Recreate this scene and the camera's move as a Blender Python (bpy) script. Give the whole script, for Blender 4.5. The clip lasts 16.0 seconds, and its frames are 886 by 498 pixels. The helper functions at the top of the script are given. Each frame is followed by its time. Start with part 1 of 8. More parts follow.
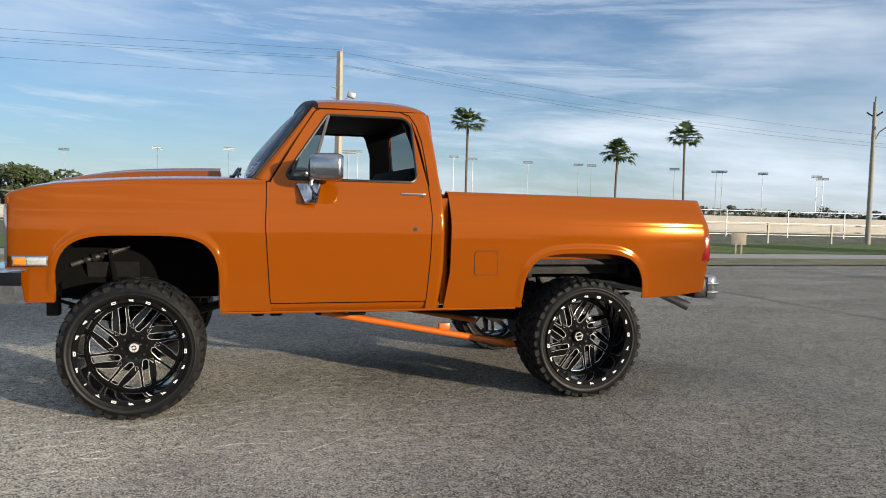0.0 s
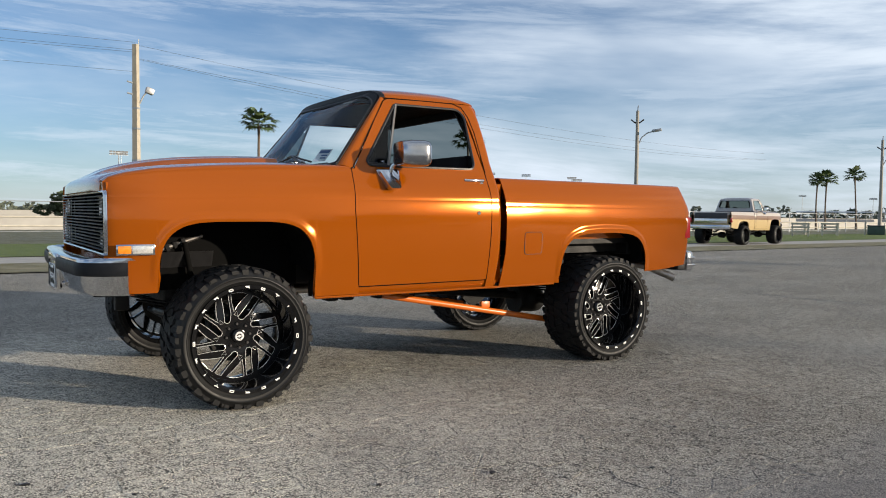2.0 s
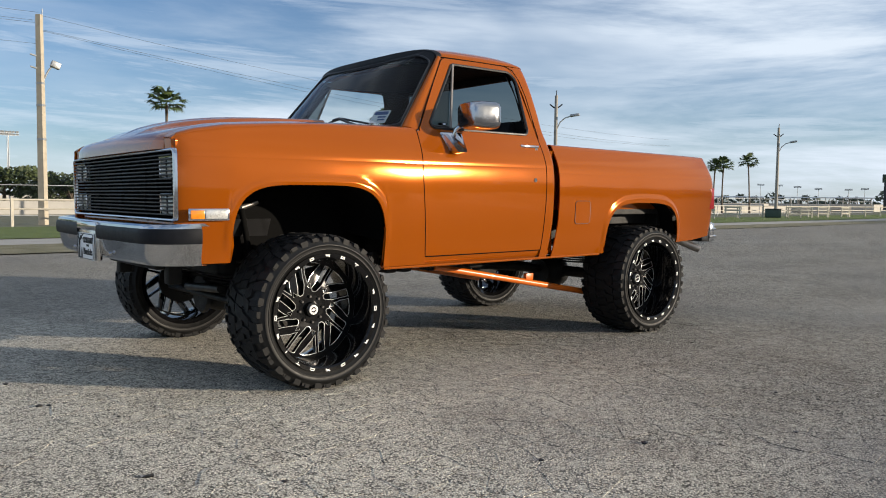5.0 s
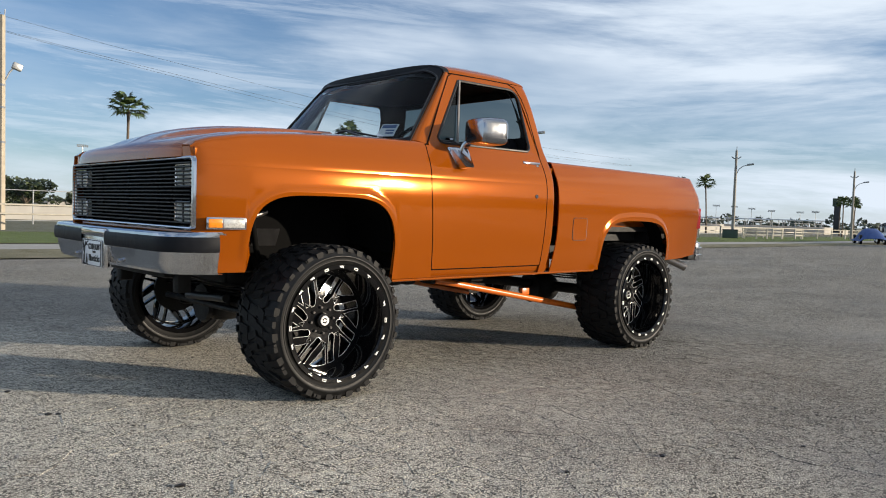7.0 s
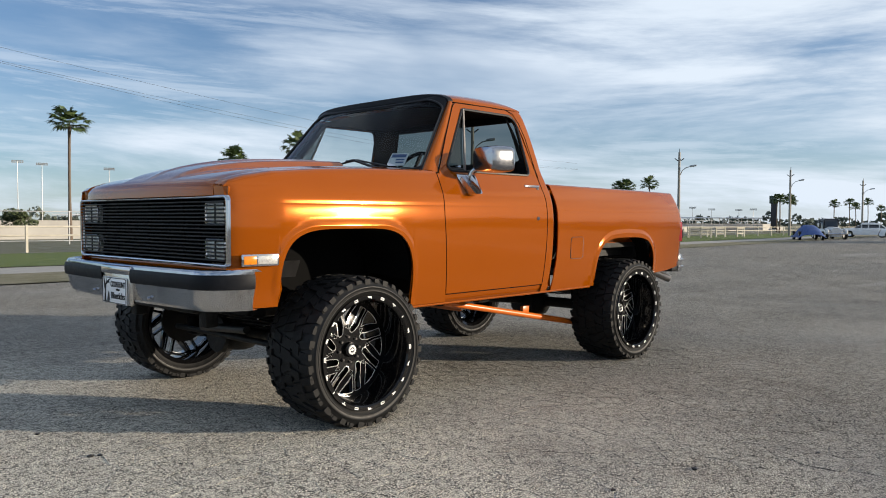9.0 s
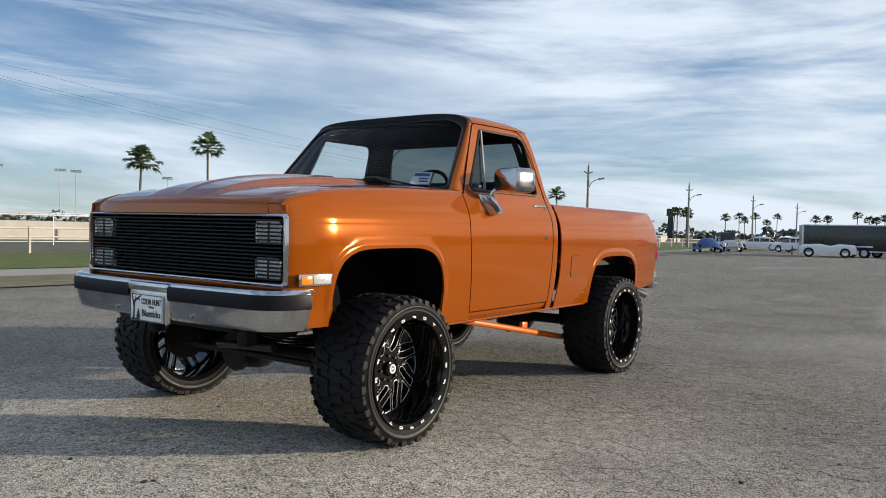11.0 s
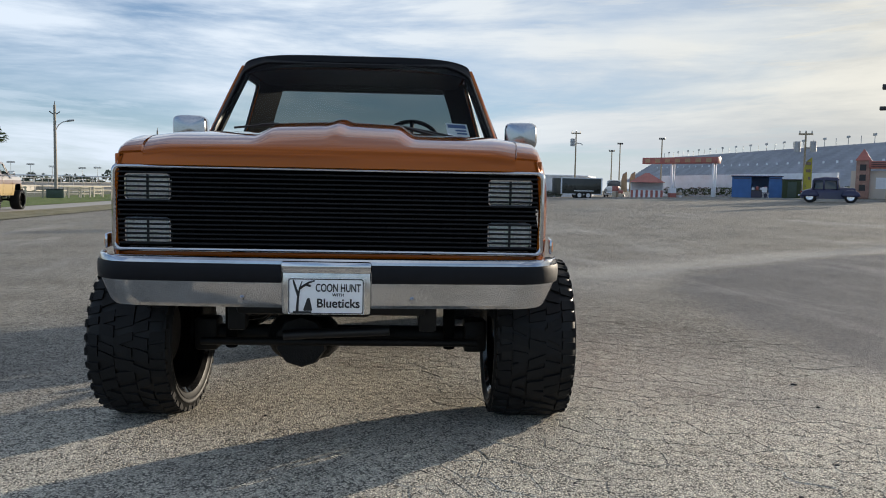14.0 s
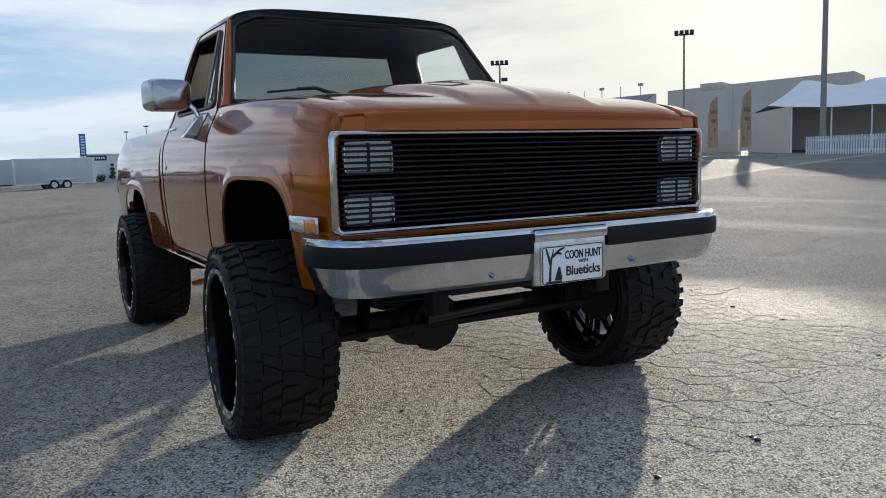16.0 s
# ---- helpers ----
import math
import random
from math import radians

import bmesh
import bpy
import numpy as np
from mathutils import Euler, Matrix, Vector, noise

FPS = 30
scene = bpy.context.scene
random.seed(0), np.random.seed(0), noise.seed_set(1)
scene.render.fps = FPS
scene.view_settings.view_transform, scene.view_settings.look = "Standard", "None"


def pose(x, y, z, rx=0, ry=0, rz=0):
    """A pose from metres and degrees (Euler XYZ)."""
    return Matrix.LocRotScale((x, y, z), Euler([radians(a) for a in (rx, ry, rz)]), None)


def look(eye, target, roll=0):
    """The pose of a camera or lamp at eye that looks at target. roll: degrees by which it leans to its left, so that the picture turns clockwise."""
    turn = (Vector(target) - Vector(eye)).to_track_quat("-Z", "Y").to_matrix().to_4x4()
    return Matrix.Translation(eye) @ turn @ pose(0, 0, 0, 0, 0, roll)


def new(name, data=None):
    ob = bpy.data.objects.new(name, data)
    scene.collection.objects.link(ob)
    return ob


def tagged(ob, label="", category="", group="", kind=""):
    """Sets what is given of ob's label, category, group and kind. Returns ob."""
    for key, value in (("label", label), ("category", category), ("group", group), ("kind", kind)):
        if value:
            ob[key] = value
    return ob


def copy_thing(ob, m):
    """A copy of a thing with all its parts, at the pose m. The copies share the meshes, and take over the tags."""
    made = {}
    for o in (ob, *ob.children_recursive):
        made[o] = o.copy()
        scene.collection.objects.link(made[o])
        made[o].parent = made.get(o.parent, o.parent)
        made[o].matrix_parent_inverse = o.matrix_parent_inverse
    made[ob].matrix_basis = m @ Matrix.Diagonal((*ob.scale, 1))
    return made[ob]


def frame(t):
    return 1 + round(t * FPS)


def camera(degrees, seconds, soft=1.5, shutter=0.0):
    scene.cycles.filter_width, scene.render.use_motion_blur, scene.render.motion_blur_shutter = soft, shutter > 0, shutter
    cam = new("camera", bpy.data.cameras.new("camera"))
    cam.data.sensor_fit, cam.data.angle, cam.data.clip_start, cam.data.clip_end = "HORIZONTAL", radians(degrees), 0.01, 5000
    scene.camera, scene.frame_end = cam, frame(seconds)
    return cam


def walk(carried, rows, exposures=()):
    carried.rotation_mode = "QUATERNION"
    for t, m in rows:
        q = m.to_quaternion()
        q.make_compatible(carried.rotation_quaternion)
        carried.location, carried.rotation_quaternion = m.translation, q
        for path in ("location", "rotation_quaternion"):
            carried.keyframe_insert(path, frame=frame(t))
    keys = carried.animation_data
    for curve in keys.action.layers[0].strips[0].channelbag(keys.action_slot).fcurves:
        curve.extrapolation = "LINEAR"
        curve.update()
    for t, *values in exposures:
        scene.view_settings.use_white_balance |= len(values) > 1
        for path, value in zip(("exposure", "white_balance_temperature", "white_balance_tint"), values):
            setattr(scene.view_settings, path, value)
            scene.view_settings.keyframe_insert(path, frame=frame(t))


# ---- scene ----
cam = camera(59.4, 16.0, soft=1.0)
PATH = [
    (0, (0.541, -6.023, 1.327), (1.076, -4.099, 1.216), 1.5),
    (0.5, (0.026, -5.971, 1.329), (0.7, -4.09, 1.248), 1.8),
    (1, (-0.504, -5.841, 1.257), (0.316, -4.018, 1.195), 1.6),
    (1.5, (-1.037, -5.742, 1.221), (-0.081, -3.987, 1.151), 1.1),
    (2, (-1.443, -5.557, 1.164), (-0.374, -3.869, 1.071), 0.6),
    (2.5, (-1.825, -5.306, 1.111), (-0.657, -3.688, 0.988), -0.0),
    (3, (-2.05, -5.052, 1.045), (-0.813, -3.488, 0.9), -0.3),
    (3.5, (-2.097, -4.798, 1.035), (-0.828, -3.259, 0.885), -0.3),
    (4, (-2.123, -4.741, 1.045), (-0.851, -3.203, 0.907), 0.0),
    (6.5, (-2.156, -4.738, 0.999), (-0.868, -3.211, 0.892), 2.0),
    (7, (-2.388, -4.586, 1.023), (-1.043, -3.109, 0.933), 1.9),
    (7.5, (-2.665, -4.392, 1.045), (-1.26, -2.971, 0.971), 1.3),
    (8, (-2.84, -4.263, 1.064), (-1.398, -2.878, 0.999), 0.6),
    (8.5, (-2.858, -4.328, 1.098), (-1.41, -2.95, 1.031), 0.3),
    (8.7, (-2.786, -4.401, 1.117), (-1.345, -3.016, 1.046), 0.3),
    (10.8, (-3.14, -3.988, 1.218), (-1.58, -2.738, 1.153), 1.4),
    (11, (-3.339, -3.858, 1.215), (-1.74, -2.659, 1.163), 1.4),
    (11.5, (-3.694, -3.392, 1.272), (-1.987, -2.351, 1.239), 1.7),
    (12, (-3.991, -2.895, 1.297), (-2.183, -2.039, 1.265), 2.0),
    (12.5, (-4.121, -2.299, 1.263), (-2.235, -1.637, 1.204), 2.4),
    (13, (-4.218, -1.642, 1.227), (-2.266, -1.216, 1.131), 2.6),
    (13.5, (-4.164, -0.96, 1.194), (-2.176, -0.788, 1.063), 2.3),
    (14, (-4.096, -0.315, 1.194), (-2.104, -0.417, 1.037), 1.1),
    (14.5, (-3.921, 0.29, 1.158), (-1.964, -0.081, 0.977), -0.6),
    (15, (-3.724, 0.915, 1.161), (-1.834, 0.297, 0.947), -1.6),
    (15.5, (-3.477, 1.469, 1.139), (-1.671, 0.64, 0.911), -2.0),
    (16, (-3.263, 1.973, 1.154), (-1.547, 0.969, 0.929), -1.8),
]
walk(cam, [(t, look(eye, target, roll)) for t, eye, target, roll in PATH],
     exposures=[(0, 0.0, 6500, 10), (10.8, 0.0, 6500, 10), (11.5, -0.05, 6450, 10), (12.0, -0.12, 6400, 10), (12.5, -0.06, 6450, 10), (13.0, 0.0, 6500, 10), (14.0, 0.0, 6450, 10), (15.0, 0.0, 6200, 10), (16.0, 0.05, 6100, 10)])

# ---- world and sun ----
SUN_AZ, SUN_EL = -52.0, 9.5
world = bpy.data.worlds.new("evening_sky")
scene.world = world
world.use_nodes = True
wn, wl = world.node_tree.nodes, world.node_tree.links
wn.clear()


def wnode(kind, **kw):
    n = wn.new(kind)
    for k, v in kw.items():
        n.inputs[k].default_value = v
    return n


sky = wn.new("ShaderNodeTexSky")
sky.sky_type, sky.sun_disc = "NISHITA", False
sky.sun_elevation, sky.sun_rotation = radians(SUN_EL), radians(90 - SUN_AZ)
sky.air_density, sky.dust_density, sky.ozone_density = 1.0, 0.2, 4.5
coord = wn.new("ShaderNodeTexCoord")
sep = wn.new("ShaderNodeSeparateXYZ")
wl.new(coord.outputs["Generated"], sep.inputs[0])


def wmath(op, a, b=None, clamp=False):
    n = wn.new("ShaderNodeMath")
    n.operation, n.use_clamp = op, clamp
    for i, v in enumerate((a, b)):
        if v is None:
            continue
        if isinstance(v, (int, float)):
            n.inputs[i].default_value = v
        else:
            wl.new(v, n.inputs[i])
    return n.outputs[0]


up = wmath("MAXIMUM", sep.outputs[2], 0.0)
tilt = wmath("ADD", sep.outputs[2], wmath("MULTIPLY", sep.outputs[0], 0.05))
shell = wn.new("ShaderNodeCombineXYZ")
wl.new(sep.outputs[0], shell.inputs[0])
wl.new(sep.outputs[1], shell.inputs[1])
wl.new(tilt, shell.inputs[2])


def wclouds(across, height, scale, detail, rough, low, high, warp, shift):
    """Bands of cloud lying level round the sky, longer than they are high."""
    m = wn.new("ShaderNodeMapping")
    m.inputs["Scale"].default_value = (across, across, height)
    m.inputs["Location"].default_value = (shift, shift * 0.7, shift * 1.3)
    wl.new(shell.outputs[0], m.inputs[0])
    n = wnode("ShaderNodeTexNoise", Scale=scale, Detail=detail, Roughness=rough, Distortion=warp)
    wl.new(m.outputs[0], n.inputs["Vector"])
    r = wn.new("ShaderNodeMapRange")
    r.interpolation_type = "SMOOTHSTEP"
    wl.new(n.outputs[0], r.inputs[0])
    r.inputs[1].default_value, r.inputs[2].default_value = low, high
    return r.outputs[0]


streaks = wclouds(1.3, 8.5, 1.5, 12, 0.60, 0.36, 0.68, 0.30, 3.1)
banks = wclouds(1.0, 3.6, 1.2, 5, 0.5, 0.34, 0.60, 0.3, 7.7)
wisps = wclouds(1.8, 20.0, 1.9, 12, 0.66, 0.46, 0.68, 0.35, 1.9)
veil = wmath("MAXIMUM", wmath("MULTIPLY", streaks, wmath("ADD", wmath("MULTIPLY", banks, 0.85), 0.15)), wmath("MULTIPLY", wisps, 0.42))
haze = wmath("POWER", wmath("SUBTRACT", 1.0, up, clamp=True), 7.0)
# thin cloud is brighter and warmer towards the sun
sun_dir = Vector((math.cos(radians(SUN_EL)) * math.cos(radians(SUN_AZ)), math.cos(radians(SUN_EL)) * math.sin(radians(SUN_AZ)), math.sin(radians(SUN_EL))))
dot = wn.new("ShaderNodeVectorMath")
dot.operation = "DOT_PRODUCT"
wl.new(coord.outputs["Generated"], dot.inputs[0])
dot.inputs[1].default_value = sun_dir
near = wmath("POWER", wmath("MAXIMUM", dot.outputs["Value"], 0.0), 3.2)
# a high thin sheet of cloud closes in overhead
sheet_fac = wn.new("ShaderNodeMapRange")
sheet_fac.interpolation_type = "SMOOTHSTEP"
wl.new(up, sheet_fac.inputs[0])
sheet_fac.inputs[1].default_value, sheet_fac.inputs[2].default_value, sheet_fac.inputs[4].default_value = 0.34, 0.85, 0.12
cover = wmath("ADD", wmath("ADD", wmath("ADD", wmath("MULTIPLY", veil, 0.88), 0.06), wmath("MULTIPLY", haze, 0.33)), wmath("ADD", wmath("MULTIPLY", near, 0.85), sheet_fac.outputs[0]), clamp=True)
tint = wn.new("ShaderNodeMix")
tint.data_type = "RGBA"
wl.new(near, tint.inputs[0])
tint.inputs[6].default_value = (6.8, 7.65, 8.65, 1)
glow = wn.new("ShaderNodeMix")
glow.data_type = "RGBA"
wl.new(streaks, glow.inputs[0])
glow.inputs[6].default_value, glow.inputs[7].default_value = (3.6, 3.7, 3.6, 1), (7.5, 7.15, 6.1, 1)
wl.new(glow.outputs[2], tint.inputs[7])
mixed = wn.new("ShaderNodeMix")
mixed.data_type = "RGBA"
wl.new(cover, mixed.inputs[0])
deep = wn.new("ShaderNodeMix")
deep.data_type, deep.blend_type = "RGBA", "MULTIPLY"
deep.inputs[0].default_value = 1.0
deep.inputs[7].default_value = (1.0, 1.11, 1.20, 1)
wl.new(sky.outputs[0], deep.inputs[6])
wl.new(deep.outputs[2], mixed.inputs[6])
wl.new(tint.outputs[2], mixed.inputs[7])
core = wmath("POWER", wmath("MAXIMUM", dot.outputs["Value"], 0.0), 26.0)
flare = wn.new("ShaderNodeMix")
flare.data_type = "RGBA"
wl.new(core, flare.inputs[0])
wl.new(mixed.outputs[2], flare.inputs[6])
flare.inputs[7].default_value = (9.2, 8.7, 7.5, 1)
back = wnode("ShaderNodeBackground", Strength=0.115)
wl.new(flare.outputs[2], back.inputs[0])
wl.new(back.outputs[0], wn.new("ShaderNodeOutputWorld").inputs[0])

sun_data = bpy.data.lights.new("sun", "SUN")
sun_data.energy, sun_data.angle, sun_data.color = 6.4, radians(0.8), (1.0, 0.86, 0.68)
sun = new("sun", sun_data)
sun.matrix_world = look(sun_dir * 100, (0, 0, 0))

# ---- materials ----
def mat(name, base=(0.5, 0.5, 0.5), rough=0.5, metal=0.0, coat=0.0, coat_rough=0.05, vary=0.0, scale=8.0, bump=0.0, bump_scale=60.0,
        dirt=None, dirt_scale=2.0, dirt_amount=0.4, island=0.0, spec=0.5, each=0.0):
    """A principled surface with colour variation at two scales, roughness variation and fine relief, in object coordinates."""
    m = bpy.data.materials.new(name)
    m.use_nodes = True
    n, l = m.node_tree.nodes, m.node_tree.links
    p = n["Principled BSDF"]
    p.inputs["Base Color"].default_value = (*base, 1)
    p.inputs["Roughness"].default_value, p.inputs["Metallic"].default_value = rough, metal
    p.inputs["Coat Weight"].default_value, p.inputs["Coat Roughness"].default_value = coat, coat_rough
    p.inputs["Specular IOR Level"].default_value = spec
    tc = n.new("ShaderNodeTexCoord")
    colour = None
    if vary > 0:
        t1 = n.new("ShaderNodeTexNoise")
        t1.inputs["Scale"].default_value, t1.inputs["Detail"].default_value = scale, 6
        l.new(tc.outputs["Object"], t1.inputs["Vector"])
        hsv = n.new("ShaderNodeHueSaturation")
        hsv.inputs["Color"].default_value = (*base, 1)
        mr = n.new("ShaderNodeMapRange")
        mr.inputs[1].default_value, mr.inputs[2].default_value = 0.25, 0.75
        mr.inputs[3].default_value, mr.inputs[4].default_value = 1 - vary, 1 + vary
        l.new(t1.outputs[0], mr.inputs[0])
        l.new(mr.outputs[0], hsv.inputs["Value"])
        colour = hsv.outputs[0]
        rr = n.new("ShaderNodeMapRange")
        rr.inputs[1].default_value, rr.inputs[2].default_value = 0.3, 0.7
        rr.inputs[3].default_value, rr.inputs[4].default_value = max(rough - 0.25 * vary, 0.02), min(rough + 0.25 * vary, 1)
        l.new(t1.outputs[0], rr.inputs[0])
        l.new(rr.outputs[0], p.inputs["Roughness"])
    if island > 0 or each > 0:
        src = n.new("ShaderNodeNewGeometry").outputs["Random Per Island"] if island > 0 else n.new("ShaderNodeObjectInfo").outputs["Random"]
        h2 = n.new("ShaderNodeHueSaturation")
        if colour:
            l.new(colour, h2.inputs["Color"])
        else:
            h2.inputs["Color"].default_value = (*base, 1)
        m2 = n.new("ShaderNodeMapRange")
        m2.inputs[3].default_value, m2.inputs[4].default_value = 1 - max(island, each), 1 + max(island, each)
        l.new(src, m2.inputs[0])
        l.new(m2.outputs[0], h2.inputs["Value"])
        colour = h2.outputs[0]
    if dirt:
        t2 = n.new("ShaderNodeTexNoise")
        t2.inputs["Scale"].default_value, t2.inputs["Detail"].default_value, t2.inputs["Roughness"].default_value = dirt_scale, 8, 0.65
        l.new(tc.outputs["Object"], t2.inputs["Vector"])
        m3 = n.new("ShaderNodeMapRange")
        m3.inputs[1].default_value, m3.inputs[2].default_value = 0.48, 0.72
        m3.inputs[4].default_value = dirt_amount
        l.new(t2.outputs[0], m3.inputs[0])
        mx = n.new("ShaderNodeMix")
        mx.data_type = "RGBA"
        l.new(m3.outputs[0], mx.inputs[0])
        if colour:
            l.new(colour, mx.inputs[6])
        else:
            mx.inputs[6].default_value = (*base, 1)
        mx.inputs[7].default_value = (*dirt, 1)
        colour = mx.outputs[2]
    if colour:
        l.new(colour, p.inputs["Base Color"])
    if bump > 0:
        t3 = n.new("ShaderNodeTexNoise")
        t3.inputs["Scale"].default_value, t3.inputs["Detail"].default_value = bump_scale, 5
        l.new(tc.outputs["Object"], t3.inputs["Vector"])
        b = n.new("ShaderNodeBump")
        b.inputs["Strength"].default_value, b.inputs["Distance"].default_value = bump, 0.01
        l.new(t3.outputs[0], b.inputs["Height"])
        l.new(b.outputs[0], p.inputs["Normal"])
    return m


def glass(name, tint=(0.8, 0.85, 0.85), ior=1.45):
    m = bpy.data.materials.new(name)
    m.use_nodes = True
    n, l = m.node_tree.nodes, m.node_tree.links
    n.clear()
    tr, gl, fr, mx = (n.new("ShaderNode" + k) for k in ("BsdfTransparent", "BsdfGlossy", "Fresnel", "MixShader"))
    tr.inputs[0].default_value = (*tint, 1)
    gl.inputs["Roughness"].default_value = 0.02
    fr.inputs["IOR"].default_value = ior or 1.45
    if ior:
        l.new(fr.outputs[0], mx.inputs[0])
    else:
        mx.inputs[0].default_value = 0.0
    l.new(tr.outputs[0], mx.inputs[1])
    l.new(gl.outputs[0], mx.inputs[2])
    l.new(mx.outputs[0], n.new("ShaderNodeOutputMaterial").inputs[0])
    return m


PAINT = mat("copper_orange_paint", (0.33, 0.075, 0.001), 0.10, metal=0.35, coat=0.85, coat_rough=0.03, spec=0.12, vary=0.03, scale=400, bump=0.002, bump_scale=700)


def ripple(m, scale, depth):
    """Sheet metal is never quite flat: broad shallow waves under the paint."""
    n, l = m.node_tree.nodes, m.node_tree.links
    p = n["Principled BSDF"]
    tc = n.new("ShaderNodeTexCoord")
    t = n.new("ShaderNodeTexNoise")
    t.inputs["Scale"].default_value, t.inputs["Detail"].default_value = scale, 1.0
    l.new(tc.outputs["Object"], t.inputs["Vector"])
    b = n.new("ShaderNodeBump")
    b.inputs["Strength"].default_value, b.inputs["Distance"].default_value = 1.0, depth
    l.new(t.outputs[0], b.inputs["Height"])
    if p.inputs["Normal"].is_linked:
        l.new(p.inputs["Normal"].links[0].from_socket, b.inputs["Normal"])
    l.new(b.outputs[0], p.inputs["Normal"])
    l.new(b.outputs[0], p.inputs["Coat Normal"])


PAINT.node_tree.nodes["Principled BSDF"].inputs["Coat IOR"].default_value = 1.36
ripple(PAINT, 2.2, 0.004)
FRAME_ORANGE = mat("orange_bar_paint", (0.60, 0.13, 0.01), 0.35, coat=0.4, vary=0.08, scale=20)
CHROME = mat("chrome", (0.57, 0.58, 0.61), 0.085, metal=1.0, vary=0.04, scale=9)
AGED_CHROME = mat("aged_chrome", (0.50, 0.51, 0.54), 0.11, metal=1.0, vary=0.14, scale=5, dirt=(0.30, 0.29, 0.28), dirt_scale=3, dirt_amount=0.35)
BRUSHED = mat("dull_chrome", (0.62, 0.62, 0.62), 0.22, metal=1.0, vary=0.2, scale=14)
SATIN_CHROME = mat("satin_chrome", (0.42, 0.43, 0.46), 0.14, metal=1.0, vary=0.08, scale=14)
BLACK = mat("gloss_black", (0.004, 0.004, 0.0045), 0.10, vary=0.15, scale=12, spec=0.4)
SATIN = mat("satin_black", (0.012, 0.012, 0.013), 0.42, vary=0.25, scale=20, bump=0.1)
CHASSIS = mat("chassis_black", (0.006, 0.006, 0.006), 0.55, vary=0.4, scale=14, bump=0.3, bump_scale=90, spec=0.25, dirt=(0.035, 0.029, 0.023), dirt_scale=6, dirt_amount=0.22)
RUBBER = mat("tyre_rubber", (0.0065, 0.0067, 0.0072), 0.52, vary=0.3, scale=30, bump=0.05, bump_scale=160, spec=0.3, dirt=(0.02, 0.019, 0.017), dirt_scale=9, dirt_amount=0.10)
TREAD = mat("tread_rubber", (0.012, 0.0122, 0.0128), 0.62, vary=0.3, scale=40, bump=0.12, bump_scale=120, spec=0.18, dirt=(0.03, 0.028, 0.024), dirt_scale=14, dirt_amount=0.12)
TRIM = mat("bumper_rubber", (0.007, 0.008, 0.011), 0.5, vary=0.2, scale=30, bump=0.05, bump_scale=220, spec=0.2)
MILLED = mat("milled_aluminium", (0.74, 0.74, 0.74), 0.28, metal=0.45, vary=0.1, scale=60)
WHITE_MARK = mat("white_enamel", (0.82, 0.82, 0.80), 0.35, vary=0.05, scale=50)
CABIN = mat("dark_cabin_vinyl", (0.006, 0.006, 0.007), 0.7, vary=0.3, scale=25, bump=0.3, bump_scale=180, spec=0.2)
CLOTH = mat("dark_seat_cloth", (0.014, 0.014, 0.016), 0.9, vary=0.25, scale=40, bump=0.4, bump_scale=300, spec=0.2)
GLASS = glass("clear_glass", (0.72, 0.78, 0.78), 1.22)
REAR_SMOKE = glass("smoked_rear_glass_inside", (0.22, 0.25, 0.25), 0)
SMOKED = glass("smoked_rear_glass", (0.20, 0.23, 0.23))
BILLET = mat("dark_polished_bar", (0.014, 0.015, 0.018), 0.40, metal=0.6, vary=0.15, scale=20)
WELL = mat("matt_black_underseal", (0.0035, 0.0035, 0.0035), 0.95, vary=0.3, scale=20, spec=0.1)
RED_LENS = mat("red_lens", (0.28, 0.004, 0.008), 0.2, coat=0.2, vary=0.2, scale=40)
AMBER_LENS = mat("amber_lens", (0.72, 0.22, 0.01), 0.18, coat=0.8, vary=0.2, scale=60)
CLEAR_LENS = mat("clear_lens", (0.62, 0.62, 0.60), 0.15, metal=0.4, coat=0.8, vary=0.35, scale=120)
LAMP = mat("headlamp_reflector", (0.95, 0.95, 0.92), 0.30, metal=0.0, coat=0.6, vary=0.2, scale=90, bump=0.3, bump_scale=90)
PLATE = mat("white_plate_paint", (0.93, 0.94, 0.95), 0.35, vary=0.03, scale=30)
INK = mat("black_ink", (0.012, 0.012, 0.014), 0.5, vary=0.1)
STEEL = mat("bare_steel", (0.33, 0.31, 0.29), 0.4, metal=0.9, vary=0.3, scale=20, dirt=(0.12, 0.07, 0.04), dirt_scale=10)
PAPER = mat("paper_white", (0.80, 0.81, 0.83), 0.6, vary=0.03, scale=40)
INK_BLUE = mat("blue_print", (0.07, 0.12, 0.28), 0.6, vary=0.1, scale=40)


# ---- mesh helpers ----
def finish(me, mats, smooth=40):
    for m in (mats if isinstance(mats, (list, tuple)) else [mats]):
        me.materials.append(m)
    if smooth:
        me.shade_smooth()
        me.set_sharp_from_angle(angle=radians(smooth))
    return me


def mesh_of(name, bm, mats, smooth=40, normals=True):
    if normals:
        bmesh.ops.recalc_face_normals(bm, faces=bm.faces[:])
    me = bpy.data.meshes.new(name)
    bm.to_mesh(me)
    bm.free()
    return finish(me, mats, smooth)


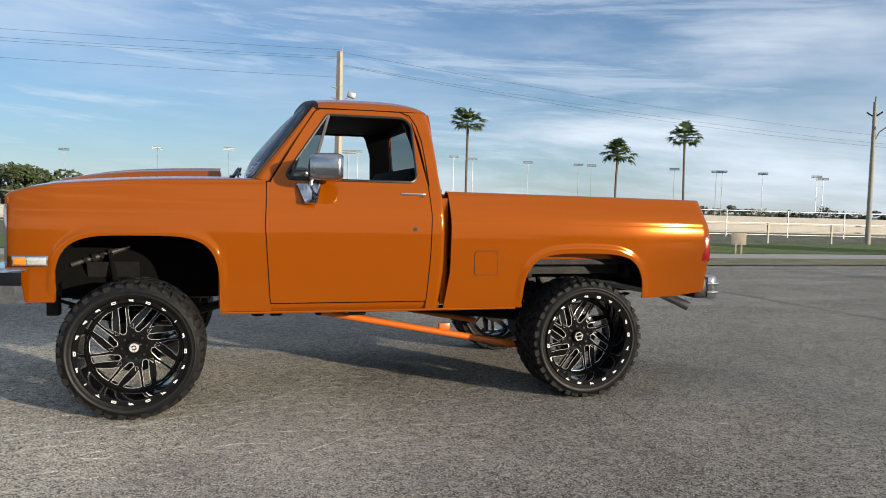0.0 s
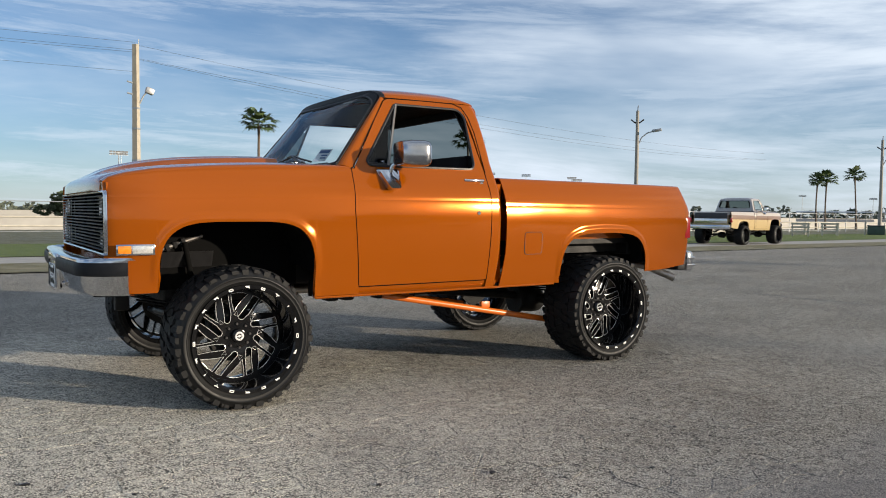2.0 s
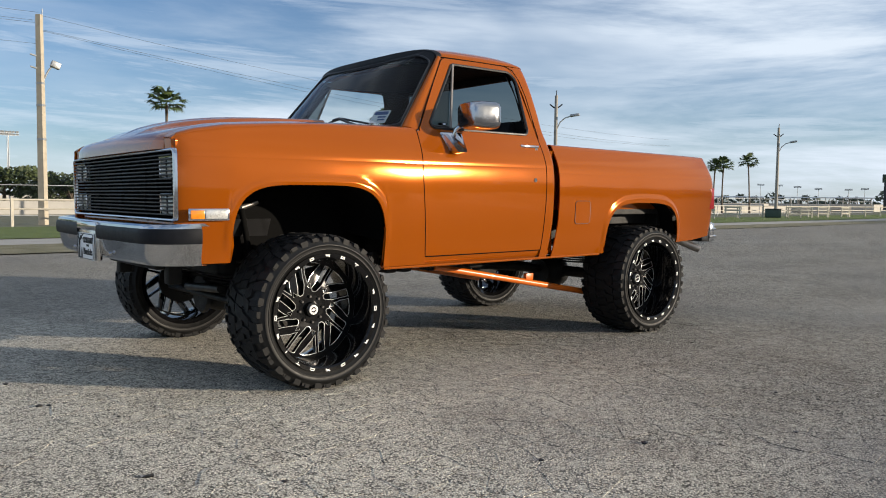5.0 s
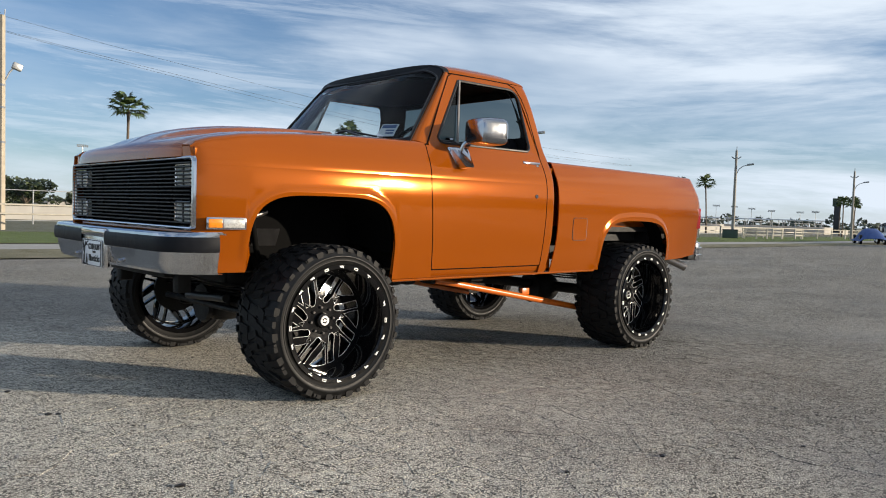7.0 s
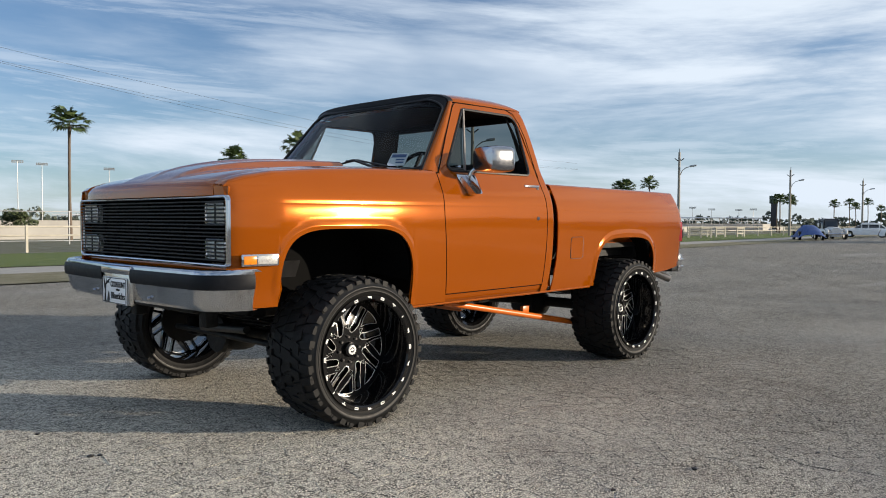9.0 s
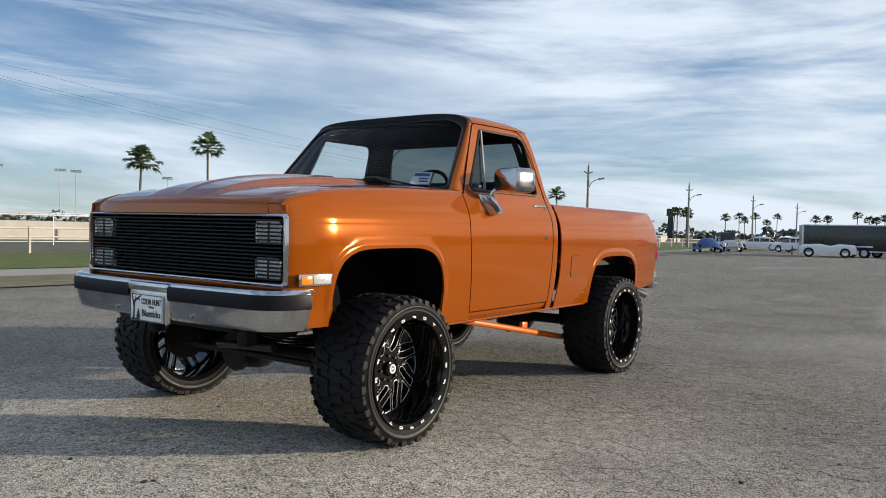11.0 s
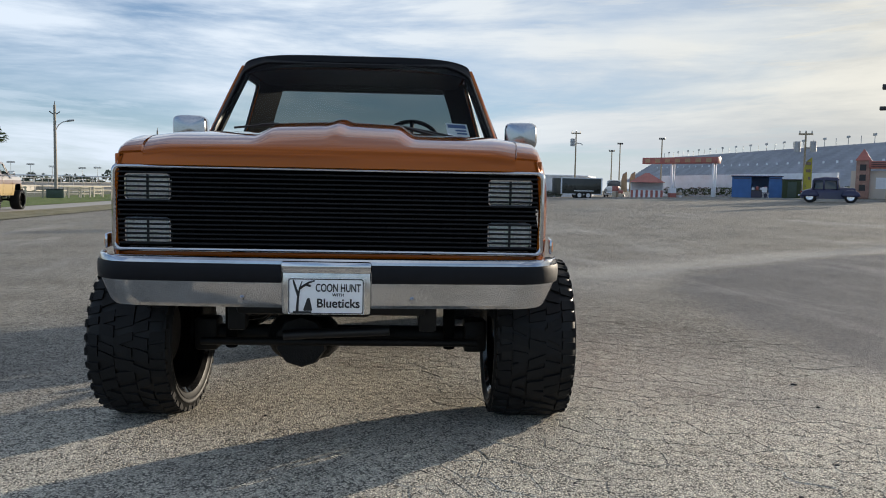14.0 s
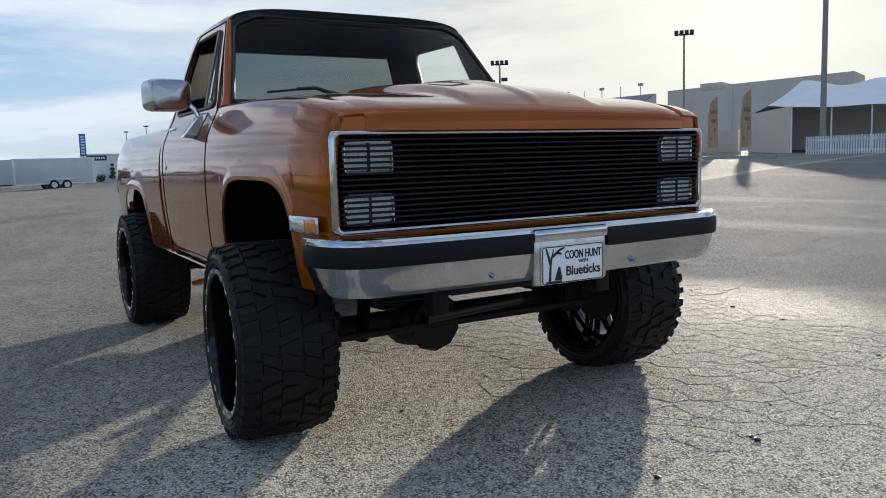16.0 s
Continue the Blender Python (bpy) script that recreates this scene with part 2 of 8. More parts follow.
def part(name, bm, material, parent, label="", smooth=40, thick=0.0, normals=True, bevel=0.0):
    rim = [k for k, e in enumerate(bm.edges) if e.is_boundary] if thick and smooth else []
    ob = new(name, mesh_of(name, bm, material, smooth, normals) if isinstance(bm, bmesh.types.BMesh) else bm)
    if rim:
        flags = ob.data.attributes.get("sharp_edge") or ob.data.attributes.new("sharp_edge", "BOOLEAN", "EDGE")
        for k in rim:
            flags.data[k].value = True
    if thick:
        s = ob.modifiers.new("thickness", "SOLIDIFY")
        s.thickness, s.offset = thick, -1
    if bevel:
        b = ob.modifiers.new("edge", "BEVEL")
        b.width, b.segments, b.limit_method = bevel, 2, "ANGLE"
    ob.parent = parent
    return tagged(ob, label)


def thing(name, label, category, group="", m=None, kind=""):
    ob = new(name)
    ob.empty_display_size = 0.2
    if m is not None:
        ob.matrix_basis = m
    return tagged(ob, label, category, group, kind)


def grid(nu, nv, place, close_u=False, bm=None):
    """A sheet of quads: place(u, v) for u, v in 0..1."""
    bm = bm or bmesh.new()
    cols = nu if close_u else nu + 1
    vs = [[bm.verts.new(place(i / nu, j / nv)) for j in range(nv + 1)] for i in range(cols)]
    for i in range(nu):
        for j in range(nv):
            a, b = vs[i], vs[(i + 1) % cols]
            bm.faces.new((a[j], b[j], b[j + 1], a[j + 1]))
    return bm


def box(x0, x1, y0, y1, z0, z1, bev=0.0, bm=None, m=None, seg=2):
    bm2 = bmesh.new()
    bmesh.ops.create_cube(bm2, size=1.0)
    for v in bm2.verts:
        v.co = Vector(((x0 + x1) / 2 + v.co.x * (x1 - x0), (y0 + y1) / 2 + v.co.y * (y1 - y0), (z0 + z1) / 2 + v.co.z * (z1 - z0)))
    if bev:
        bmesh.ops.bevel(bm2, geom=bm2.edges[:], offset=bev, segments=seg, profile=0.5, affect="EDGES")
    return join(bm, bm2, m)


def join(bm, bm2, m=None):
    if m is not None:
        bmesh.ops.transform(bm2, matrix=m, verts=bm2.verts[:])
    if bm is None:
        return bm2
    tmp = bpy.data.meshes.new("tmp")
    bm2.to_mesh(tmp)
    bm2.free()
    bm.from_mesh(tmp)
    bpy.data.meshes.remove(tmp)
    return bm


def rod(a, b, r, r2=None, n=10, bm=None, caps=True):
    a, b = Vector(a), Vector(b)
    bm2 = bmesh.new()
    bmesh.ops.create_cone(bm2, cap_ends=caps, segments=n, radius1=r, radius2=r if r2 is None else r2, depth=(b - a).length)
    q = (b - a).to_track_quat("Z", "Y").to_matrix().to_4x4()
    return join(bm, bm2, Matrix.Translation((a + b) / 2) @ q)


def tube(pts, r, n=8, bm=None, closed=False):
    """A round tube along points."""
    pts = [Vector(p) for p in pts]
    bm = bm or bmesh.new()
    rings, count = [], len(pts)
    side = None
    for i, p in enumerate(pts):
        a = pts[(i - 1) % count] if closed or i else p
        b = pts[(i + 1) % count] if closed or i < count - 1 else p
        d = (b - a).normalized()
        if side is None:
            side = d.orthogonal().normalized()
        side = (side - d * side.dot(d)).normalized()
        other = d.cross(side)
        rr = r[i] if isinstance(r, (list, tuple)) else r
        rings.append([bm.verts.new(p + (side * math.cos(t) + other * math.sin(t)) * rr) for t in (math.tau * k / n for k in range(n))])
    for i in range(count if closed else count - 1):
        a, b = rings[i], rings[(i + 1) % count]
        for k in range(n):
            bm.faces.new((a[k], a[(k + 1) % n], b[(k + 1) % n], b[k]))
    if not closed:
        bm.faces.new(rings[0][::-1])
        bm.faces.new(rings[-1])
    return bm


def revolve(profile, n=64, bm=None):
    """profile: (radius, y) pairs turned round the y axis."""
    bm = bm or bmesh.new()
    rings = [[bm.verts.new((r * math.cos(math.tau * k / n), y, r * math.sin(math.tau * k / n))) for k in range(n)] for r, y in profile]
    for a, b in zip(rings, rings[1:]):
        for k in range(n):
            bm.faces.new((a[k], a[(k + 1) % n], b[(k + 1) % n], b[k]))
    return bm


def rounded(corners, radii, n=6):
    """A closed outline in 2D with rounded corners; every corner gives n + 1 points."""
    out, c = [], [Vector(p) for p in corners]
    for i, p in enumerate(c):
        a, b, r = (c[i - 1] - p).normalized(), (c[(i + 1) % len(c)] - p).normalized(), radii[i]
        half = math.acos(max(-1, min(1, a.dot(b)))) / 2
        t = r / math.tan(half)
        centre = p + (a + b).normalized() * (r / math.sin(half))
        s, e = p + a * t - centre, p + b * t - centre
        turn = math.atan2(s.x * e.y - s.y * e.x, s.dot(e))
        for k in range(n + 1):
            q = turn * k / n
            out.append(centre + Vector((s.x * math.cos(q) - s.y * math.sin(q), s.x * math.sin(q) + s.y * math.cos(q))))
    return out


def ring(outer, inner, place, bm=None):
    """A flat frame between two outlines of equal count, set into space by place(point)."""
    bm = bm or bmesh.new()
    o, i = [bm.verts.new(place(p)) for p in outer], [bm.verts.new(place(p)) for p in inner]
    for k in range(len(o)):
        j = (k + 1) % len(o)
        bm.faces.new((o[k], o[j], i[j], i[k]))
    return bm


def plate(outline, place, bm=None):
    bm = bm or bmesh.new()
    bm.faces.new([bm.verts.new(place(p)) for p in outline])
    return bm


def lerp(a, b, t):
    return a + (b - a) * t


def table(x, knots):
    for (a, va), (b, vb) in zip(knots, knots[1:]):
        if x <= b:
            return lerp(va, vb, max(0.0, (x - a) / (b - a)))
    return knots[-1][1]


def smooth_table(x, knots):
    """Like table, but a soft curve through the knots."""
    if x <= knots[0][0]:
        return knots[0][1]
    for i in range(len(knots) - 1):
        (a, va), (b, vb) = knots[i], knots[i + 1]
        if x <= b:
            p, q = knots[max(i - 1, 0)], knots[min(i + 2, len(knots) - 1)]
            m0, m1 = (vb - p[1]) / (b - p[0]), (q[1] - va) / (q[0] - a)
            h = b - a
            t = (x - a) / h
            return (2 * t ** 3 - 3 * t ** 2 + 1) * va + (t ** 3 - 2 * t ** 2 + t) * h * m0 + (3 * t ** 2 - 2 * t ** 3) * vb + (t ** 3 - t ** 2) * h * m1
    return knots[-1][1]


def writing(text, size, parent, m, material, name, width=None, depth=0.001):
    cu = bpy.data.curves.new(name, "FONT")
    cu.body, cu.size, cu.align_x, cu.align_y, cu.extrude = text, size, "CENTER", "CENTER", depth
    cu.offset = size * 0.016
    tmp = bpy.data.objects.new("tmp_text", cu)
    scene.collection.objects.link(tmp)
    bpy.context.view_layer.update()
    me = bpy.data.meshes.new_from_object(tmp.evaluated_get(bpy.context.evaluated_depsgraph_get()))
    bpy.data.objects.remove(tmp)
    if width:
        xs = [v.co.x for v in me.vertices]
        k = width / (max(xs) - min(xs))
        me.transform(Matrix.Diagonal((k, 1, 1, 1)))
    me.materials.clear()
    me.materials.append(material)
    ob = new(name, me)
    ob.parent, ob.matrix_local = parent, m
    return ob

# ---- ground ----
def ground_z(x, y):
    """The lot is flat round the truck; further out it falls gently towards the verge and climbs towards the fairground."""
    d = math.hypot(x, y)
    if d <= 14:
        return 0.0
    rise = 0.036 * min(-y, 45.0) if y < 0 else -0.0075 * min(y, 90.0)
    return (rise - 0.0015 * min(d, 200.0)) * (1 - 14 / d)


def ground_material(name, kind):
    m = bpy.data.materials.new(name)
    m.use_nodes = True
    n, l = m.node_tree.nodes, m.node_tree.links
    p = n["Principled BSDF"]
    tc = n.new("ShaderNodeTexCoord").outputs["Object"]

    def noise_of(scale, detail=4, rough=0.55, src=tc, warp=0.0):
        t = n.new("ShaderNodeTexNoise")
        t.inputs["Scale"].default_value, t.inputs["Detail"].default_value, t.inputs["Roughness"].default_value = scale, detail, rough
        t.inputs["Distortion"].default_value = warp
        l.new(src, t.inputs["Vector"])
        return t.outputs[0]

    def ramp(src, lo, hi, a=0.0, b=1.0):
        r = n.new("ShaderNodeMapRange")
        r.inputs[1].default_value, r.inputs[2].default_value, r.inputs[3].default_value, r.inputs[4].default_value = lo, hi, a, b
        l.new(src, r.inputs[0])
        return r.outputs[0]

    def blend(fac, a, b, mode="MIX"):
        x = n.new("ShaderNodeMix")
        x.data_type, x.blend_type = "RGBA", mode
        for i, v in ((0, fac), (6, a), (7, b)):
            if isinstance(v, tuple):
                x.inputs[i].default_value = (*v, 1)
            elif isinstance(v, (int, float)):
                x.inputs[i].default_value = v
            else:
                l.new(v, x.inputs[i])
        return x.outputs[2]

    def calc(op, a, b):
        x = n.new("ShaderNodeMath")
        x.operation = op
        for i, v in enumerate((a, b)):
            if isinstance(v, (int, float)):
                x.inputs[i].default_value = v
            else:
                l.new(v, x.inputs[i])
        return x.outputs[0]

    if kind == "asphalt":
        stone = n.new("ShaderNodeTexVoronoi")
        stone.inputs["Scale"].default_value = 105
        l.new(tc, stone.inputs["Vector"])
        stone_tone = n.new("ShaderNodeSeparateColor")
        l.new(stone.outputs["Color"], stone_tone.inputs[0])
        fine = noise_of(170, 4, 0.75)
        mid = noise_of(6, 6, 0.65)
        big = noise_of(0.33, 5, 0.6, warp=0.6)
        c = blend(ramp(stone_tone.outputs[0], 0.05, 0.95), (0.57, 0.527, 0.44), (1.0, 0.953, 0.81))
        c = blend(ramp(fine, 0.50, 0.58, 0.0, 0.68), c, (0.20, 0.19, 0.175))
        c = blend(ramp(noise_of(70, 2, 0.6), 0.58, 0.63, 0.0, 0.6), c, (0.13, 0.122, 0.112))
        c = blend(ramp(mid, 0.42, 0.72, 0.0, 0.30), c, (0.88, 0.80, 0.66))
        # dark crevices between the exposed stones
        gaps = calc("MULTIPLY", ramp(stone.outputs["Distance"], 0.50, 0.62), ramp(noise_of(16, 4, 0.7), 0.36, 0.52))
        c = blend(calc("MULTIPLY", gaps, 0.82), c, (0.030, 0.028, 0.026))
        # open pits where the binder has worn away, in loose drifts
        pits = calc("MULTIPLY", ramp(noise_of(48, 3, 0.75), 0.52, 0.56), ramp(noise_of(0.9, 6, 0.65, warp=0.5), 0.40, 0.60, 0.15, 1.0))
        c = blend(calc("MULTIPLY", pits, 0.52), c, (0.085, 0.080, 0.075))
        c = blend(ramp(big, 0.46, 0.64, 0.0, 0.22), c, (0.27, 0.268, 0.268))
        c = blend(ramp(noise_of(1.5, 7, 0.7, warp=1.2), 0.52, 0.70, 0.0, 0.28), c, (0.20, 0.16, 0.135))
        c = blend(ramp(noise_of(3.7, 6, 0.7, warp=0.8), 0.60, 0.72, 0.0, 0.22), c, (0.11, 0.10, 0.095))
        # paler, warmer ground where the truck stands, greyer beyond
        mid_lot = n.new("ShaderNodeVectorMath")
        mid_lot.operation = "DISTANCE"
        l.new(tc, mid_lot.inputs[0])
        mid_lot.inputs[1].default_value = (-1.8, -1.0, 0.0)
        grey = ramp(calc("ADD", mid_lot.outputs["Value"], calc("MULTIPLY", noise_of(0.45, 5, 0.6), 3.0)), 3.6, 5.6)
        c = blend(grey, c, blend(1.0, c, (0.57, 0.577, 0.60), "MULTIPLY"))
        # a newer, darker and smoother strip of asphalt with a wavering edge, and the pale worn band beyond it
        xyz = n.new("ShaderNodeSeparateXYZ")
        l.new(tc, xyz.inputs[0])
        px, py = xyz.outputs[0], xyz.outputs[1]
        wave = calc("MULTIPLY", calc("SUBTRACT", noise_of(0.6, 6, 0.65), 0.5), 1.6)
        bend = calc("MAXIMUM", calc("SUBTRACT", px, 4.0), 0.0)
        beyond = calc("ADD", calc("ADD", py, wave), calc("ADD", calc("MULTIPLY", calc("MULTIPLY", bend, bend), 0.14), 3.45))
        newer = calc("MULTIPLY", ramp(beyond, -0.25, 0.25, 1.0, 0.0), ramp(px, -1.2, 0.4))
        c = blend(calc("MULTIPLY", newer, 0.62), c, (0.185, 0.182, 0.186))
        worn = calc("MULTIPLY", calc("MULTIPLY", ramp(beyond, 0.1, 0.6), ramp(beyond, 1.6, 3.4, 1.0, 0.0)), ramp(px, 4.5, 7.0))
        c = blend(calc("MULTIPLY", worn, 0.28), c, (0.74, 0.70, 0.64))
        # traffic has polished the binder beside the nose and in bands across the far lot
        polish = n.new("ShaderNodeVectorMath")
        polish.operation = "DISTANCE"
        l.new(tc, polish.inputs[0])
        polish.inputs[1].default_value = (0.7, -3.0, 0.0)
        shine = ramp(calc("ADD", polish.outputs["Value"], calc("MULTIPLY", noise_of(1.3, 6, 0.65), 1.6)), 1.5, 2.2, 1.0, 0.0)
        drift = n.new("ShaderNodeMapping")
        drift.inputs["Rotation"].default_value = (0, 0, radians(35))
        drift.inputs["Scale"].default_value = (0.10, 0.42, 1.0)
        l.new(tc, drift.inputs[0])
        bands = calc("MULTIPLY", ramp(noise_of(1.0, 6, 0.62, src=drift.outputs[0], warp=0.6), 0.54, 0.64), grey)
        shine = calc("MAXIMUM", shine, calc("MULTIPLY", bands, 0.25))
        l.new(ramp(shine, 0.0, 1.0, 0.86, 0.72), p.inputs["Roughness"])
        shine_level = calc("MULTIPLY", ramp(shine, 0.0, 1.0, 0.045, 0.060), ramp(newer, 0.0, 1.0, 1.0, 0.2))
        l.new(shine_level, p.inputs["Specular IOR Level"])
        c = blend(calc("MULTIPLY", bands, 0.16), c, (0.66, 0.64, 0.60))
        l.new(c, p.inputs["Base Color"])
        h = calc("ADD", calc("MULTIPLY", stone.outputs["Distance"], -0.9), calc("MULTIPLY", fine, 0.6))
        h = calc("SUBTRACT", h, calc("MULTIPLY", pits, 0.4))
        b = n.new("ShaderNodeBump")
        b.inputs["Strength"].default_value, b.inputs["Distance"].default_value = 1.0, 0.006
        l.new(h, b.inputs["Height"])
        l.new(b.outputs[0], p.inputs["Normal"])
    else:
        tones = {"dry_grass": ((0.16, 0.15, 0.075), (0.30, 0.27, 0.18)), "green_grass": ((0.085, 0.135, 0.020), (0.17, 0.21, 0.045)),
                 "concrete": ((0.34, 0.32, 0.29), (0.46, 0.44, 0.40)), "far_field": ((0.10, 0.11, 0.055), (0.22, 0.21, 0.16))}[kind]
        a = noise_of({"concrete": 3.0}.get(kind, 1.4), 8, 0.65)
        c = blend(ramp(a, 0.35, 0.68), *tones)
        c = blend(ramp(noise_of(45, 3, 0.6), 0.35, 0.7, 0.0, 0.4), c, tuple(v * 0.6 for v in tones[0]))
        l.new(c, p.inputs["Base Color"])
        p.inputs["Roughness"].default_value = 0.9
        b = n.new("ShaderNodeBump")
        b.inputs["Strength"].default_value, b.inputs["Distance"].default_value = (0.3, 0.01) if kind == "concrete" else (1.0, 0.05)
        l.new(noise_of(40, 5), b.inputs["Height"])
        l.new(b.outputs[0], p.inputs["Normal"])
    return m


ASPHALT = ground_material("weathered_asphalt", "asphalt")
DRY = ground_material("dry_verge_grass", "dry_grass")
GREEN = ground_material("green_mown_grass", "green_grass")
CONCRETE = ground_material("concrete_lane", "concrete")
FIELD = ground_material("far_infield", "far_field")


def asphalt_edge(x):
    """The line where the lot meets the verge."""
    return table(x, [(-60, 9.6), (-10, 10.0), (0, 10.2), (7, 10.3), (15, 11.5), (25, 12.4), (35, 13.2), (50, 14.8), (62, 16.0), (160, 30), (700, 150)])


def sheet(name, xs, rows, material, label, category, drop=0.0):
    """A strip of land: rows of y(x) from near to far, laid on the slope of the land."""
    bm = bmesh.new()
    vs = [[bm.verts.new((x, r(x), ground_z(x, r(x)) - drop)) for r in rows] for x in xs]
    for a, b in zip(vs, vs[1:]):
        for j in range(len(rows) - 1):
            bm.faces.new((a[j], b[j], b[j + 1], a[j + 1]))
    ob = new(name, mesh_of(name, bm, material, smooth=30))
    return tagged(ob, label, category, kind="structure")


def spaced(near, far, n):
    """Steps from -far to far, fine near the middle."""
    half = [near * (far / near) ** (k / (n - 1)) for k in range(n)]
    return [-v for v in half[::-1]] + [0.0] + half


big_xs = spaced(3.0, 2600.0, 26)
sheet("ground", big_xs, [lambda x, v=v: v for v in big_xs], FIELD, "flat pale green and tan infield running to the horizon", "ground", drop=0.06)
lot_xs = [v for v in big_xs if -130 < v < 420]
lot_rows = [(lambda x, f=f: lerp(-260.0, asphalt_edge(x), f)) for f in (0, 0.25, 0.45, 0.6, 0.7, 0.78, 0.85, 0.9, 0.94, 0.97, 1.0)]
pavement = sheet("pavement", lot_xs, lot_rows, ASPHALT, "weathered grey asphalt lot with cracks and dark patches", "asphalt lot", drop=0.0)
verge_xs = [v for v in big_xs if -130 < v < 160]
sheet("verge", verge_xs, [lambda x: asphalt_edge(x) + 0.004, lambda x: asphalt_edge(x) + 1.3, lambda x: asphalt_edge(x) + 2.7], DRY, "dry tan grass verge along the edge of the asphalt", "grass verge", drop=-0.02)
sheet("road", verge_xs, [lambda x: asphalt_edge(x) + 2.6, lambda x: asphalt_edge(x) + 5.4], CONCRETE, "pale concrete lane beyond the verge", "lane", drop=-0.012)
sheet("lawn", verge_xs, [lambda x: asphalt_edge(x) + 5.3, lambda x: asphalt_edge(x) + 10, lambda x: asphalt_edge(x) + 15], GREEN, "mown green grass strip before the fence", "grass", drop=-0.03)


def crack_seam():
    """One long straight joint running across the lot."""
    pts = [(8.45, 10.5), (8.52, 8.0), (8.59, 5.51), (8.66, 3.74), (8.75, 2.09), (8.9, -2.0), (9.0, -6.0)]
    rnd = random.Random(6)
    bm = bmesh.new()
    prev = None
    for (ax, ay), (bx, by) in zip(pts, pts[1:]):
        for k in range(12):
            x, y = lerp(ax, bx, k / 12) + rnd.uniform(-0.012, 0.012), lerp(ay, by, k / 12)
            w = rnd.uniform(0.010, 0.022)
            cur = (bm.verts.new((x - w, y, 0.004)), bm.verts.new((x + w, y, 0.004)))
            if prev:
                bm.faces.new((prev[0], prev[1], cur[1], cur[0]))
            prev = cur
    tagged(new("asphalt_joint", mesh_of("asphalt_joint", bm, SATIN, 0)), "long dark joint line in the asphalt", "joint", kind="structure")


crack_seam()


def crazed_patch():
    """The broken-up surface beside the truck's nose: plates of asphalt with open cracks between them."""
    rnd = random.Random(31)
    step = 0.15
    seeds = {}
    for i in range(-18, 36):
        for j in range(-28, 8):
            if rnd.random() < 0.80:
                seeds[i, j] = Vector(((i + rnd.uniform(-0.48, 0.48)) * step, (j + rnd.uniform(-0.48, 0.48)) * step))
    verts, faces, count = [], [], 0
    for (i, j), c in seeds.items():
        edge = 0.35 * math.sin(c.x * 2.3 + 1.0) + 0.25 * math.sin(c.y * 3.1 + c.x) + rnd.uniform(-0.12, 0.12)
        inside = ((c.x - 1.2) / 2.7) ** 2 + ((c.y + 1.6) / 1.75) ** 2 + edge * 0.6
        if inside > 1.0 or math.sin(c.x * 1.7 + 0.6) * math.sin(c.y * 2.1 + 2.0) > 0.72:
            continue
        poly = [c + Vector(q) * step * 1.6 for q in ((-1, -1), (1, -1), (1, 1), (-1, 1))]
        for di in range(-3, 4):
            for dj in range(-3, 4):
                o = seeds.get((i + di, j + dj))
                if o is None or (di == 0 and dj == 0):
                    continue
                m, d = (c + o) / 2, (o - c).normalized()
                cut = []
                for p, q in zip(poly, poly[1:] + poly[:1]):
                    a, b = (p - m).dot(d), (q - m).dot(d)
                    if a <= 0:
                        cut.append(p)
                    if a * b < 0:
                        cut.append(p.lerp(q, a / (a - b)))
                poly = cut
        if len(poly) < 3:
            continue
        single = c.x < 1.3 and count < 300
        vs, fs = ([], []) if single else (verts, faces)
        base = len(vs)
        n = len(poly)
        top = rnd.uniform(0.0016, 0.0026)
        for gap, z in ((rnd.uniform(0.0015, 0.0035), -0.001), (rnd.uniform(0.005, 0.009), top)):
            for p in poly:
                q = p + (c - p).normalized() * gap
                vs.append((q.x, q.y, z))
        fs.append(list(range(base + n, base + 2 * n)))
        for k in range(n):
            e = (k + 1) % n
            fs.append((base + k, base + e, base + n + e, base + n + k))
        if single:
            me = bpy.data.meshes.new("asphalt_plate")
            me.from_pydata(vs, [], fs)
            new("asphalt_plate", finish(me, ASPHALT, 0)).parent = pavement
            count += 1
    me = bpy.data.meshes.new("crazed_asphalt")
    me.from_pydata(verts, [], faces)
    finish(me, ASPHALT, 0)
    rest = new("crazed_asphalt", me)
    rest.parent = pavement
    tagged(rest, "further plates of crazed old asphalt with open cracks", kind="stuff")


crazed_patch()


def crumbs():
    """Loose bits of broken asphalt."""
    rnd = random.Random(12)
    spots = [(1.90, -2.68), (0.59, -2.78), (-1.04, -1.03), (-1.25, -0.63), (-0.115, 0.385), (1.27, -3.10), (0.08, -2.66), (-1.29, -0.615), (-1.33, -0.02), (-0.83, -2.25), (1.93, -2.89), (-1.2, -1.9)]
    spots += [(rnd.uniform(-3, 6), rnd.uniform(-5, 4)) for _ in range(26)]
    base = bmesh.new()
    bmesh.ops.create_icosphere(base, subdivisions=1, radius=1)
    for v in base.verts:
        v.co *= rnd.uniform(0.7, 1.2)
    me = mesh_of("asphalt_crumb", base, SATIN, 0)
    for k, (x, y) in enumerate(spots):
        s = rnd.uniform(0.009, 0.018) if k < 12 else rnd.uniform(0.004, 0.009)
        o = new("asphalt_crumb", me)
        o.matrix_basis = pose(x, y, s * 0.25, 0, 0, rnd.uniform(0, 360)) @ Matrix.Diagonal((s * rnd.uniform(1, 1.9), s, s * 0.5, 1))
        tagged(o, "small dark crumb of broken asphalt on the lot", "debris", "loose crumbs on the asphalt")


crumbs()

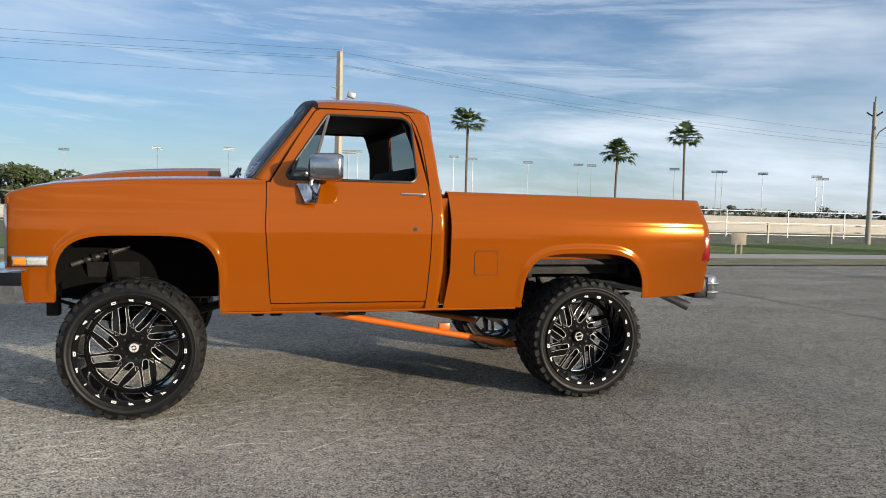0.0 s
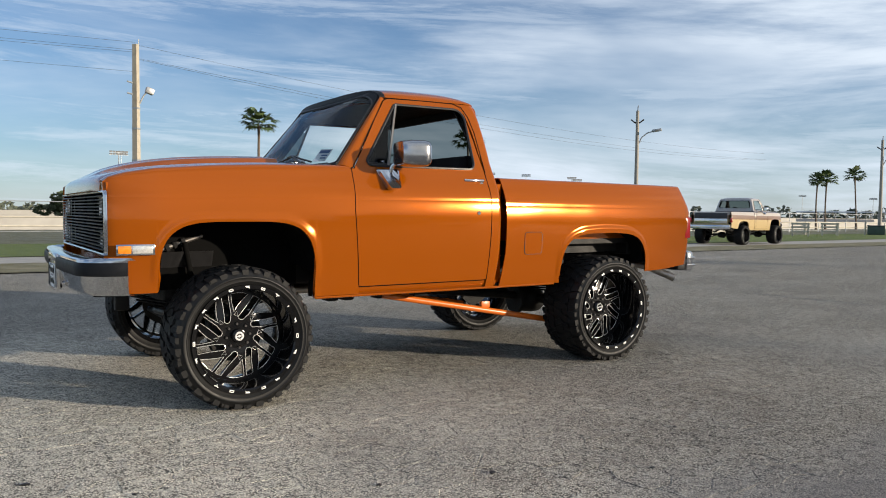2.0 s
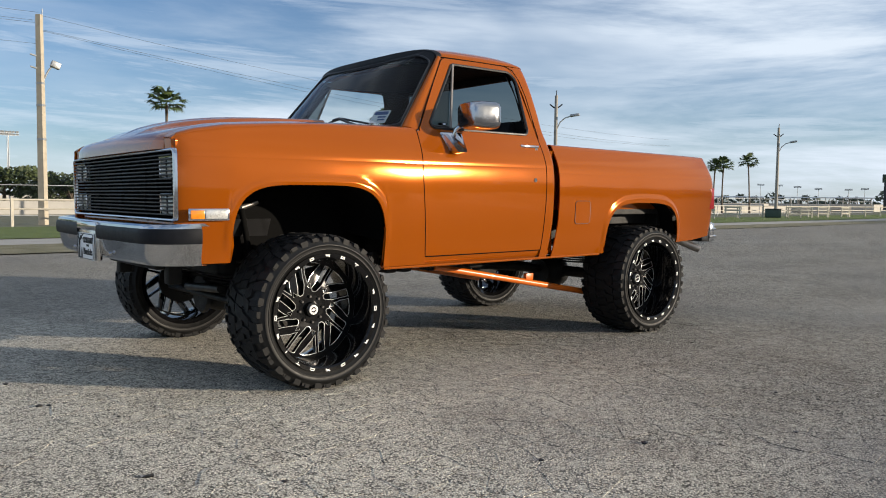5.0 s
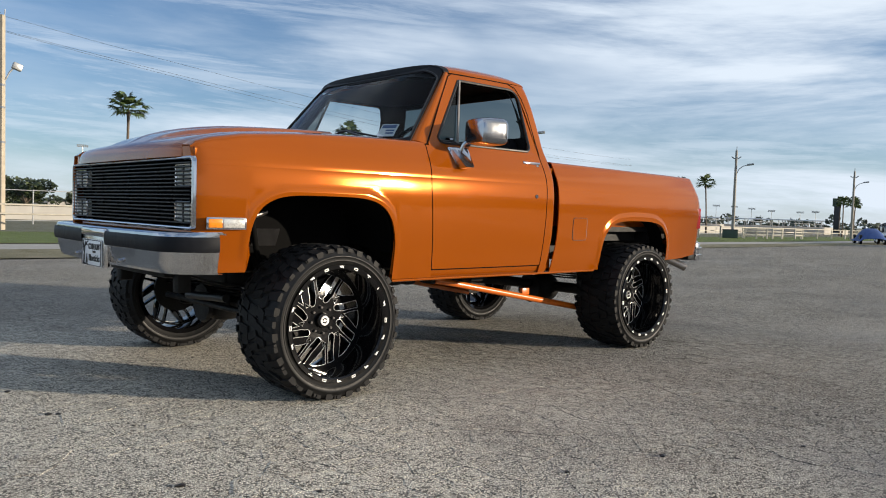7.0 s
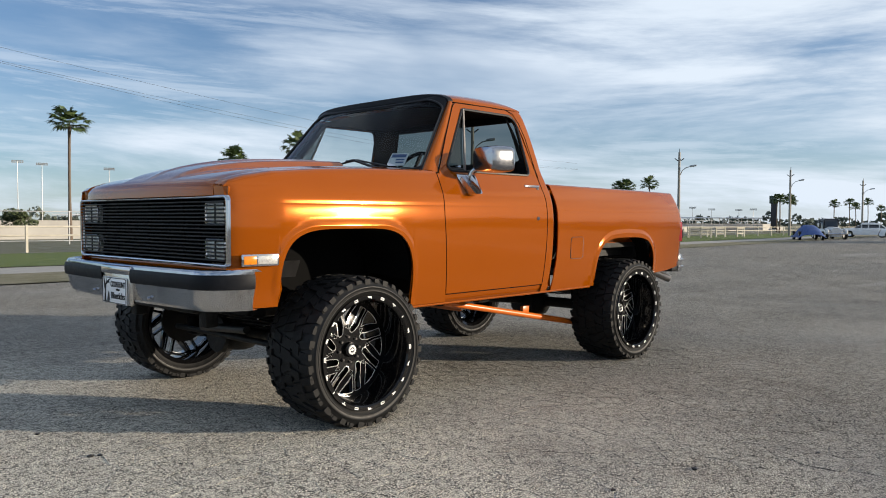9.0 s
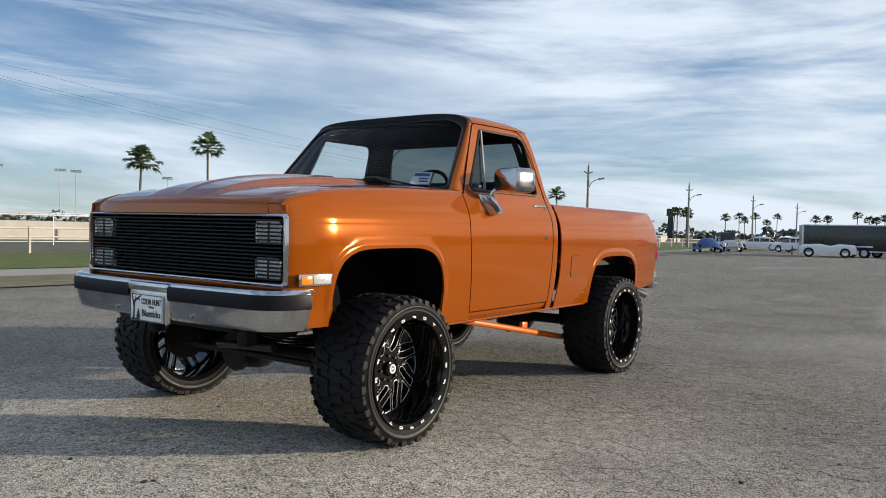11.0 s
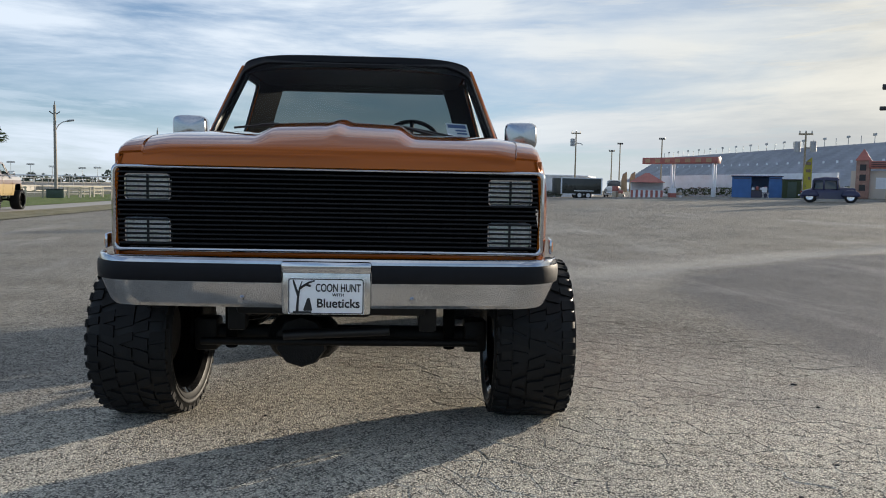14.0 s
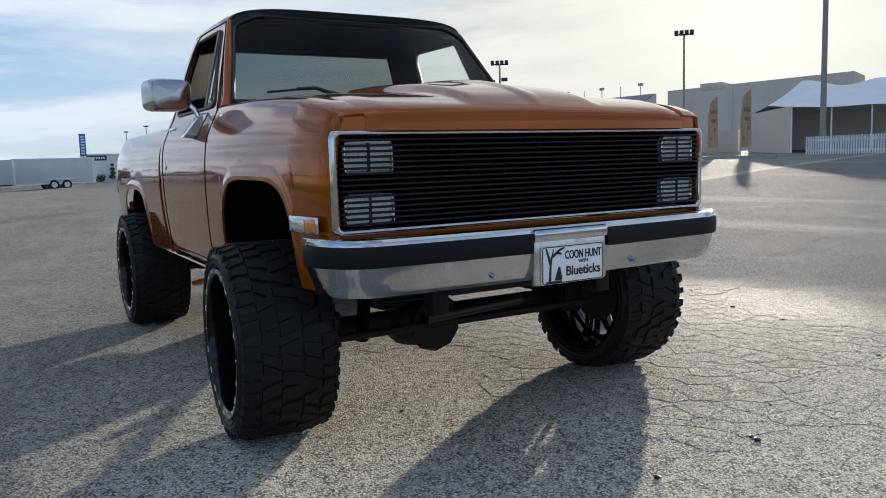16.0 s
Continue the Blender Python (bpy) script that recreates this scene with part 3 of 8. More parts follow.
# ---- lifted pickup truck ----
SIDE = [(0.58, 0.950), (0.62, 0.961), (0.70, 0.976), (0.80, 0.988), (0.90, 0.9955), (1.00, 0.9995), (1.06, 1.0007), (1.11, 1.0008), (1.14, 1.0001), (1.165, 0.9988), (1.19, 0.9969), (1.21, 0.9949), (1.224, 0.9931), (1.231, 0.9920), (1.2335, 0.9914), (1.2365, 0.9910),
        (1.246, 0.9908), (1.262, 0.9883), (1.29, 0.9815), (1.33, 0.968), (1.40, 0.9355), (1.44, 0.9160), (1.50, 0.8870), (1.60, 0.859), (1.75, 0.815), (1.90, 0.765), (1.95, 0.745)]


def side_y(z):
    return smooth_table(z, SIDE)


def arch_z(x, cx, a, base, top, n):
    q = abs((x - cx) / a)
    return base + (top - base) * (1 - q ** n) ** (1 / n) if q < 1 else base


FRONT_ARCH, REAR_ARCH = (0.022, 0.476, 0.615, 1.096, 4.2), (2.992, 0.467, 0.605, 1.004, 3.3)


def arch_stations(arch, n):
    cx, a = arch[0], arch[1]
    return [cx + a * math.sin(math.pi / 2 * (2 * k / n - 1)) for k in range(n + 1)]


def arch_points(arch):
    return [(x, arch_z(x, *arch)) for x in arch_stations(arch, 40)]


def lip(x, z, pts):
    """How far a wheel opening's rolled lip stands out at this place."""
    d = min(math.hypot(x - a, z - b) for a, b in pts)
    t = min(1.0, max(0.0, (0.052 - d) / 0.026))
    return 0.008 * t * t * (3 - 2 * t)


def fender_top(x):
    return table(x, [(-0.735, 1.318), (-0.70, 1.345), (-0.62, 1.372), (-0.45, 1.402), (-0.14, 1.428), (0.19, 1.445), (0.67, 1.456), (0.80, 1.458)])


def front_taper(x):
    return (0.042 * ((-0.42 - x) / 0.30) ** 1.7 if x < -0.42 else 0.0) + 0.012 * max(0.0, 0.75 - x) ** 2


def skin(stations, rows, side):
    """stations: x values; rows(x): (x, y, z) triples from the sill upward. side: -1 or 1."""
    bm = bmesh.new()
    vs = [[bm.verts.new((px, side * py, pz)) for px, py, pz in rows(x)] for x in stations]
    for a, b in zip(vs, vs[1:]):
        for j in range(len(a) - 1):
            bm.faces.new((a[j], b[j], b[j + 1], a[j + 1]))
    for f in bm.faces:
        f.normal_update()
    total = sum(f.normal.y for f in bm.faces)
    if total * side < 0:
        bmesh.ops.reverse_faces(bm, faces=bm.faces[:])
    return bm


HIGH = [1.115, 1.14, 1.165, 1.19, 1.21, 1.224, 1.231, 1.2335, 1.2365, 1.246, 1.262, 1.28, 1.30, 1.315]


def z_rows(lo, hi):
    """Heights from lo to hi: evenly up to the shoulder, then at fixed levels that keep the body crease straight."""
    return [lerp(lo, 1.115, t) for t in (0, 0.03, 0.07, 0.12, 0.18, 0.26, 0.36, 0.48, 0.6, 0.72, 0.86)] + HIGH + [lerp(1.315, hi, t) for t in (0.25, 0.5, 0.75, 1.0)]


def fender(truck, side):
    pts = arch_points(FRONT_ARCH)

    def low(x):
        if x <= FRONT_ARCH[0] - FRONT_ARCH[1]:
            return 0.690
        return max(arch_z(x, *FRONT_ARCH), 0.690 if x < FRONT_ARCH[0] else 0.617)

    def rows(x):
        top = fender_top(x)
        out = []
        for z in z_rows(low(x), top - 0.012):
            y = side_y(z) - front_taper(x) + lip(x, z, pts)
            if x < -0.66:
                y -= 0.018 * ((-0.66 - x) / 0.07) ** 2
            px = x
            if x > 0.55:
                px += (table(z, [(0.6, 0.816), (0.70, 0.803), (1.16, 0.771), (1.46, 0.780)]) - 0.768) * (x - 0.55) / 0.218
            out.append((px, y, z))
        y0 = side_y(top - 0.012) - front_taper(x)
        out += [(x, y0 - 0.012, top - 0.002), (x, y0 - 0.03, top + 0.004), (x, 0.858 - front_taper(x) * 0.7, top + 0.008), (x, 0.842 - front_taper(x) * 0.6, top + 0.009), (x, 0.834 - front_taper(x) * 0.6, top - 0.004), (x, 0.770 - front_taper(x) * 0.6, top - 0.014)]
        return out

    xs = [-0.728, -0.715, -0.70, -0.68, -0.65, -0.61, -0.56, -0.52, -0.506, -0.496, -0.486, -0.476, -0.465] + arch_stations(FRONT_ARCH, 44) + [0.505, 0.515, 0.525, 0.535, 0.545, 0.555, 0.58, 0.62, 0.70, 0.768]
    f = part("fender", skin(xs, rows, side), PAINT, truck, thick=0.012)
    liner = bmesh.new()
    cx, a, base, top, n = FRONT_ARCH
    st = arch_stations((cx, a + 0.012, base, top, n), 24)
    vs = [[liner.verts.new((x, side * y, max(0.74, arch_z(x, cx, a + 0.013, base, top + 0.016, n)) + (0.03 if y < 0.9 else 0))) for y in (0.955, 0.90, 0.60, 0.50)] for x in st]
    for p, q in zip(vs, vs[1:]):
        for j in range(3):
            liner.faces.new((p[j], q[j], q[j + 1], p[j + 1]))
    part("wheel_well", liner, WELL, f, "black inner wheel well", thick=0.006)
    inner = grid(1, 1, lambda u, v: (lerp(-0.50, 0.56, u), side * 0.50, lerp(0.66, 1.30, v)))
    part("inner_panel", inner, WELL, f, thick=0.01)
    m = part("side_marker", box(-0.678, -0.474, -0.006, 0.006, -0.031, 0.031, 0.004), CHROME, truck, "chrome framed amber and clear side marker lamp")
    m.matrix_local = Matrix.Translation((-0.576, side * 0.984, 0.941)) @ Matrix.Rotation(side * radians(8.5), 4, "Z") @ Matrix.Translation((0.576, 0, 0))
    part("amber_lens", box(-0.668, -0.598, -0.004, 0.010, -0.022, 0.022, 0.004, m=Matrix.Diagonal((1, side, 1, 1))), AMBER_LENS, m)
    part("clear_lens", box(-0.594, -0.484, -0.004, 0.010, -0.022, 0.022, 0.004, m=Matrix.Diagonal((1, side, 1, 1))), CLEAR_LENS, m)
    return f


def frame_place(side, out=0.0):
    return lambda p: (p.x, side * (side_y(p.y) + out), p.y)


WIN_IN = rounded([(0.885, 1.466), (1.183, 1.902), (1.750, 1.902), (1.778, 1.463)], [0.03, 0.03, 0.085, 0.05], 6)
WIN_OUT = rounded([(0.795, 1.425), (1.112, 1.944), (1.742, 1.944), (1.852, 1.425)], [0.02, 0.05, 0.11, 0.02], 6)


def door(truck, side):
    def front(z):
        return table(z, [(0.6, 0.822), (0.70, 0.808), (1.16, 0.776), (1.46, 0.786)])

    def rear(z):
        return table(z, [(0.6, 1.822), (0.66, 1.830), (0.98, 1.852), (1.23, 1.860), (1.42, 1.848)])

    def rows(u):
        return [(lerp(front(z), rear(z), u), side_y(z), z) for z in z_rows(0.668, 1.440)]

    bm = skin([0.0, 0.008, 0.03, 0.12, 0.25, 0.4, 0.55, 0.7, 0.85, 0.96, 0.992, 1.0], rows, side)
    d = part("door", bm, PAINT, truck, thick=0.02)
    gap = [(front(z) - 0.003, side * (side_y(z) + 0.0005), z) for z in z_rows(0.668, 1.440)[::-1]]
    gap += [(x, side * (side_y(0.664) - 0.001), 0.664) for x in (0.85, 1.2, 1.5, 1.80)]
    gap += [(rear(z) + 0.003, side * (side_y(z) + 0.0005), z) for z in z_rows(0.668, 1.440)]
    part("door_gap", tube(gap, 0.0026, 6), WELL, d)
    part("window_frame", ring(WIN_OUT, WIN_IN, frame_place(side)), PAINT, d, thick=0.012)
    part("window_seal", tube([frame_place(side, 0.002)(p) for p in WIN_IN], 0.009, 6, closed=True), SATIN, d, "black rubber window seal")
    seam = [(0.776, 1.44), (0.80, 1.45), (0.95, 1.692), (1.10, 1.922), (1.135, 1.943), (1.45, 1.947), (1.68, 1.945), (1.745, 1.922), (1.79, 1.85), (1.822, 1.74), (1.845, 1.58), (1.856, 1.44)]
    part("door_seam", tube([frame_place(side, 0.0005)(Vector(q)) for q in seam], 0.0036, 5), WELL, d)
    part("frame_trim", ring(rounded([(0.83, 1.43), (1.125, 1.925), (1.738, 1.925), (1.84, 1.43)], [0.02, 0.05, 0.11, 0.02], 6), WIN_IN, frame_place(side, -0.016)), CABIN, d, "dark inner window trim", thick=0.006)
    vent = rounded([(0.905, 1.474), (1.178, 1.890), (1.060, 1.474)], [0.012] * 3, 4)
    pane = part("vent_pane", plate(vent, frame_place(side, -0.006)), SMOKED, d, "smoked vent window glass beside the rolled-down window", smooth=0)
    pane.visible_shadow = False
    fp = frame_place(side, 0.004)
    part("vent_divider", tube([fp(Vector((1.192, 1.90))), fp(Vector((1.120, 1.66))), fp(Vector((1.062, 1.468)))], 0.010, 6), STEEL, d, "metal vent window divider bar")
    part("vent_frame", tube([fp(Vector(p)) for p in ((0.915, 1.478), (1.050, 1.478))] , 0.007, 6), SATIN, d)
    part("vent_latch", rod((1.01, side * 0.852, 1.495), (1.035, side * 0.895, 1.492), 0.012, n=10), CHROME, d, "small chrome vent window latch")
    # handle, lock
    h = part("door_handle", box(1.655, 1.828, side * 0.925 - 0.008, side * 0.925 + 0.008, 1.372, 1.392, 0.006), CHROME, d, "chrome pull door handle")
    h.location.y = side * 0.018
    part("handle_backing", box(1.640, 1.836, side * 0.916 - 0.006, side * 0.916 + 0.006, 1.364, 1.380, 0.004), SATIN, d)
    part("push_button", rod((1.800, side * 0.925, 1.362), (1.800, side * 0.955, 1.360), 0.014, n=14), CHROME, d)
    part("lock", rod((1.747, side * 0.975, 1.150), (1.747, side * 1.004, 1.150), 0.014, n=16), CHROME, d, "round chrome door lock")
    trim = box(0.84, 1.82, 0.80, 0.87, 0.70, 1.44, 0.02, m=Matrix.Diagonal((1, side, 1, 1)))
    part("inner_trim", trim, CABIN, d, "dark inner door panel")
    # mirror
    br = bmesh.new()
    outer = rounded([(0.958, 1.442), (1.136, 1.446), (1.098, 1.304), (1.008, 1.304)], [0.012, 0.012, 0.022, 0.022], 4)
    a = [br.verts.new((p.x, side * (side_y(p.y) + 0.004), p.y)) for p in outer]
    c = Vector((1.05, 1.39))
    b = [br.verts.new((lerp(p.x, c.x, 0.16), side * (side_y(p.y) + 0.030 + 0.035 * (1.44 - p.y) / 0.14), lerp(p.y, c.y, 0.10))) for p in outer]
    for k in range(len(a)):
        br.faces.new((a[k], a[(k + 1) % len(a)], b[(k + 1) % len(b)], b[k]))
    br.faces.new(b)
    mirror = part("mirror_bracket", br, CHROME, d, "chrome mirror with wedge bracket", smooth=50)
    part("mirror_arm", tube([(1.055, side * 0.945, 1.42), (1.062, side * 0.965, 1.462), (1.085, side * 1.0, 1.495), (1.12, side * 1.03, 1.52)], 0.014, 8), CHROME, mirror)
    head = bmesh.new()
    # a rounded shell, fuller towards the front
    def shell(u, v):
        t = math.tau * u
        ca, sa = math.cos(t), math.sin(t)
        w, hgt = 0.110, 0.086
        px, pz = math.copysign(abs(ca) ** 0.42, ca) * w, math.copysign(abs(sa) ** 0.42, sa) * hgt
        k = table(v, [(0, 0.0), (0.012, 0.70), (0.05, 0.85), (0.12, 0.94), (0.30, 0.985), (0.55, 1.0), (0.80, 1.0), (0.92, 0.95), (0.97, 0.88), (1.0, 0.78)])
        return (lerp(-0.110, 0.110, v), px * k, pz * k * (1.0 if v > 0.3 else 0.97))
    grid(32, 14, shell, close_u=True, bm=head)
    bmesh.ops.remove_doubles(head, verts=head.verts[:], dist=0.0004)
    m = Matrix.Translation((1.138, side * 1.090, 1.540)) @ Matrix.Rotation(side * radians(8), 4, "Z")
    bmesh.ops.transform(head, matrix=m, verts=head.verts[:])
    part("mirror_shell", head, SATIN_CHROME, mirror, smooth=50)
    gl = plate(rounded([(-0.084, -0.064), (0.084, -0.064), (0.084, 0.064), (-0.084, 0.064)], [0.02] * 4, 4), lambda p: (0.104, p.x, p.y))
    bmesh.ops.transform(gl, matrix=m, verts=gl.verts[:])
    part("mirror_glass", gl, CHROME, mirror, "mirror glass", smooth=0, thick=0.004)
    return d


def cab(truck):
    def roof_half(x):
        return table(x, [(1.04, 0.722), (1.10, 0.733), (1.25, 0.745), (1.83, 0.746)]) - 0.10 * max(0.0, (x - 1.832) / 0.066) ** 2.5
    def crown(u, v):
        s = math.sin(math.pi / 2 * lerp(-1, 1, u))
        v = math.sin(math.pi / 2 * v)
        x = lerp(1.046 + 0.042 * abs(s) ** 2.4, 1.898, v)
        rise = smooth_table(x, [(1.04, 0.070), (1.10, 0.081), (1.22, 0.093), (1.45, 0.098), (1.65, 0.093), (1.78, 0.072), (1.85, 0.043), (1.885, 0.015), (1.898, 0.0)])
        edge = table(x, [(1.05, 1.946), (1.10, 1.950), (1.75, 1.950), (1.83, 1.947), (1.898, 1.941)])
        return (x, s * roof_half(x), edge + rise * (1 - abs(s) ** 4.5) ** 0.5)
    roof = part("roof", grid(44, 30, crown), PAINT, truck, thick=0.012)
    def brow(u, v):
        x, y, z = crown(u, 0.03 * max(0.0, v - 0.4) / 0.6)
        return (x - 0.006 * (1 - v), y, z + 0.001 - 0.036 * max(0.0, 0.4 - v) / 0.4)
    part("brow", grid(44, 5, brow), TRIM, roof, "black band along the roof's front edge", thick=0.002)
    part("headliner", grid(12, 6, lambda u, v: (lerp(1.075, 1.88, v), lerp(-0.69, 0.69, u), 1.905 + 0.03 * (1 - abs(lerp(-1, 1, u)) ** 3))), CABIN, roof, "dark cloth headliner")
    for side in (-1, 1):
        def rows(u):
            out = []
            for z in sorted(set(z_rows(0.612, 1.44) + [1.47, 1.52, 1.6, 1.68, 1.75, 1.82, 1.87, 1.90, 1.92, 1.935, 1.945])):
                f = table(z, [(0.6, 1.828), (0.66, 1.836), (0.98, 1.858), (1.23, 1.866), (1.42, 1.854), (1.5, 1.845), (1.63, 1.826), (1.75, 1.800), (1.87, 1.762), (1.92, 1.728), (1.945, 1.68)])
                r = table(z, [(0.6, 1.934), (0.87, 1.970), (1.18, 1.974), (1.41, 1.962), (1.60, 1.945), (1.80, 1.922), (1.945, 1.898)])
                k = max(0.0, (u - 0.62) / 0.38)
                out.append((lerp(f, r, u), side_y(z) - 0.10 * k ** 2.5, z))
            return out
        part("cab_corner", skin([0, 0.05, 0.2, 0.4, 0.55, 0.65, 0.75, 0.85, 0.93, 1.0], rows, side), PAINT, truck, thick=0.015)
        # windscreen pillar
        def pillar(u, v):
            z = lerp(1.446, 1.938, v)
            a = Vector((lerp(0.700, 1.085, v), lerp(0.866, 0.726, v), lerp(1.462, 1.948, v)))
            b = Vector((lerp(0.795, 1.112, v), side_y(z), z))
            q = a.lerp(b, u) + Vector((-0.010, 0.012, 0.006)) * math.sin(math.pi * min(1.0, u * 1.15))
            return (q.x, side * q.y, q.z)
        pl = part("windscreen_pillar", grid(8, 14, pillar), PAINT, truck, thick=0.02)
        part("pillar_trim", tube([(0.78, side * 0.842, 1.46), (0.96, side * 0.776, 1.70), (1.12, side * 0.712, 1.91)], 0.018, 8), CABIN, pl, "dark inner pillar trim")
        part("rocker", grid(12, 4, lambda u, v: (lerp(0.505, 1.93, u), side * (side_y(0.62) - 0.004 - 0.03 * (1 - v) ** 2), lerp(0.605, 0.660, v))), PAINT, truck, thick=0.02)
    # back wall with its window
    def back_x(z):
        return table(z, [(0.6, 1.925), (0.87, 1.962), (1.18, 1.966), (1.41, 1.958), (1.60, 1.945), (1.80, 1.922), (1.93, 1.895)])
    inner = rounded([(-0.74, 1.575), (0.74, 1.575), (0.69, 1.893), (-0.69, 1.893)], [0.06] * 4, 6)
    outer = rounded([(-0.80, 1.42), (0.80, 1.42), (0.715, 1.945), (-0.715, 1.945)], [0.02, 0.02, 0.05, 0.05], 6)
    back = part("cab_back", ring(outer, inner, lambda p: (back_x(p.y), p.x, p.y)), PAINT, truck, thick=0.02)
    part("lower_wall", grid(6, 6, lambda u, v: (back_x(lerp(0.62, 1.42, v)), lerp(-0.87, 0.87, u), lerp(0.62, 1.42, v))), PAINT, back, thick=0.02)
    part("inner_wall", grid(4, 4, lambda u, v: (1.89 - 0.05 * v, lerp(-0.80, 0.80, u), lerp(0.75, 1.565, v))), CABIN, back, thick=0.01)
    t_in = rounded([(-0.73, 1.585), (0.73, 1.585), (0.68, 1.884), (-0.68, 1.884)], [0.06] * 4, 6)
    part("window_trim", ring(rounded([(-0.82, 1.44), (0.82, 1.44), (0.715, 1.945), (-0.715, 1.945)], [0.02, 0.02, 0.06, 0.06], 6), t_in, lambda p: (back_x(p.y) - 0.030, p.x, p.y)), CABIN, back, "dark inner wall trim", thick=0.006)
    for side in (-1, 1):
        def corner(u, v):
            z = lerp(1.44, 1.93, v)
            f = table(z, [(1.42, 1.80), (1.63, 1.775), (1.75, 1.745), (1.87, 1.70), (1.93, 1.66)])
            return (lerp(f, back_x(z) - 0.034, u), side * (side_y(z) - 0.022 - 0.14 * u), z)
        part("corner_trim", grid(4, 8, corner), CABIN, back, thick=0.006)
    pane = part("rear_window", plate(inner, lambda p: (back_x(p.y) - 0.008, p.x, p.y)), REAR_SMOKE, back, "smoked rear cab window", smooth=0)
    pane.visible_shadow = False
    part("window_seal", tube([(back_x(p.y) - 0.01, p.x, p.y) for p in inner], 0.012, 6, closed=True), SATIN, back)
    # windscreen
    def screen(u, v, out=0.0):
        s = lerp(-1, 1, u)
        w = lerp(0.868, 0.724, v)
        x = lerp(0.575 + 0.125 * abs(s) ** 2.4, 1.030 + 0.055 * abs(s) ** 2.4, v)
        z = lerp(1.468 - 0.006 * s * s, 2.012 - 0.058 * s ** 4, v)
        return (x - out, s * w, z)
    def surround(lo, hi, radius, n=7):
        return rounded([(lo[0], lo[1]), (hi[0], lo[1]), (hi[0], hi[1]), (lo[0], hi[1])], radius, n)
    opening = surround((0.006, 0.012), (0.994, 0.962), [0.05, 0.05, 0.10, 0.10])
    full = surround((-0.003, -0.02), (1.003, 1.045), [0.004, 0.004, 0.07, 0.07])
    def filled(outline, centre, rings=8):
        bm = bmesh.new()
        c = Vector(centre)
        loops = [[bm.verts.new(screen(*(c + (p - c) * k / rings))) for p in outline] for k in range(1, rings + 1)]
        m = bm.verts.new(screen(*c))
        for k in range(len(outline)):
            j = (k + 1) % len(outline)
            bm.faces.new((m, loops[0][k], loops[0][j]))
            for a, b in zip(loops, loops[1:]):
                bm.faces.new((a[k], b[k], b[j], a[j]))
        return bm
    ws = part("windscreen", filled(opening, (0.5, 0.45)), GLASS, truck, "raked windscreen in a black rubber surround", smooth=60)
    ws.visible_shadow = False
    part("screen_frame", ring(full, opening, lambda p: screen(p.x, p.y, 0.010)), TRIM, ws, "black windscreen surround", thick=0.02)
    part("header", grid(20, 2, lambda u, v: (screen(u, lerp(0.90, 0.985, v))[0] + 0.02 + 0.03 * v, screen(u, 0.95)[1] * 0.985, screen(u, lerp(0.90, 0.985, v))[2] - 0.010)), CABIN, ws, "dark inner header rail", thick=0.006)
    part("screen_seal", tube([screen(p.x, p.y, 0.006) for p in opening], 0.007, 6, closed=True), SATIN, ws, "black rubber windscreen seal")
    # papers behind the glass, driver's side
    def card(u, v, out):
        return screen(lerp(0.085, 0.165, u), lerp(0.06, 0.22, v), out)
    part("window_sticker", grid(2, 2, lambda u, v: card(u, v, -0.006)), PAPER, ws, "white printed paper sticker inside the windscreen", smooth=0, thick=0.001)
    for k, (a, b, c, e) in enumerate(((0.08, 0.92, 0.66, 0.92), (0.10, 0.60, 0.42, 0.54), (0.10, 0.55, 0.20, 0.32))):
        part("printed_bar", grid(1, 1, lambda u, v: card(lerp(a, b, u), lerp(c, e, v), -0.004)), INK_BLUE, ws, smooth=0)
    # cowl and wipers
    part("cowl", grid(20, 3, lambda u, v: (lerp(0.545 + 0.02 * abs(2 * u - 1) ** 2, 0.60 + 0.125 * abs(2 * u - 1) ** 2.4, v), lerp(-0.80, 0.80, u), lerp(1.452, 1.462, v))), PAINT, truck, thick=0.01)
    part("cowl_grille", grid(20, 1, lambda u, v: (lerp(0.555, 0.590, v) + 0.05 * abs(2 * u - 1) ** 2.2, lerp(-0.62, 0.62, u), 1.464)), SATIN, truck, "black slotted cowl vent", thick=0.004)
    for y0, y1, y2 in ((-0.06, -0.30, -0.62), (0.70, 0.44, 0.22)):
        w = part("wiper", tube([(0.57, y2, 1.470), (0.590, lerp(y1, y2, 0.5), 1.505), (0.615, y1, 1.545), (0.622, lerp(y0, y1, 0.6), 1.540)], 0.010, 6), SATIN, truck, "black windscreen wiper")
        part("blade", tube([(0.625, y0, 1.520), (0.632, y1, 1.548), (0.612, lerp(y1, y2, 0.5), 1.520), (0.625, y2, 1.492)], 0.007, 5), SATIN, w)
        part("pivot", rod((0.565, y2, 1.455), (0.572, y2, 1.485), 0.016, n=10), SATIN, w)
    # inside
    dash = bmesh.new()
    prof = [(0.60, 1.455), (0.66, 1.462), (0.86, 1.452), (0.90, 1.42), (0.90, 1.22), (0.80, 1.10)]
    grid(10, 5, lambda u, v: (prof[round(v * 5)][0], lerp(-0.80, 0.80, u), prof[round(v * 5)][1]), bm=dash)
    part("dashboard", dash, CABIN, truck, "dark padded dashboard")
    seat = part("bench_seat", box(1.25, 1.72, -0.72, 0.72, 1.00, 1.16, 0.05), CLOTH, truck, "dark cloth bench seat")
    part("backrest", box(-0.07, 0.07, -0.72, 0.72, 0, 0.46, 0.05, m=pose(1.74, 0, 1.12, 0, 12, 0)), CLOTH, seat)
    part("cab_floor", box(0.80, 1.92, -0.84, 0.84, 0.66, 0.72), CABIN, truck)
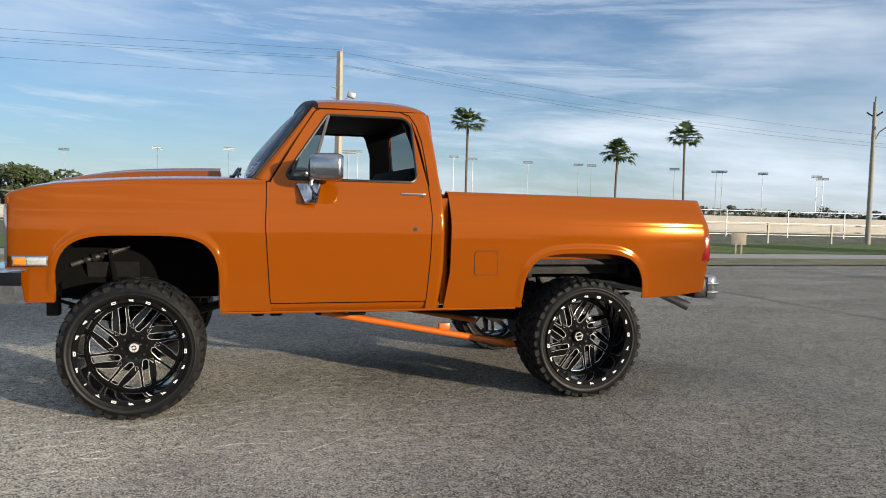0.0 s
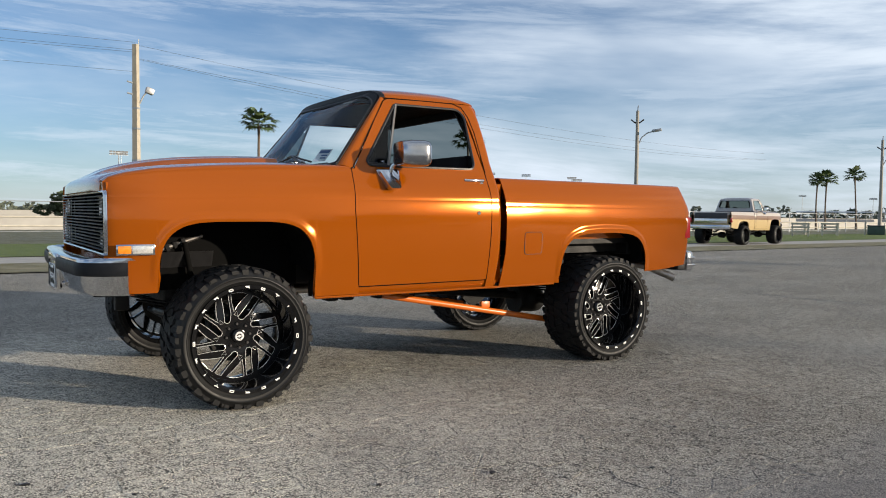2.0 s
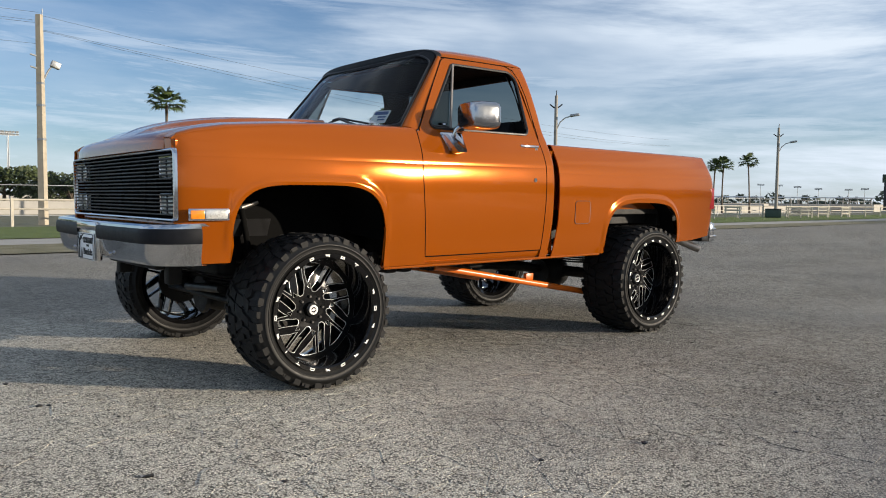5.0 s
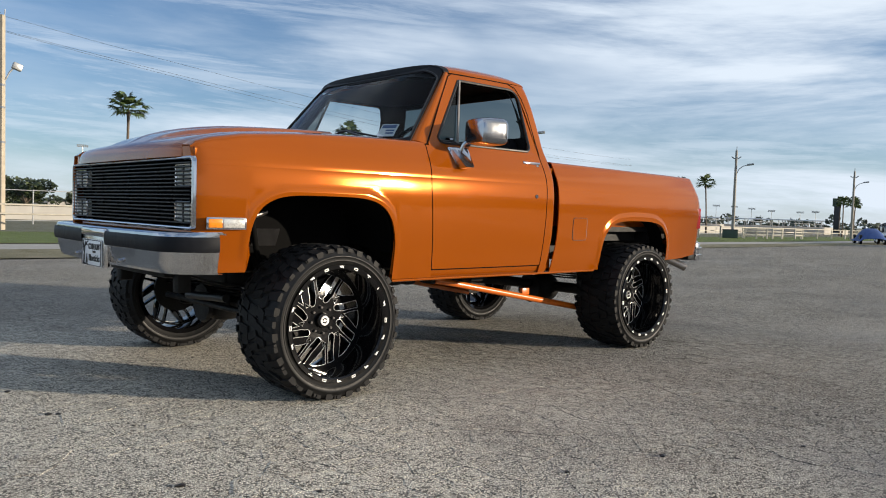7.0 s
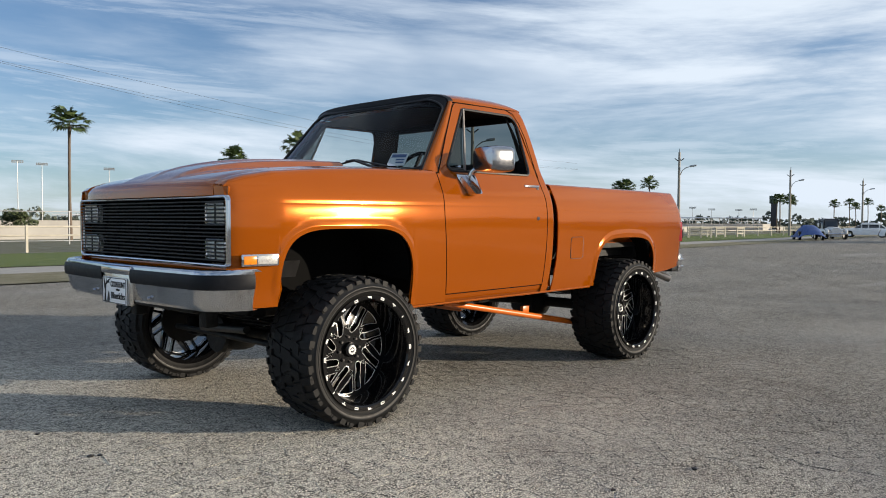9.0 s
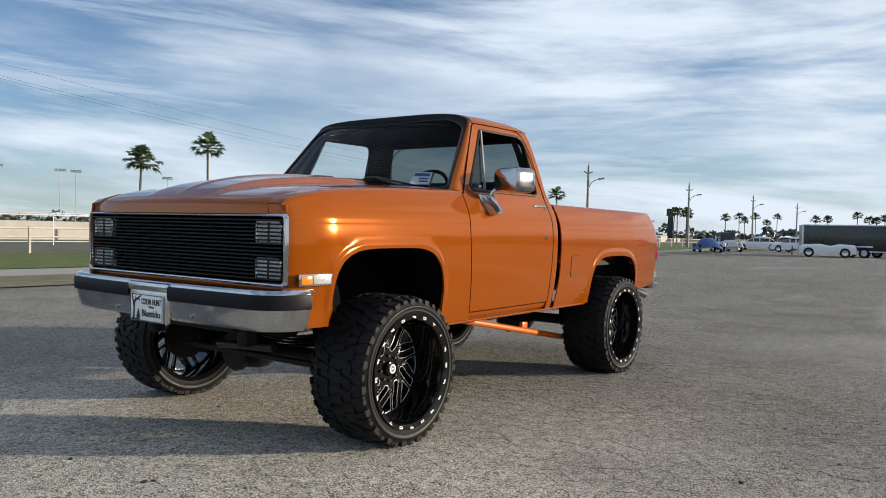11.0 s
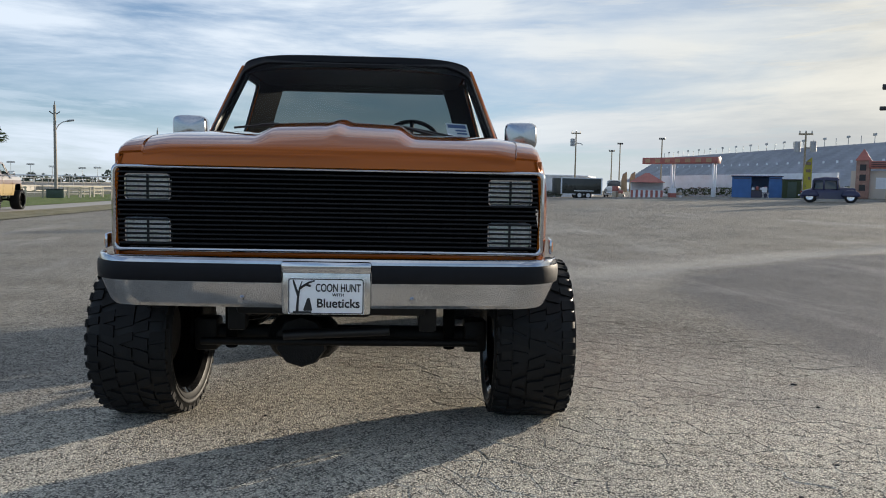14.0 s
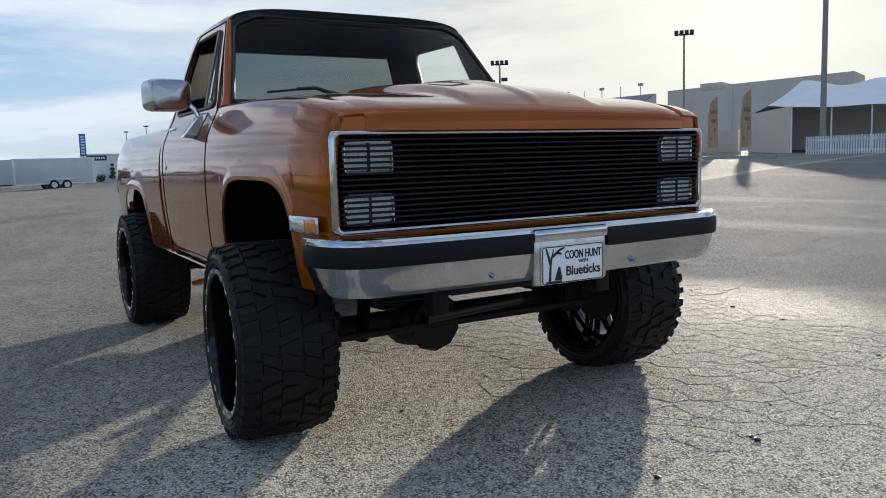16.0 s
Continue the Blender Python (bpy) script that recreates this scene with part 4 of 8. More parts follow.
    part("firewall", box(0.70, 0.76, -0.80, 0.80, 0.66, 1.44), CABIN, truck)
    wheel = part("steering_wheel", tube([(math.cos(t) * 0.19, math.sin(t) * 0.19, 0) for t in (math.tau * k / 32 for k in range(32))], 0.014, 8, closed=True), CABIN, truck, "black steering wheel")
    wheel.matrix_local = pose(1.10, -0.36, 1.455, 0, -62, 0)
    spokes = rod((-0.19, 0, 0), (0.19, 0, 0), 0.014, n=8)
    rod((0, 0, 0), (0, -0.19, 0), 0.014, n=8, bm=spokes)
    rod((0, 0, 0.02), (0, 0, -0.35), 0.035, n=12, bm=spokes)
    part("steering_column", spokes, CABIN, wheel)


def hood(truck):
    def top(x, s):
        base = smooth_table(x, [(-0.72, 1.350), (-0.70, 1.357), (-0.68, 1.364), (-0.60, 1.386), (-0.45, 1.414), (-0.14, 1.441), (0.19, 1.458), (0.55, 1.466)])
        a = abs(s)
        plain = base + 0.006 + 0.010 * (1 - a * a) - 0.010 * max(0.0, a - 0.9) / 0.1
        if x > 0.492:
            return plain
        # flat-topped bulge with a ridge down the middle, open at its rear end
        ridge = smooth_table(x, [(-0.72, 1.362), (-0.70, 1.378), (-0.61, 1.428), (-0.50, 1.464), (-0.32, 1.502), (-0.14, 1.526), (0.05, 1.540), (0.24, 1.549), (0.50, 1.556)])
        q = a * 0.837 / 0.385
        k = table(q, [(0, 1.0), (0.045, 0.97), (0.13, 0.82), (0.16, 0.80), (0.70, 0.68), (0.76, 0.64), (0.80, 0.56), (0.93, 0.06), (0.97, 0.01), (1.0, 0.0), (9, 0.0)])
        return plain + max(0.0, ridge - plain) * k

    us = [-1, -0.995, -0.97, -0.92, -0.88, -0.86, -0.84, -0.82, -0.80, -0.77, -0.68] + [k / 80 for k in range(-50, 51)] + [0.68, 0.77, 0.80, 0.82, 0.84, 0.86, 0.88, 0.92, 0.97, 0.995, 1]
    xs = [-0.72, -0.70, -0.68, -0.64, -0.60, -0.5, -0.4, -0.28, -0.14, 0, 0.15, 0.3, 0.42, 0.491, 0.493, 0.52, 0.548]
    nose_line = [(-0.756, 1.272), (-0.755, 1.30), (-0.753, 1.318), (-0.748, 1.332), (-0.740, 1.342), (-0.731, 1.348)]
    bm = bmesh.new()
    vs = []
    for s in us:
        bow = 0.012 * s * s + 0.015 * abs(s) ** 8
        col = [bm.verts.new((x + bow, s * (0.837 - 0.6 * front_taper(-0.74)), z + (top(-0.72, s) - 1.356) * k / 5)) for k, (x, z) in enumerate(nose_line)]
        col += [bm.verts.new((x + bow * max(0.0, (-0.5 - x) / 0.22), s * (0.837 - 0.6 * front_taper(x)), top(x, s))) for x in xs]
        vs.append(col)
    for a, b in zip(vs, vs[1:]):
        for j in range(len(a) - 1):
            bm.faces.new((a[j], b[j], b[j + 1], a[j + 1]))
    h = part("hood", bm, PAINT, truck, "copper orange hood with raised rear-facing scoop", thick=0.012)
    # front face of the hood above the grille, running across the fender noses
    def nose(u, v):
        s = lerp(-1, 1, u)
        x = -0.742 + 0.012 * s * s + 0.015 * abs(s) ** 8
        return (x + 0.002, s * 0.912, lerp(1.274, 1.328 - 0.012 * abs(s) ** 6, v))
    part("nose_panel", grid(40, 4, nose), PAINT, h, thick=0.012)
    part("scoop_opening", grid(30, 2, lambda u, v: (0.4945, lerp(-0.40, 0.40, u), lerp(1.466, max(1.467, top(0.491, lerp(-0.40, 0.40, u) / 0.837) - 0.012), v))), SATIN, h, "black rear opening of the hood scoop", smooth=0)


def grille(truck):
    g_out = rounded([(-0.930, 0.900), (0.930, 0.900), (0.930, 1.276), (-0.930, 1.276)], [0.03] * 4, 6)
    g_in = rounded([(-0.904, 0.924), (0.904, 0.924), (0.904, 1.254), (-0.904, 1.254)], [0.022] * 4, 6)
    bow = lambda y: -0.732 + 0.016 * (abs(y) / 0.92) ** 3
    bm = bmesh.new()
    loops = []
    for t, push in ((0.0, 0.004), (0.15, -0.009), (0.4, -0.014), (0.65, -0.014), (0.88, -0.008), (1.0, 0.010)):
        loops.append([bm.verts.new((bow(lerp(o.x, q.x, t)) + push, lerp(o.x, q.x, t), lerp(o.y, q.y, t))) for o, q in zip(g_out, g_in)])
    for a, b in zip(loops, loops[1:]):
        for k in range(len(a)):
            bm.faces.new((a[k], a[(k + 1) % len(a)], b[(k + 1) % len(a)], b[k]))
    g = part("grille", bm, CHROME, truck, "black horizontal bar grille in a bright metal surround", smooth=50)
    part("grille_backing", box(-0.665, -0.655, -0.90, 0.90, 0.92, 1.26), WELL, g, "black radiator support")
    count = 16
    bar_mesh = mesh_of("grille_bar", box(-0.010, 0.010, -0.897, 0.897, -0.0042, 0.0042, 0.002, seg=1), BILLET)
    for k in range(count):
        b = new("grille_bar", bar_mesh)
        b.parent, b.location = g, (-0.722, 0, 0.929 + (k + 0.5) * 0.321 / count)
    for y in (-0.60, -0.42, 0.0, 0.42, 0.60):
        part("grille_stay", box(-0.706, -0.690, y - 0.012, y + 0.012, 0.93, 1.25), WELL, g)
    for side in (-1, 1):
        for z0 in (0.938, 1.124):
            y0, y1 = sorted((side * 0.685, side * 0.872))
            lamp = part("headlight", box(-0.709, -0.672, y0, y1, z0, z0 + 0.108, 0.012), LAMP, g, "rectangular sealed headlamp behind the bars")
            rim = rounded([(y0, z0), (y1, z0), (y1, z0 + 0.108), (y0, z0 + 0.108)], [0.014] * 4, 4)
            part("headlight_rim", tube([(-0.709, p.x, p.y) for p in rim], 0.006, 6, closed=True), CHROME, lamp)
            part("lamp_divider", box(-0.714, -0.694, (y0 + y1) / 2 - 0.005, (y0 + y1) / 2 + 0.005, z0, z0 + 0.108), SATIN, lamp)
    # painted strip and valance under the grille
    def strip(u, v):
        s = lerp(-1, 1, u)
        return (-0.715 + 0.02 * abs(s) ** 4, s * 0.915, lerp(0.860, 0.905, v))
    part("lower_panel", grid(20, 2, strip), PAINT, truck, thick=0.01)


def bumper_line(s, inset=0.0):
    """The plan of the front bumper: s from -1 to 1 across."""
    a = abs(s)
    if a < 0.74:
        return -0.885 + 0.030 * (a / 0.74) ** 2 + inset, s / 0.74 * 0.80
    q = (a - 0.74) / 0.26
    return -0.855 + 0.235 * (1 - math.cos(q * math.pi / 2)) * 1.0 + inset, math.copysign(0.80 + 0.200 * math.sin(q * math.pi / 2), s)


def front_bumper(truck):
    prof = [(0.10, 0.885), (0.03, 0.897), (0.008, 0.893), (0.0, 0.884), (-0.004, 0.862), (-0.002, 0.800), (0.004, 0.792), (0.010, 0.740), (0.022, 0.700), (0.040, 0.684), (0.10, 0.682)]
    def face(u, v):
        s = lerp(-1, 1, u)
        off, z = prof[round(v * 10)]
        x, y = bumper_line(s)
        shrink = 1 - 0.045 * max(0.0, (0.80 - z) / 0.12)
        cut = 1 - min(1.0, max(0.0, abs(s) - 0.74) / 0.26) * 0.6
        return (x + off * cut, y * shrink, z)
    b = part("front_bumper", grid(60, 10, face), AGED_CHROME, truck, "chrome front bumper with black rubber strip", thick=0.006, smooth=30)
    for a0, a1 in ((-1.0, -0.172), (0.172, 1.0)):
        def rub(u, v):
            s = lerp(a0, a1, u)
            x, y = bumper_line(s)
            a = abs(s)
            out = 0.015 * math.sin(math.pi * min(max(v, 0.02), 0.98)) ** 0.2
            q = max(0.0, (a - 0.74) / 0.26)
            return (x - 0.002 - out * (1 - q), y + math.copysign(out * q * 0.8, s), lerp(0.796, 0.872, v))
        part("rubber_strip", grid(34, 8, rub), TRIM, b, "black rubber bumper strip", thick=0.004)
    # plate holder
    h = box(-0.906, -0.872, -0.185, 0.185, 0.664, 0.880, 0.014)
    holder = part("plate_holder", h, BRUSHED, b, "bright metal plate holder")
    holder_hood = part("holder_hood", box(-0.915, -0.880, -0.186, 0.186, 0.836, 0.886, 0.012), CHROME, b)
    for y, z in ((-0.355, 0.720), (0.355, 0.720)):
        x = bumper_line(y / 0.80 * 0.74)[0]
        part("bolt", rod((x + 0.012, y, z), (x - 0.004, y, z), 0.011, n=12), CHROME, b)
    p = part("novelty_plate", box(-0.916, -0.909, -0.156, 0.156, 0.668, 0.818, 0.004), PLATE, b, "white novelty plate with black lettering and tree drawing")
    def at(y, z):
        return Matrix.Translation((-0.9175, y, z)) @ Matrix.Rotation(radians(-90), 4, "Z") @ Matrix.Rotation(radians(90), 4, "X")
    writing("COON HUNT", 0.046, p, at(-0.050, 0.777), INK, "lettering", 0.185)
    writing("WITH", 0.017, p, at(-0.050, 0.749), INK, "lettering", 0.048)
    writing("Blueticks", 0.052, p, at(-0.050, 0.713), INK, "lettering", 0.175)
    tree = bmesh.new()
    for pts in (((0.118, 0.676), (0.115, 0.73), (0.108, 0.775), (0.098, 0.805)), ((0.113, 0.745), (0.128, 0.79), (0.134, 0.81)), ((0.108, 0.775), (0.07, 0.80), (0.045, 0.808)), ((0.085, 0.792), (0.062, 0.785))):
        tube([(-0.9165, y, z) for y, z in pts], [0.006 - 0.0014 * k for k in range(len(pts))], 6, bm=tree)
    rod((-0.9165, 0.135, 0.677), (-0.9165, 0.06, 0.677), 0.0035, n=6, bm=tree)
    part("tree_drawing", tree, INK, p)
    part("drawing_shape", plate(rounded([(0.095, 0.682), (0.055, 0.682), (0.070, 0.752)], [0.006] * 3, 4), lambda q: (-0.9172, q.x, q.y)), SATIN, p, smooth=0)
    edge = rounded([(-0.152, 0.672), (0.152, 0.672), (0.152, 0.814), (-0.152, 0.814)], [0.008] * 4, 3)
    part("plate_border", tube([(-0.9165, q.x, q.y) for q in edge], 0.0022, 5, closed=True), INK, p)
    for o in (holder, holder_hood, p):
        o.location.x = 0.011


def bed(truck):
    pts = arch_points(REAR_ARCH)
    def front(z):
        return table(z, [(0.6, 1.955), (0.87, 1.994), (1.18, 1.999), (1.42, 1.986)])
    def rear(z):
        return table(z, [(0.66, 3.978), (0.69, 3.984), (0.95, 4.010), (1.15, 4.016), (1.20, 4.004), (1.25, 3.984), (1.39, 3.952)])
    for side in (-1, 1):
        def low(x):
            if x <= REAR_ARCH[0] - REAR_ARCH[1] or x >= REAR_ARCH[0] + REAR_ARCH[1]:
                return 0.612 if x < 3 else table(x, [(3.46, 0.664), (3.70, 0.672), (4.0, 0.705)])
            return max(arch_z(x, *REAR_ARCH), 0.612 if x < 3 else 0.668)
        def rows(x):
            t = 1.408 - 0.024 * (x - 2) / 2
            out = []
            drop = 0.030 + 0.010 * (x - 2)
            for q in z_rows(low(x), t - 0.014 + drop):
                # the crease runs a little lower along the bed than along the cab
                z = q - drop * min(1.0, max(0.0, (q - 0.95) / 0.165))
                px = x
                if x < 2.3:
                    px += (front(z) - 1.99) * (2.3 - x) / 0.31
                if x > 3.7:
                    px += (rear(z) - 4.0) * (x - 3.7) / 0.30
                y = side_y(q) + lip(x, z, pts)
                y -= 0.026 * max(0.0, (x - 3.2) / 0.8) ** 2
                if x > 3.97:
                    y -= 0.012 * ((x - 3.97) / 0.03) ** 2
                out.append((px, y, z))
            px, y, _ = out[-1]
            out += [(px, y - 0.010, t - 0.004), (px, y - 0.028, t), (px, 0.850, t), (px, 0.835, t - 0.01), (px, 0.832, t - 0.08), (px, 0.815, t - 0.12), (px, 0.815, 0.93)]
            return out
        xs = [1.99, 1.997, 2.015, 2.06, 2.15, 2.27, 2.40, 2.46, 2.472, 2.482, 2.492, 2.502, 2.512, 2.519] + arch_stations(REAR_ARCH, 44) + [3.466, 3.474, 3.482, 3.490, 3.50, 3.51, 3.52, 3.60, 3.72, 3.82, 3.90, 3.94, 3.97, 3.99, 4.0]
        s = part("bedside", skin(xs, rows, side), PAINT, truck, thick=0.008)
        cx, a, base, top, n = REAR_ARCH
        liner = bmesh.new()
        st = arch_stations((cx, a + 0.012, base, top, n), 24)
        vs = [[liner.verts.new((x, side * y, max(0.74, arch_z(x, cx, a + 0.014, base, top + 0.02, n)))) for y in (0.945, 0.85, 0.56)] for x in st]
        for p, q in zip(vs, vs[1:]):
            for j in range(2):
                liner.faces.new((p[j], q[j], q[j + 1], p[j + 1]))
        part("wheel_well", liner, WELL, s, "black rear wheel well", thick=0.006)
        part("inner_panel", grid(1, 1, lambda u, v: (lerp(2.47, 3.52, u), side * 0.56, lerp(0.80, 1.05, v))), WELL, s, thick=0.01)
        # fuel filler flap
        flap = rounded([(2.166, 0.842), (2.330, 0.842), (2.330, 1.006), (2.166, 1.006)], [0.022] * 4, 5)
        if side < 0:
            part("fuel_flap", plate(flap, lambda p: (p.x, side * (side_y(p.y) + 0.0035), p.y)), PAINT, s, "square fuel filler flap", smooth=0)
            part("flap_gap", tube([(p.x, side * (side_y(p.y) + 0.0015), p.y) for p in flap], 0.0028, 5, closed=True), SATIN, s)
        # tail lamp
        tl = part("tail_lamp", box(3.940, 4.010, side * 0.935 - 0.036, side * 0.935 + 0.036, 0.928, 1.122, 0.006), CHROME, s, "red tail lamp in a chrome rim")
        part("red_lens", box(3.946, 4.016, side * 0.937 - 0.040, side * 0.937 + 0.040, 0.934, 1.116, 0.006), RED_LENS, tl)
    part("gap_filler", box(1.940, 1.985, -0.935, 0.935, 0.64, 1.36), PAINT, truck)
    part("bed_floor", box(2.0, 3.96, -0.83, 0.83, 0.90, 0.94), CHASSIS, truck, "dark ribbed bed floor")
    part("bed_front", box(1.992, 2.03, -0.83, 0.83, 0.62, 1.39, 0.006), PAINT, truck, "painted front wall of the bed")
    gate = part("tailgate", box(3.945, 3.990, -0.80, 0.80, 0.86, 1.378, 0.012), PAINT, truck, "copper orange tailgate")
    part("gate_handle", box(3.988, 3.996, -0.07, 0.07, 1.25, 1.31, 0.004), SATIN, gate)
    part("rear_sill", box(3.93, 3.985, -0.90, 0.90, 0.68, 0.86, 0.01), PAINT, truck)
    rb = part("rear_bumper", box(4.040, 4.125, -0.925, 0.925, 0.640, 0.815, 0.022), CHROME, truck, "stepped chrome rear bumper")
    for z in (0.690, 0.755):
        part("bumper_rib", box(4.034, 4.140, -0.932, 0.932, z - 0.010, z + 0.012, 0.008), CHROME, rb)
    part("bumper_bracket", box(3.93, 4.046, -0.920, 0.920, 0.648, 0.800, 0.02), SATIN, rb)


# wheels: axis along y, outer face towards -y
R_TYRE, R_LIP, TYRE_W = 0.420, 0.322, 0.384


def wheel_meshes():
    out, inn = -TYRE_W / 2, TYRE_W / 2
    tyre = [(0.300, out + 0.020), (0.322, out + 0.004), (0.338, out - 0.004), (0.341, out - 0.0085), (0.345, out - 0.0085), (0.347, out - 0.005), (0.360, out - 0.006), (0.363, out - 0.010), (0.367, out - 0.009), (0.369, out - 0.004), (0.385, out + 0.002), (0.398, out + 0.016), (0.404, out + 0.032)]
    tyre += [(0.4085, out + 0.09), (0.410, 0.0)]
    tyre += [(r, -y) for r, y in tyre[:-1][::-1]]
    t = mesh_of("tyre", revolve(tyre, 72), RUBBER, 50)
    tread = bmesh.new()
    rnd = random.Random(4)
    count = 38
    for k in range(count):
        ang = math.tau * k / count
        for row, (y0, y1, off, slant) in enumerate(((out + 0.004, out + 0.066, 0.0, 0.3), (out + 0.072, out + 0.146, 0.45, -0.9), (-0.046, 0.038, 0.1, 0.8), (0.046, inn - 0.078, 0.65, -0.8), (inn - 0.070, inn - 0.004, 0.3, 0.3))):
            slant *= (1.0, -0.55, 0.8, -0.9, 0.45)[(k * 2 + row) % 5]
            off += rnd.uniform(-0.10, 0.10)
            y0, y1 = y0 + rnd.uniform(-0.004, 0.004) * (row in (1, 2, 3)), y1 + rnd.uniform(-0.006, 0.006) * (row in (1, 2, 3))
            w = math.tau * 0.415 / count * (0.62 if row in (0, 4) else 0.74) * (1.12 if (k * 3 + row * 5) % 4 < 2 else 0.86)
            b = bmesh.new()
            bmesh.ops.create_cube(b, size=1)
            for v in b.verts:
                sx, sy, sz = v.co.x * 2, v.co.y * 2, v.co.z * 2
                y = (y0 + y1) / 2 + sy * (y1 - y0) / 2
                edge_drop = 0.018 if (row == 0 and sy < 0) or (row == 4 and sy > 0) else 0.0
                rad = (0.421 if sz > 0 else 0.398) - edge_drop
                wob = 0.14 if (k + row) % 2 else -0.08
                a = ang + (off * math.tau / count) + (sx * w / 2 + slant * sy * 0.020 + wob * 0.05) / 0.415 * (0.92 if sz > 0 else 1.06)
                v.co = (rad * math.cos(a), y, rad * math.sin(a))
            join(tread, b)
        # shoulder lugs down the sidewall
        for s in (-1, 1):
            b = bmesh.new()
            bmesh.ops.create_cube(b, size=1)
            for v in b.verts:
                sx, sy, sz = v.co.x * 2, v.co.y * 2, v.co.z * 2
                rad = 0.408 if sz > 0 else (0.378 if k % 2 else 0.388)
                y = s * (TYRE_W / 2 + (0.0005 if sz > 0 else 0.006)) - s * (0.012 if sy * s < 0 else (0.004 if sz < 0 else 0.0)) 
                a = ang + sx * (0.019 if k % 2 else 0.014) / 0.41
                v.co = (rad * math.cos(a), y, rad * math.sin(a))
            join(tread, b)
    tr = mesh_of("tread", tread, TREAD, 0)
    # rim barrel: a deep dish with a flat lip
    face = out + 0.175
    rim = [(0.300, out + 0.030), (0.316, out + 0.010), (R_LIP, out - 0.002), (R_LIP - 0.003, out - 0.008), (0.298, out - 0.006), (0.290, out + 0.002), (0.286, out + 0.03), (0.278, face - 0.02), (0.272, face + 0.02), (0.268, 0.10), (0.285, 0.17), (0.312, inn - 0.004), (0.316, inn - 0.012), (0.300, inn - 0.03)]
    rm = mesh_of("rim", revolve(rim, 72), BLACK, 35)
    def mark(pieces):
        bm = bmesh.new()
        for r0, r1, t0, t1 in pieces:
            box(0.3065 + r0, 0.3065 + r1, out - 0.0092, out - 0.0068, t0, t1, bm=bm)
        return mesh_of("lip_mark", bm, WHITE_MARK, 0)
    w, h, b = 0.0135, 0.0072, 0.0023
    mk = [mark([(-h, -h + 2 * b, -w, w), (h - 2 * b, h, -w, w), (-h, h, -w, -w + 2 * b), (-h, h, w - 2 * b, w)]),
          mark([(h - 2 * b, h, -w, w), (-h, h, -b, b)]),
          mark([(-h, h, -b, b)]),
          mark([(h - 2 * b, h, -w, w), (-h, h, -w, -w + 2 * b), (-b, b, -w, w * 0.6)])]
    # one eighth of the wheel's face: a split spoke between two windows and a small triangle
    def at(r, deg, depth=0.0):
        dish = 0.010 * (r / 0.27) - 0.012 * math.exp(-((r - 0.13) / 0.05) ** 2)
        return Vector((r * math.cos(radians(deg)), face + dish + depth, r * math.sin(radians(deg))))
    side_line = [(0.060, 42), (0.107, 41), (0.140, 36), (0.180, 29), (0.220, 24), (0.274, 20)]
    mid = [(0.102, 28.5), (0.120, 27.0), (0.143, 20.5), (0.190, 15.0), (0.254, 11.5)]
    half = [0.014, 0.0220, 0.0225, 0.0205, 0.0215]
    slot = [(r, c - math.degrees(k / r)) for (r, c), k in zip(mid, half)] + [(0.256, 11.5)] + [(r, c + math.degrees(k / r)) for (r, c), k in reversed(list(zip(mid, half)))] + [(0.096, 28.5)]
    wedge = [(0.146, 3.6), (0.200, 4.0), (0.254, 3.0), (0.257, -6.0), (0.257, -14.0), (0.254, -21.0), (0.215, -14.0), (0.180, -5.5), (0.156, 0.5)]
    small = [(0.115, -4.4), (0.147, -3.0), (0.130, 5.4)]
    outline = side_line + [(0.274, 10), (0.274, 0), (0.274, -12)] + [(r, a - 45) for r, a in reversed(side_line)] + [(0.060, 12), (0.060, 28)]
    spoke, edges = bmesh.new(), bmesh.new()
    loops = []
    for loop in (outline, slot, wedge, small):
        vs = [spoke.verts.new(at(*q)) for q in loop]
        loops.append(([spoke.edges.new((vs[k], vs[(k + 1) % len(vs)])) for k in range(len(vs))], loop, vs))
    bmesh.ops.triangle_fill(spoke, use_beauty=True, edges=[e for l in loops for e in l[0]], normal=(0, -1, 0))
    for _, loop, vs in loops[1:]:
        deep = [spoke.verts.new(at(r, a, 0.030 if loop is not small else 0.012)) for r, a in loop]
        for k in range(len(vs)):
            j = (k + 1) % len(vs)
            spoke.faces.new((vs[k], deep[k], deep[j], vs[j]))
        tube([at(r, a, -0.0005) for r, a in loop], 0.0016 if loop is small else 0.0018, 5, bm=edges, closed=True)
    sp, ed = mesh_of("spoke", spoke, BLACK, 30), mesh_of("machined_edge", edges, MILLED, 40)
    hub = revolve([(0.0, face - 0.004), (0.055, face - 0.004), (0.095, face + 0.000), (0.102, face + 0.008), (0.100, face + 0.04), (0.0, face + 0.04)], 40)
    hb = mesh_of("hub", hub, BLACK, 35)
    nt = mesh_of("lug_nut", rod((0.072, face + 0.004, 0), (0.072, face - 0.016, 0), 0.009, 0.007, n=6), SATIN, 30)
    cap_f = mesh_of("hub_cap", revolve([(0.0, face - 0.034), (0.026, face - 0.034), (0.031, face - 0.030), (0.040, face - 0.028), (0.043, face - 0.020), (0.044, face)], 28), BLACK, 30)
    cap_r = mesh_of("hub_cap", revolve([(0.0, face - 0.020), (0.040, face - 0.020), (0.048, face - 0.012), (0.050, face)], 28), BLACK, 30)
    disc = revolve([(0.0, face - 0.0355), (0.008, face - 0.0355), (0.009, face - 0.034)], 20)
    revolve([(0.015, face - 0.034), (0.016, face - 0.0365), (0.026, face - 0.0365), (0.028, face - 0.033)], 28, bm=disc)
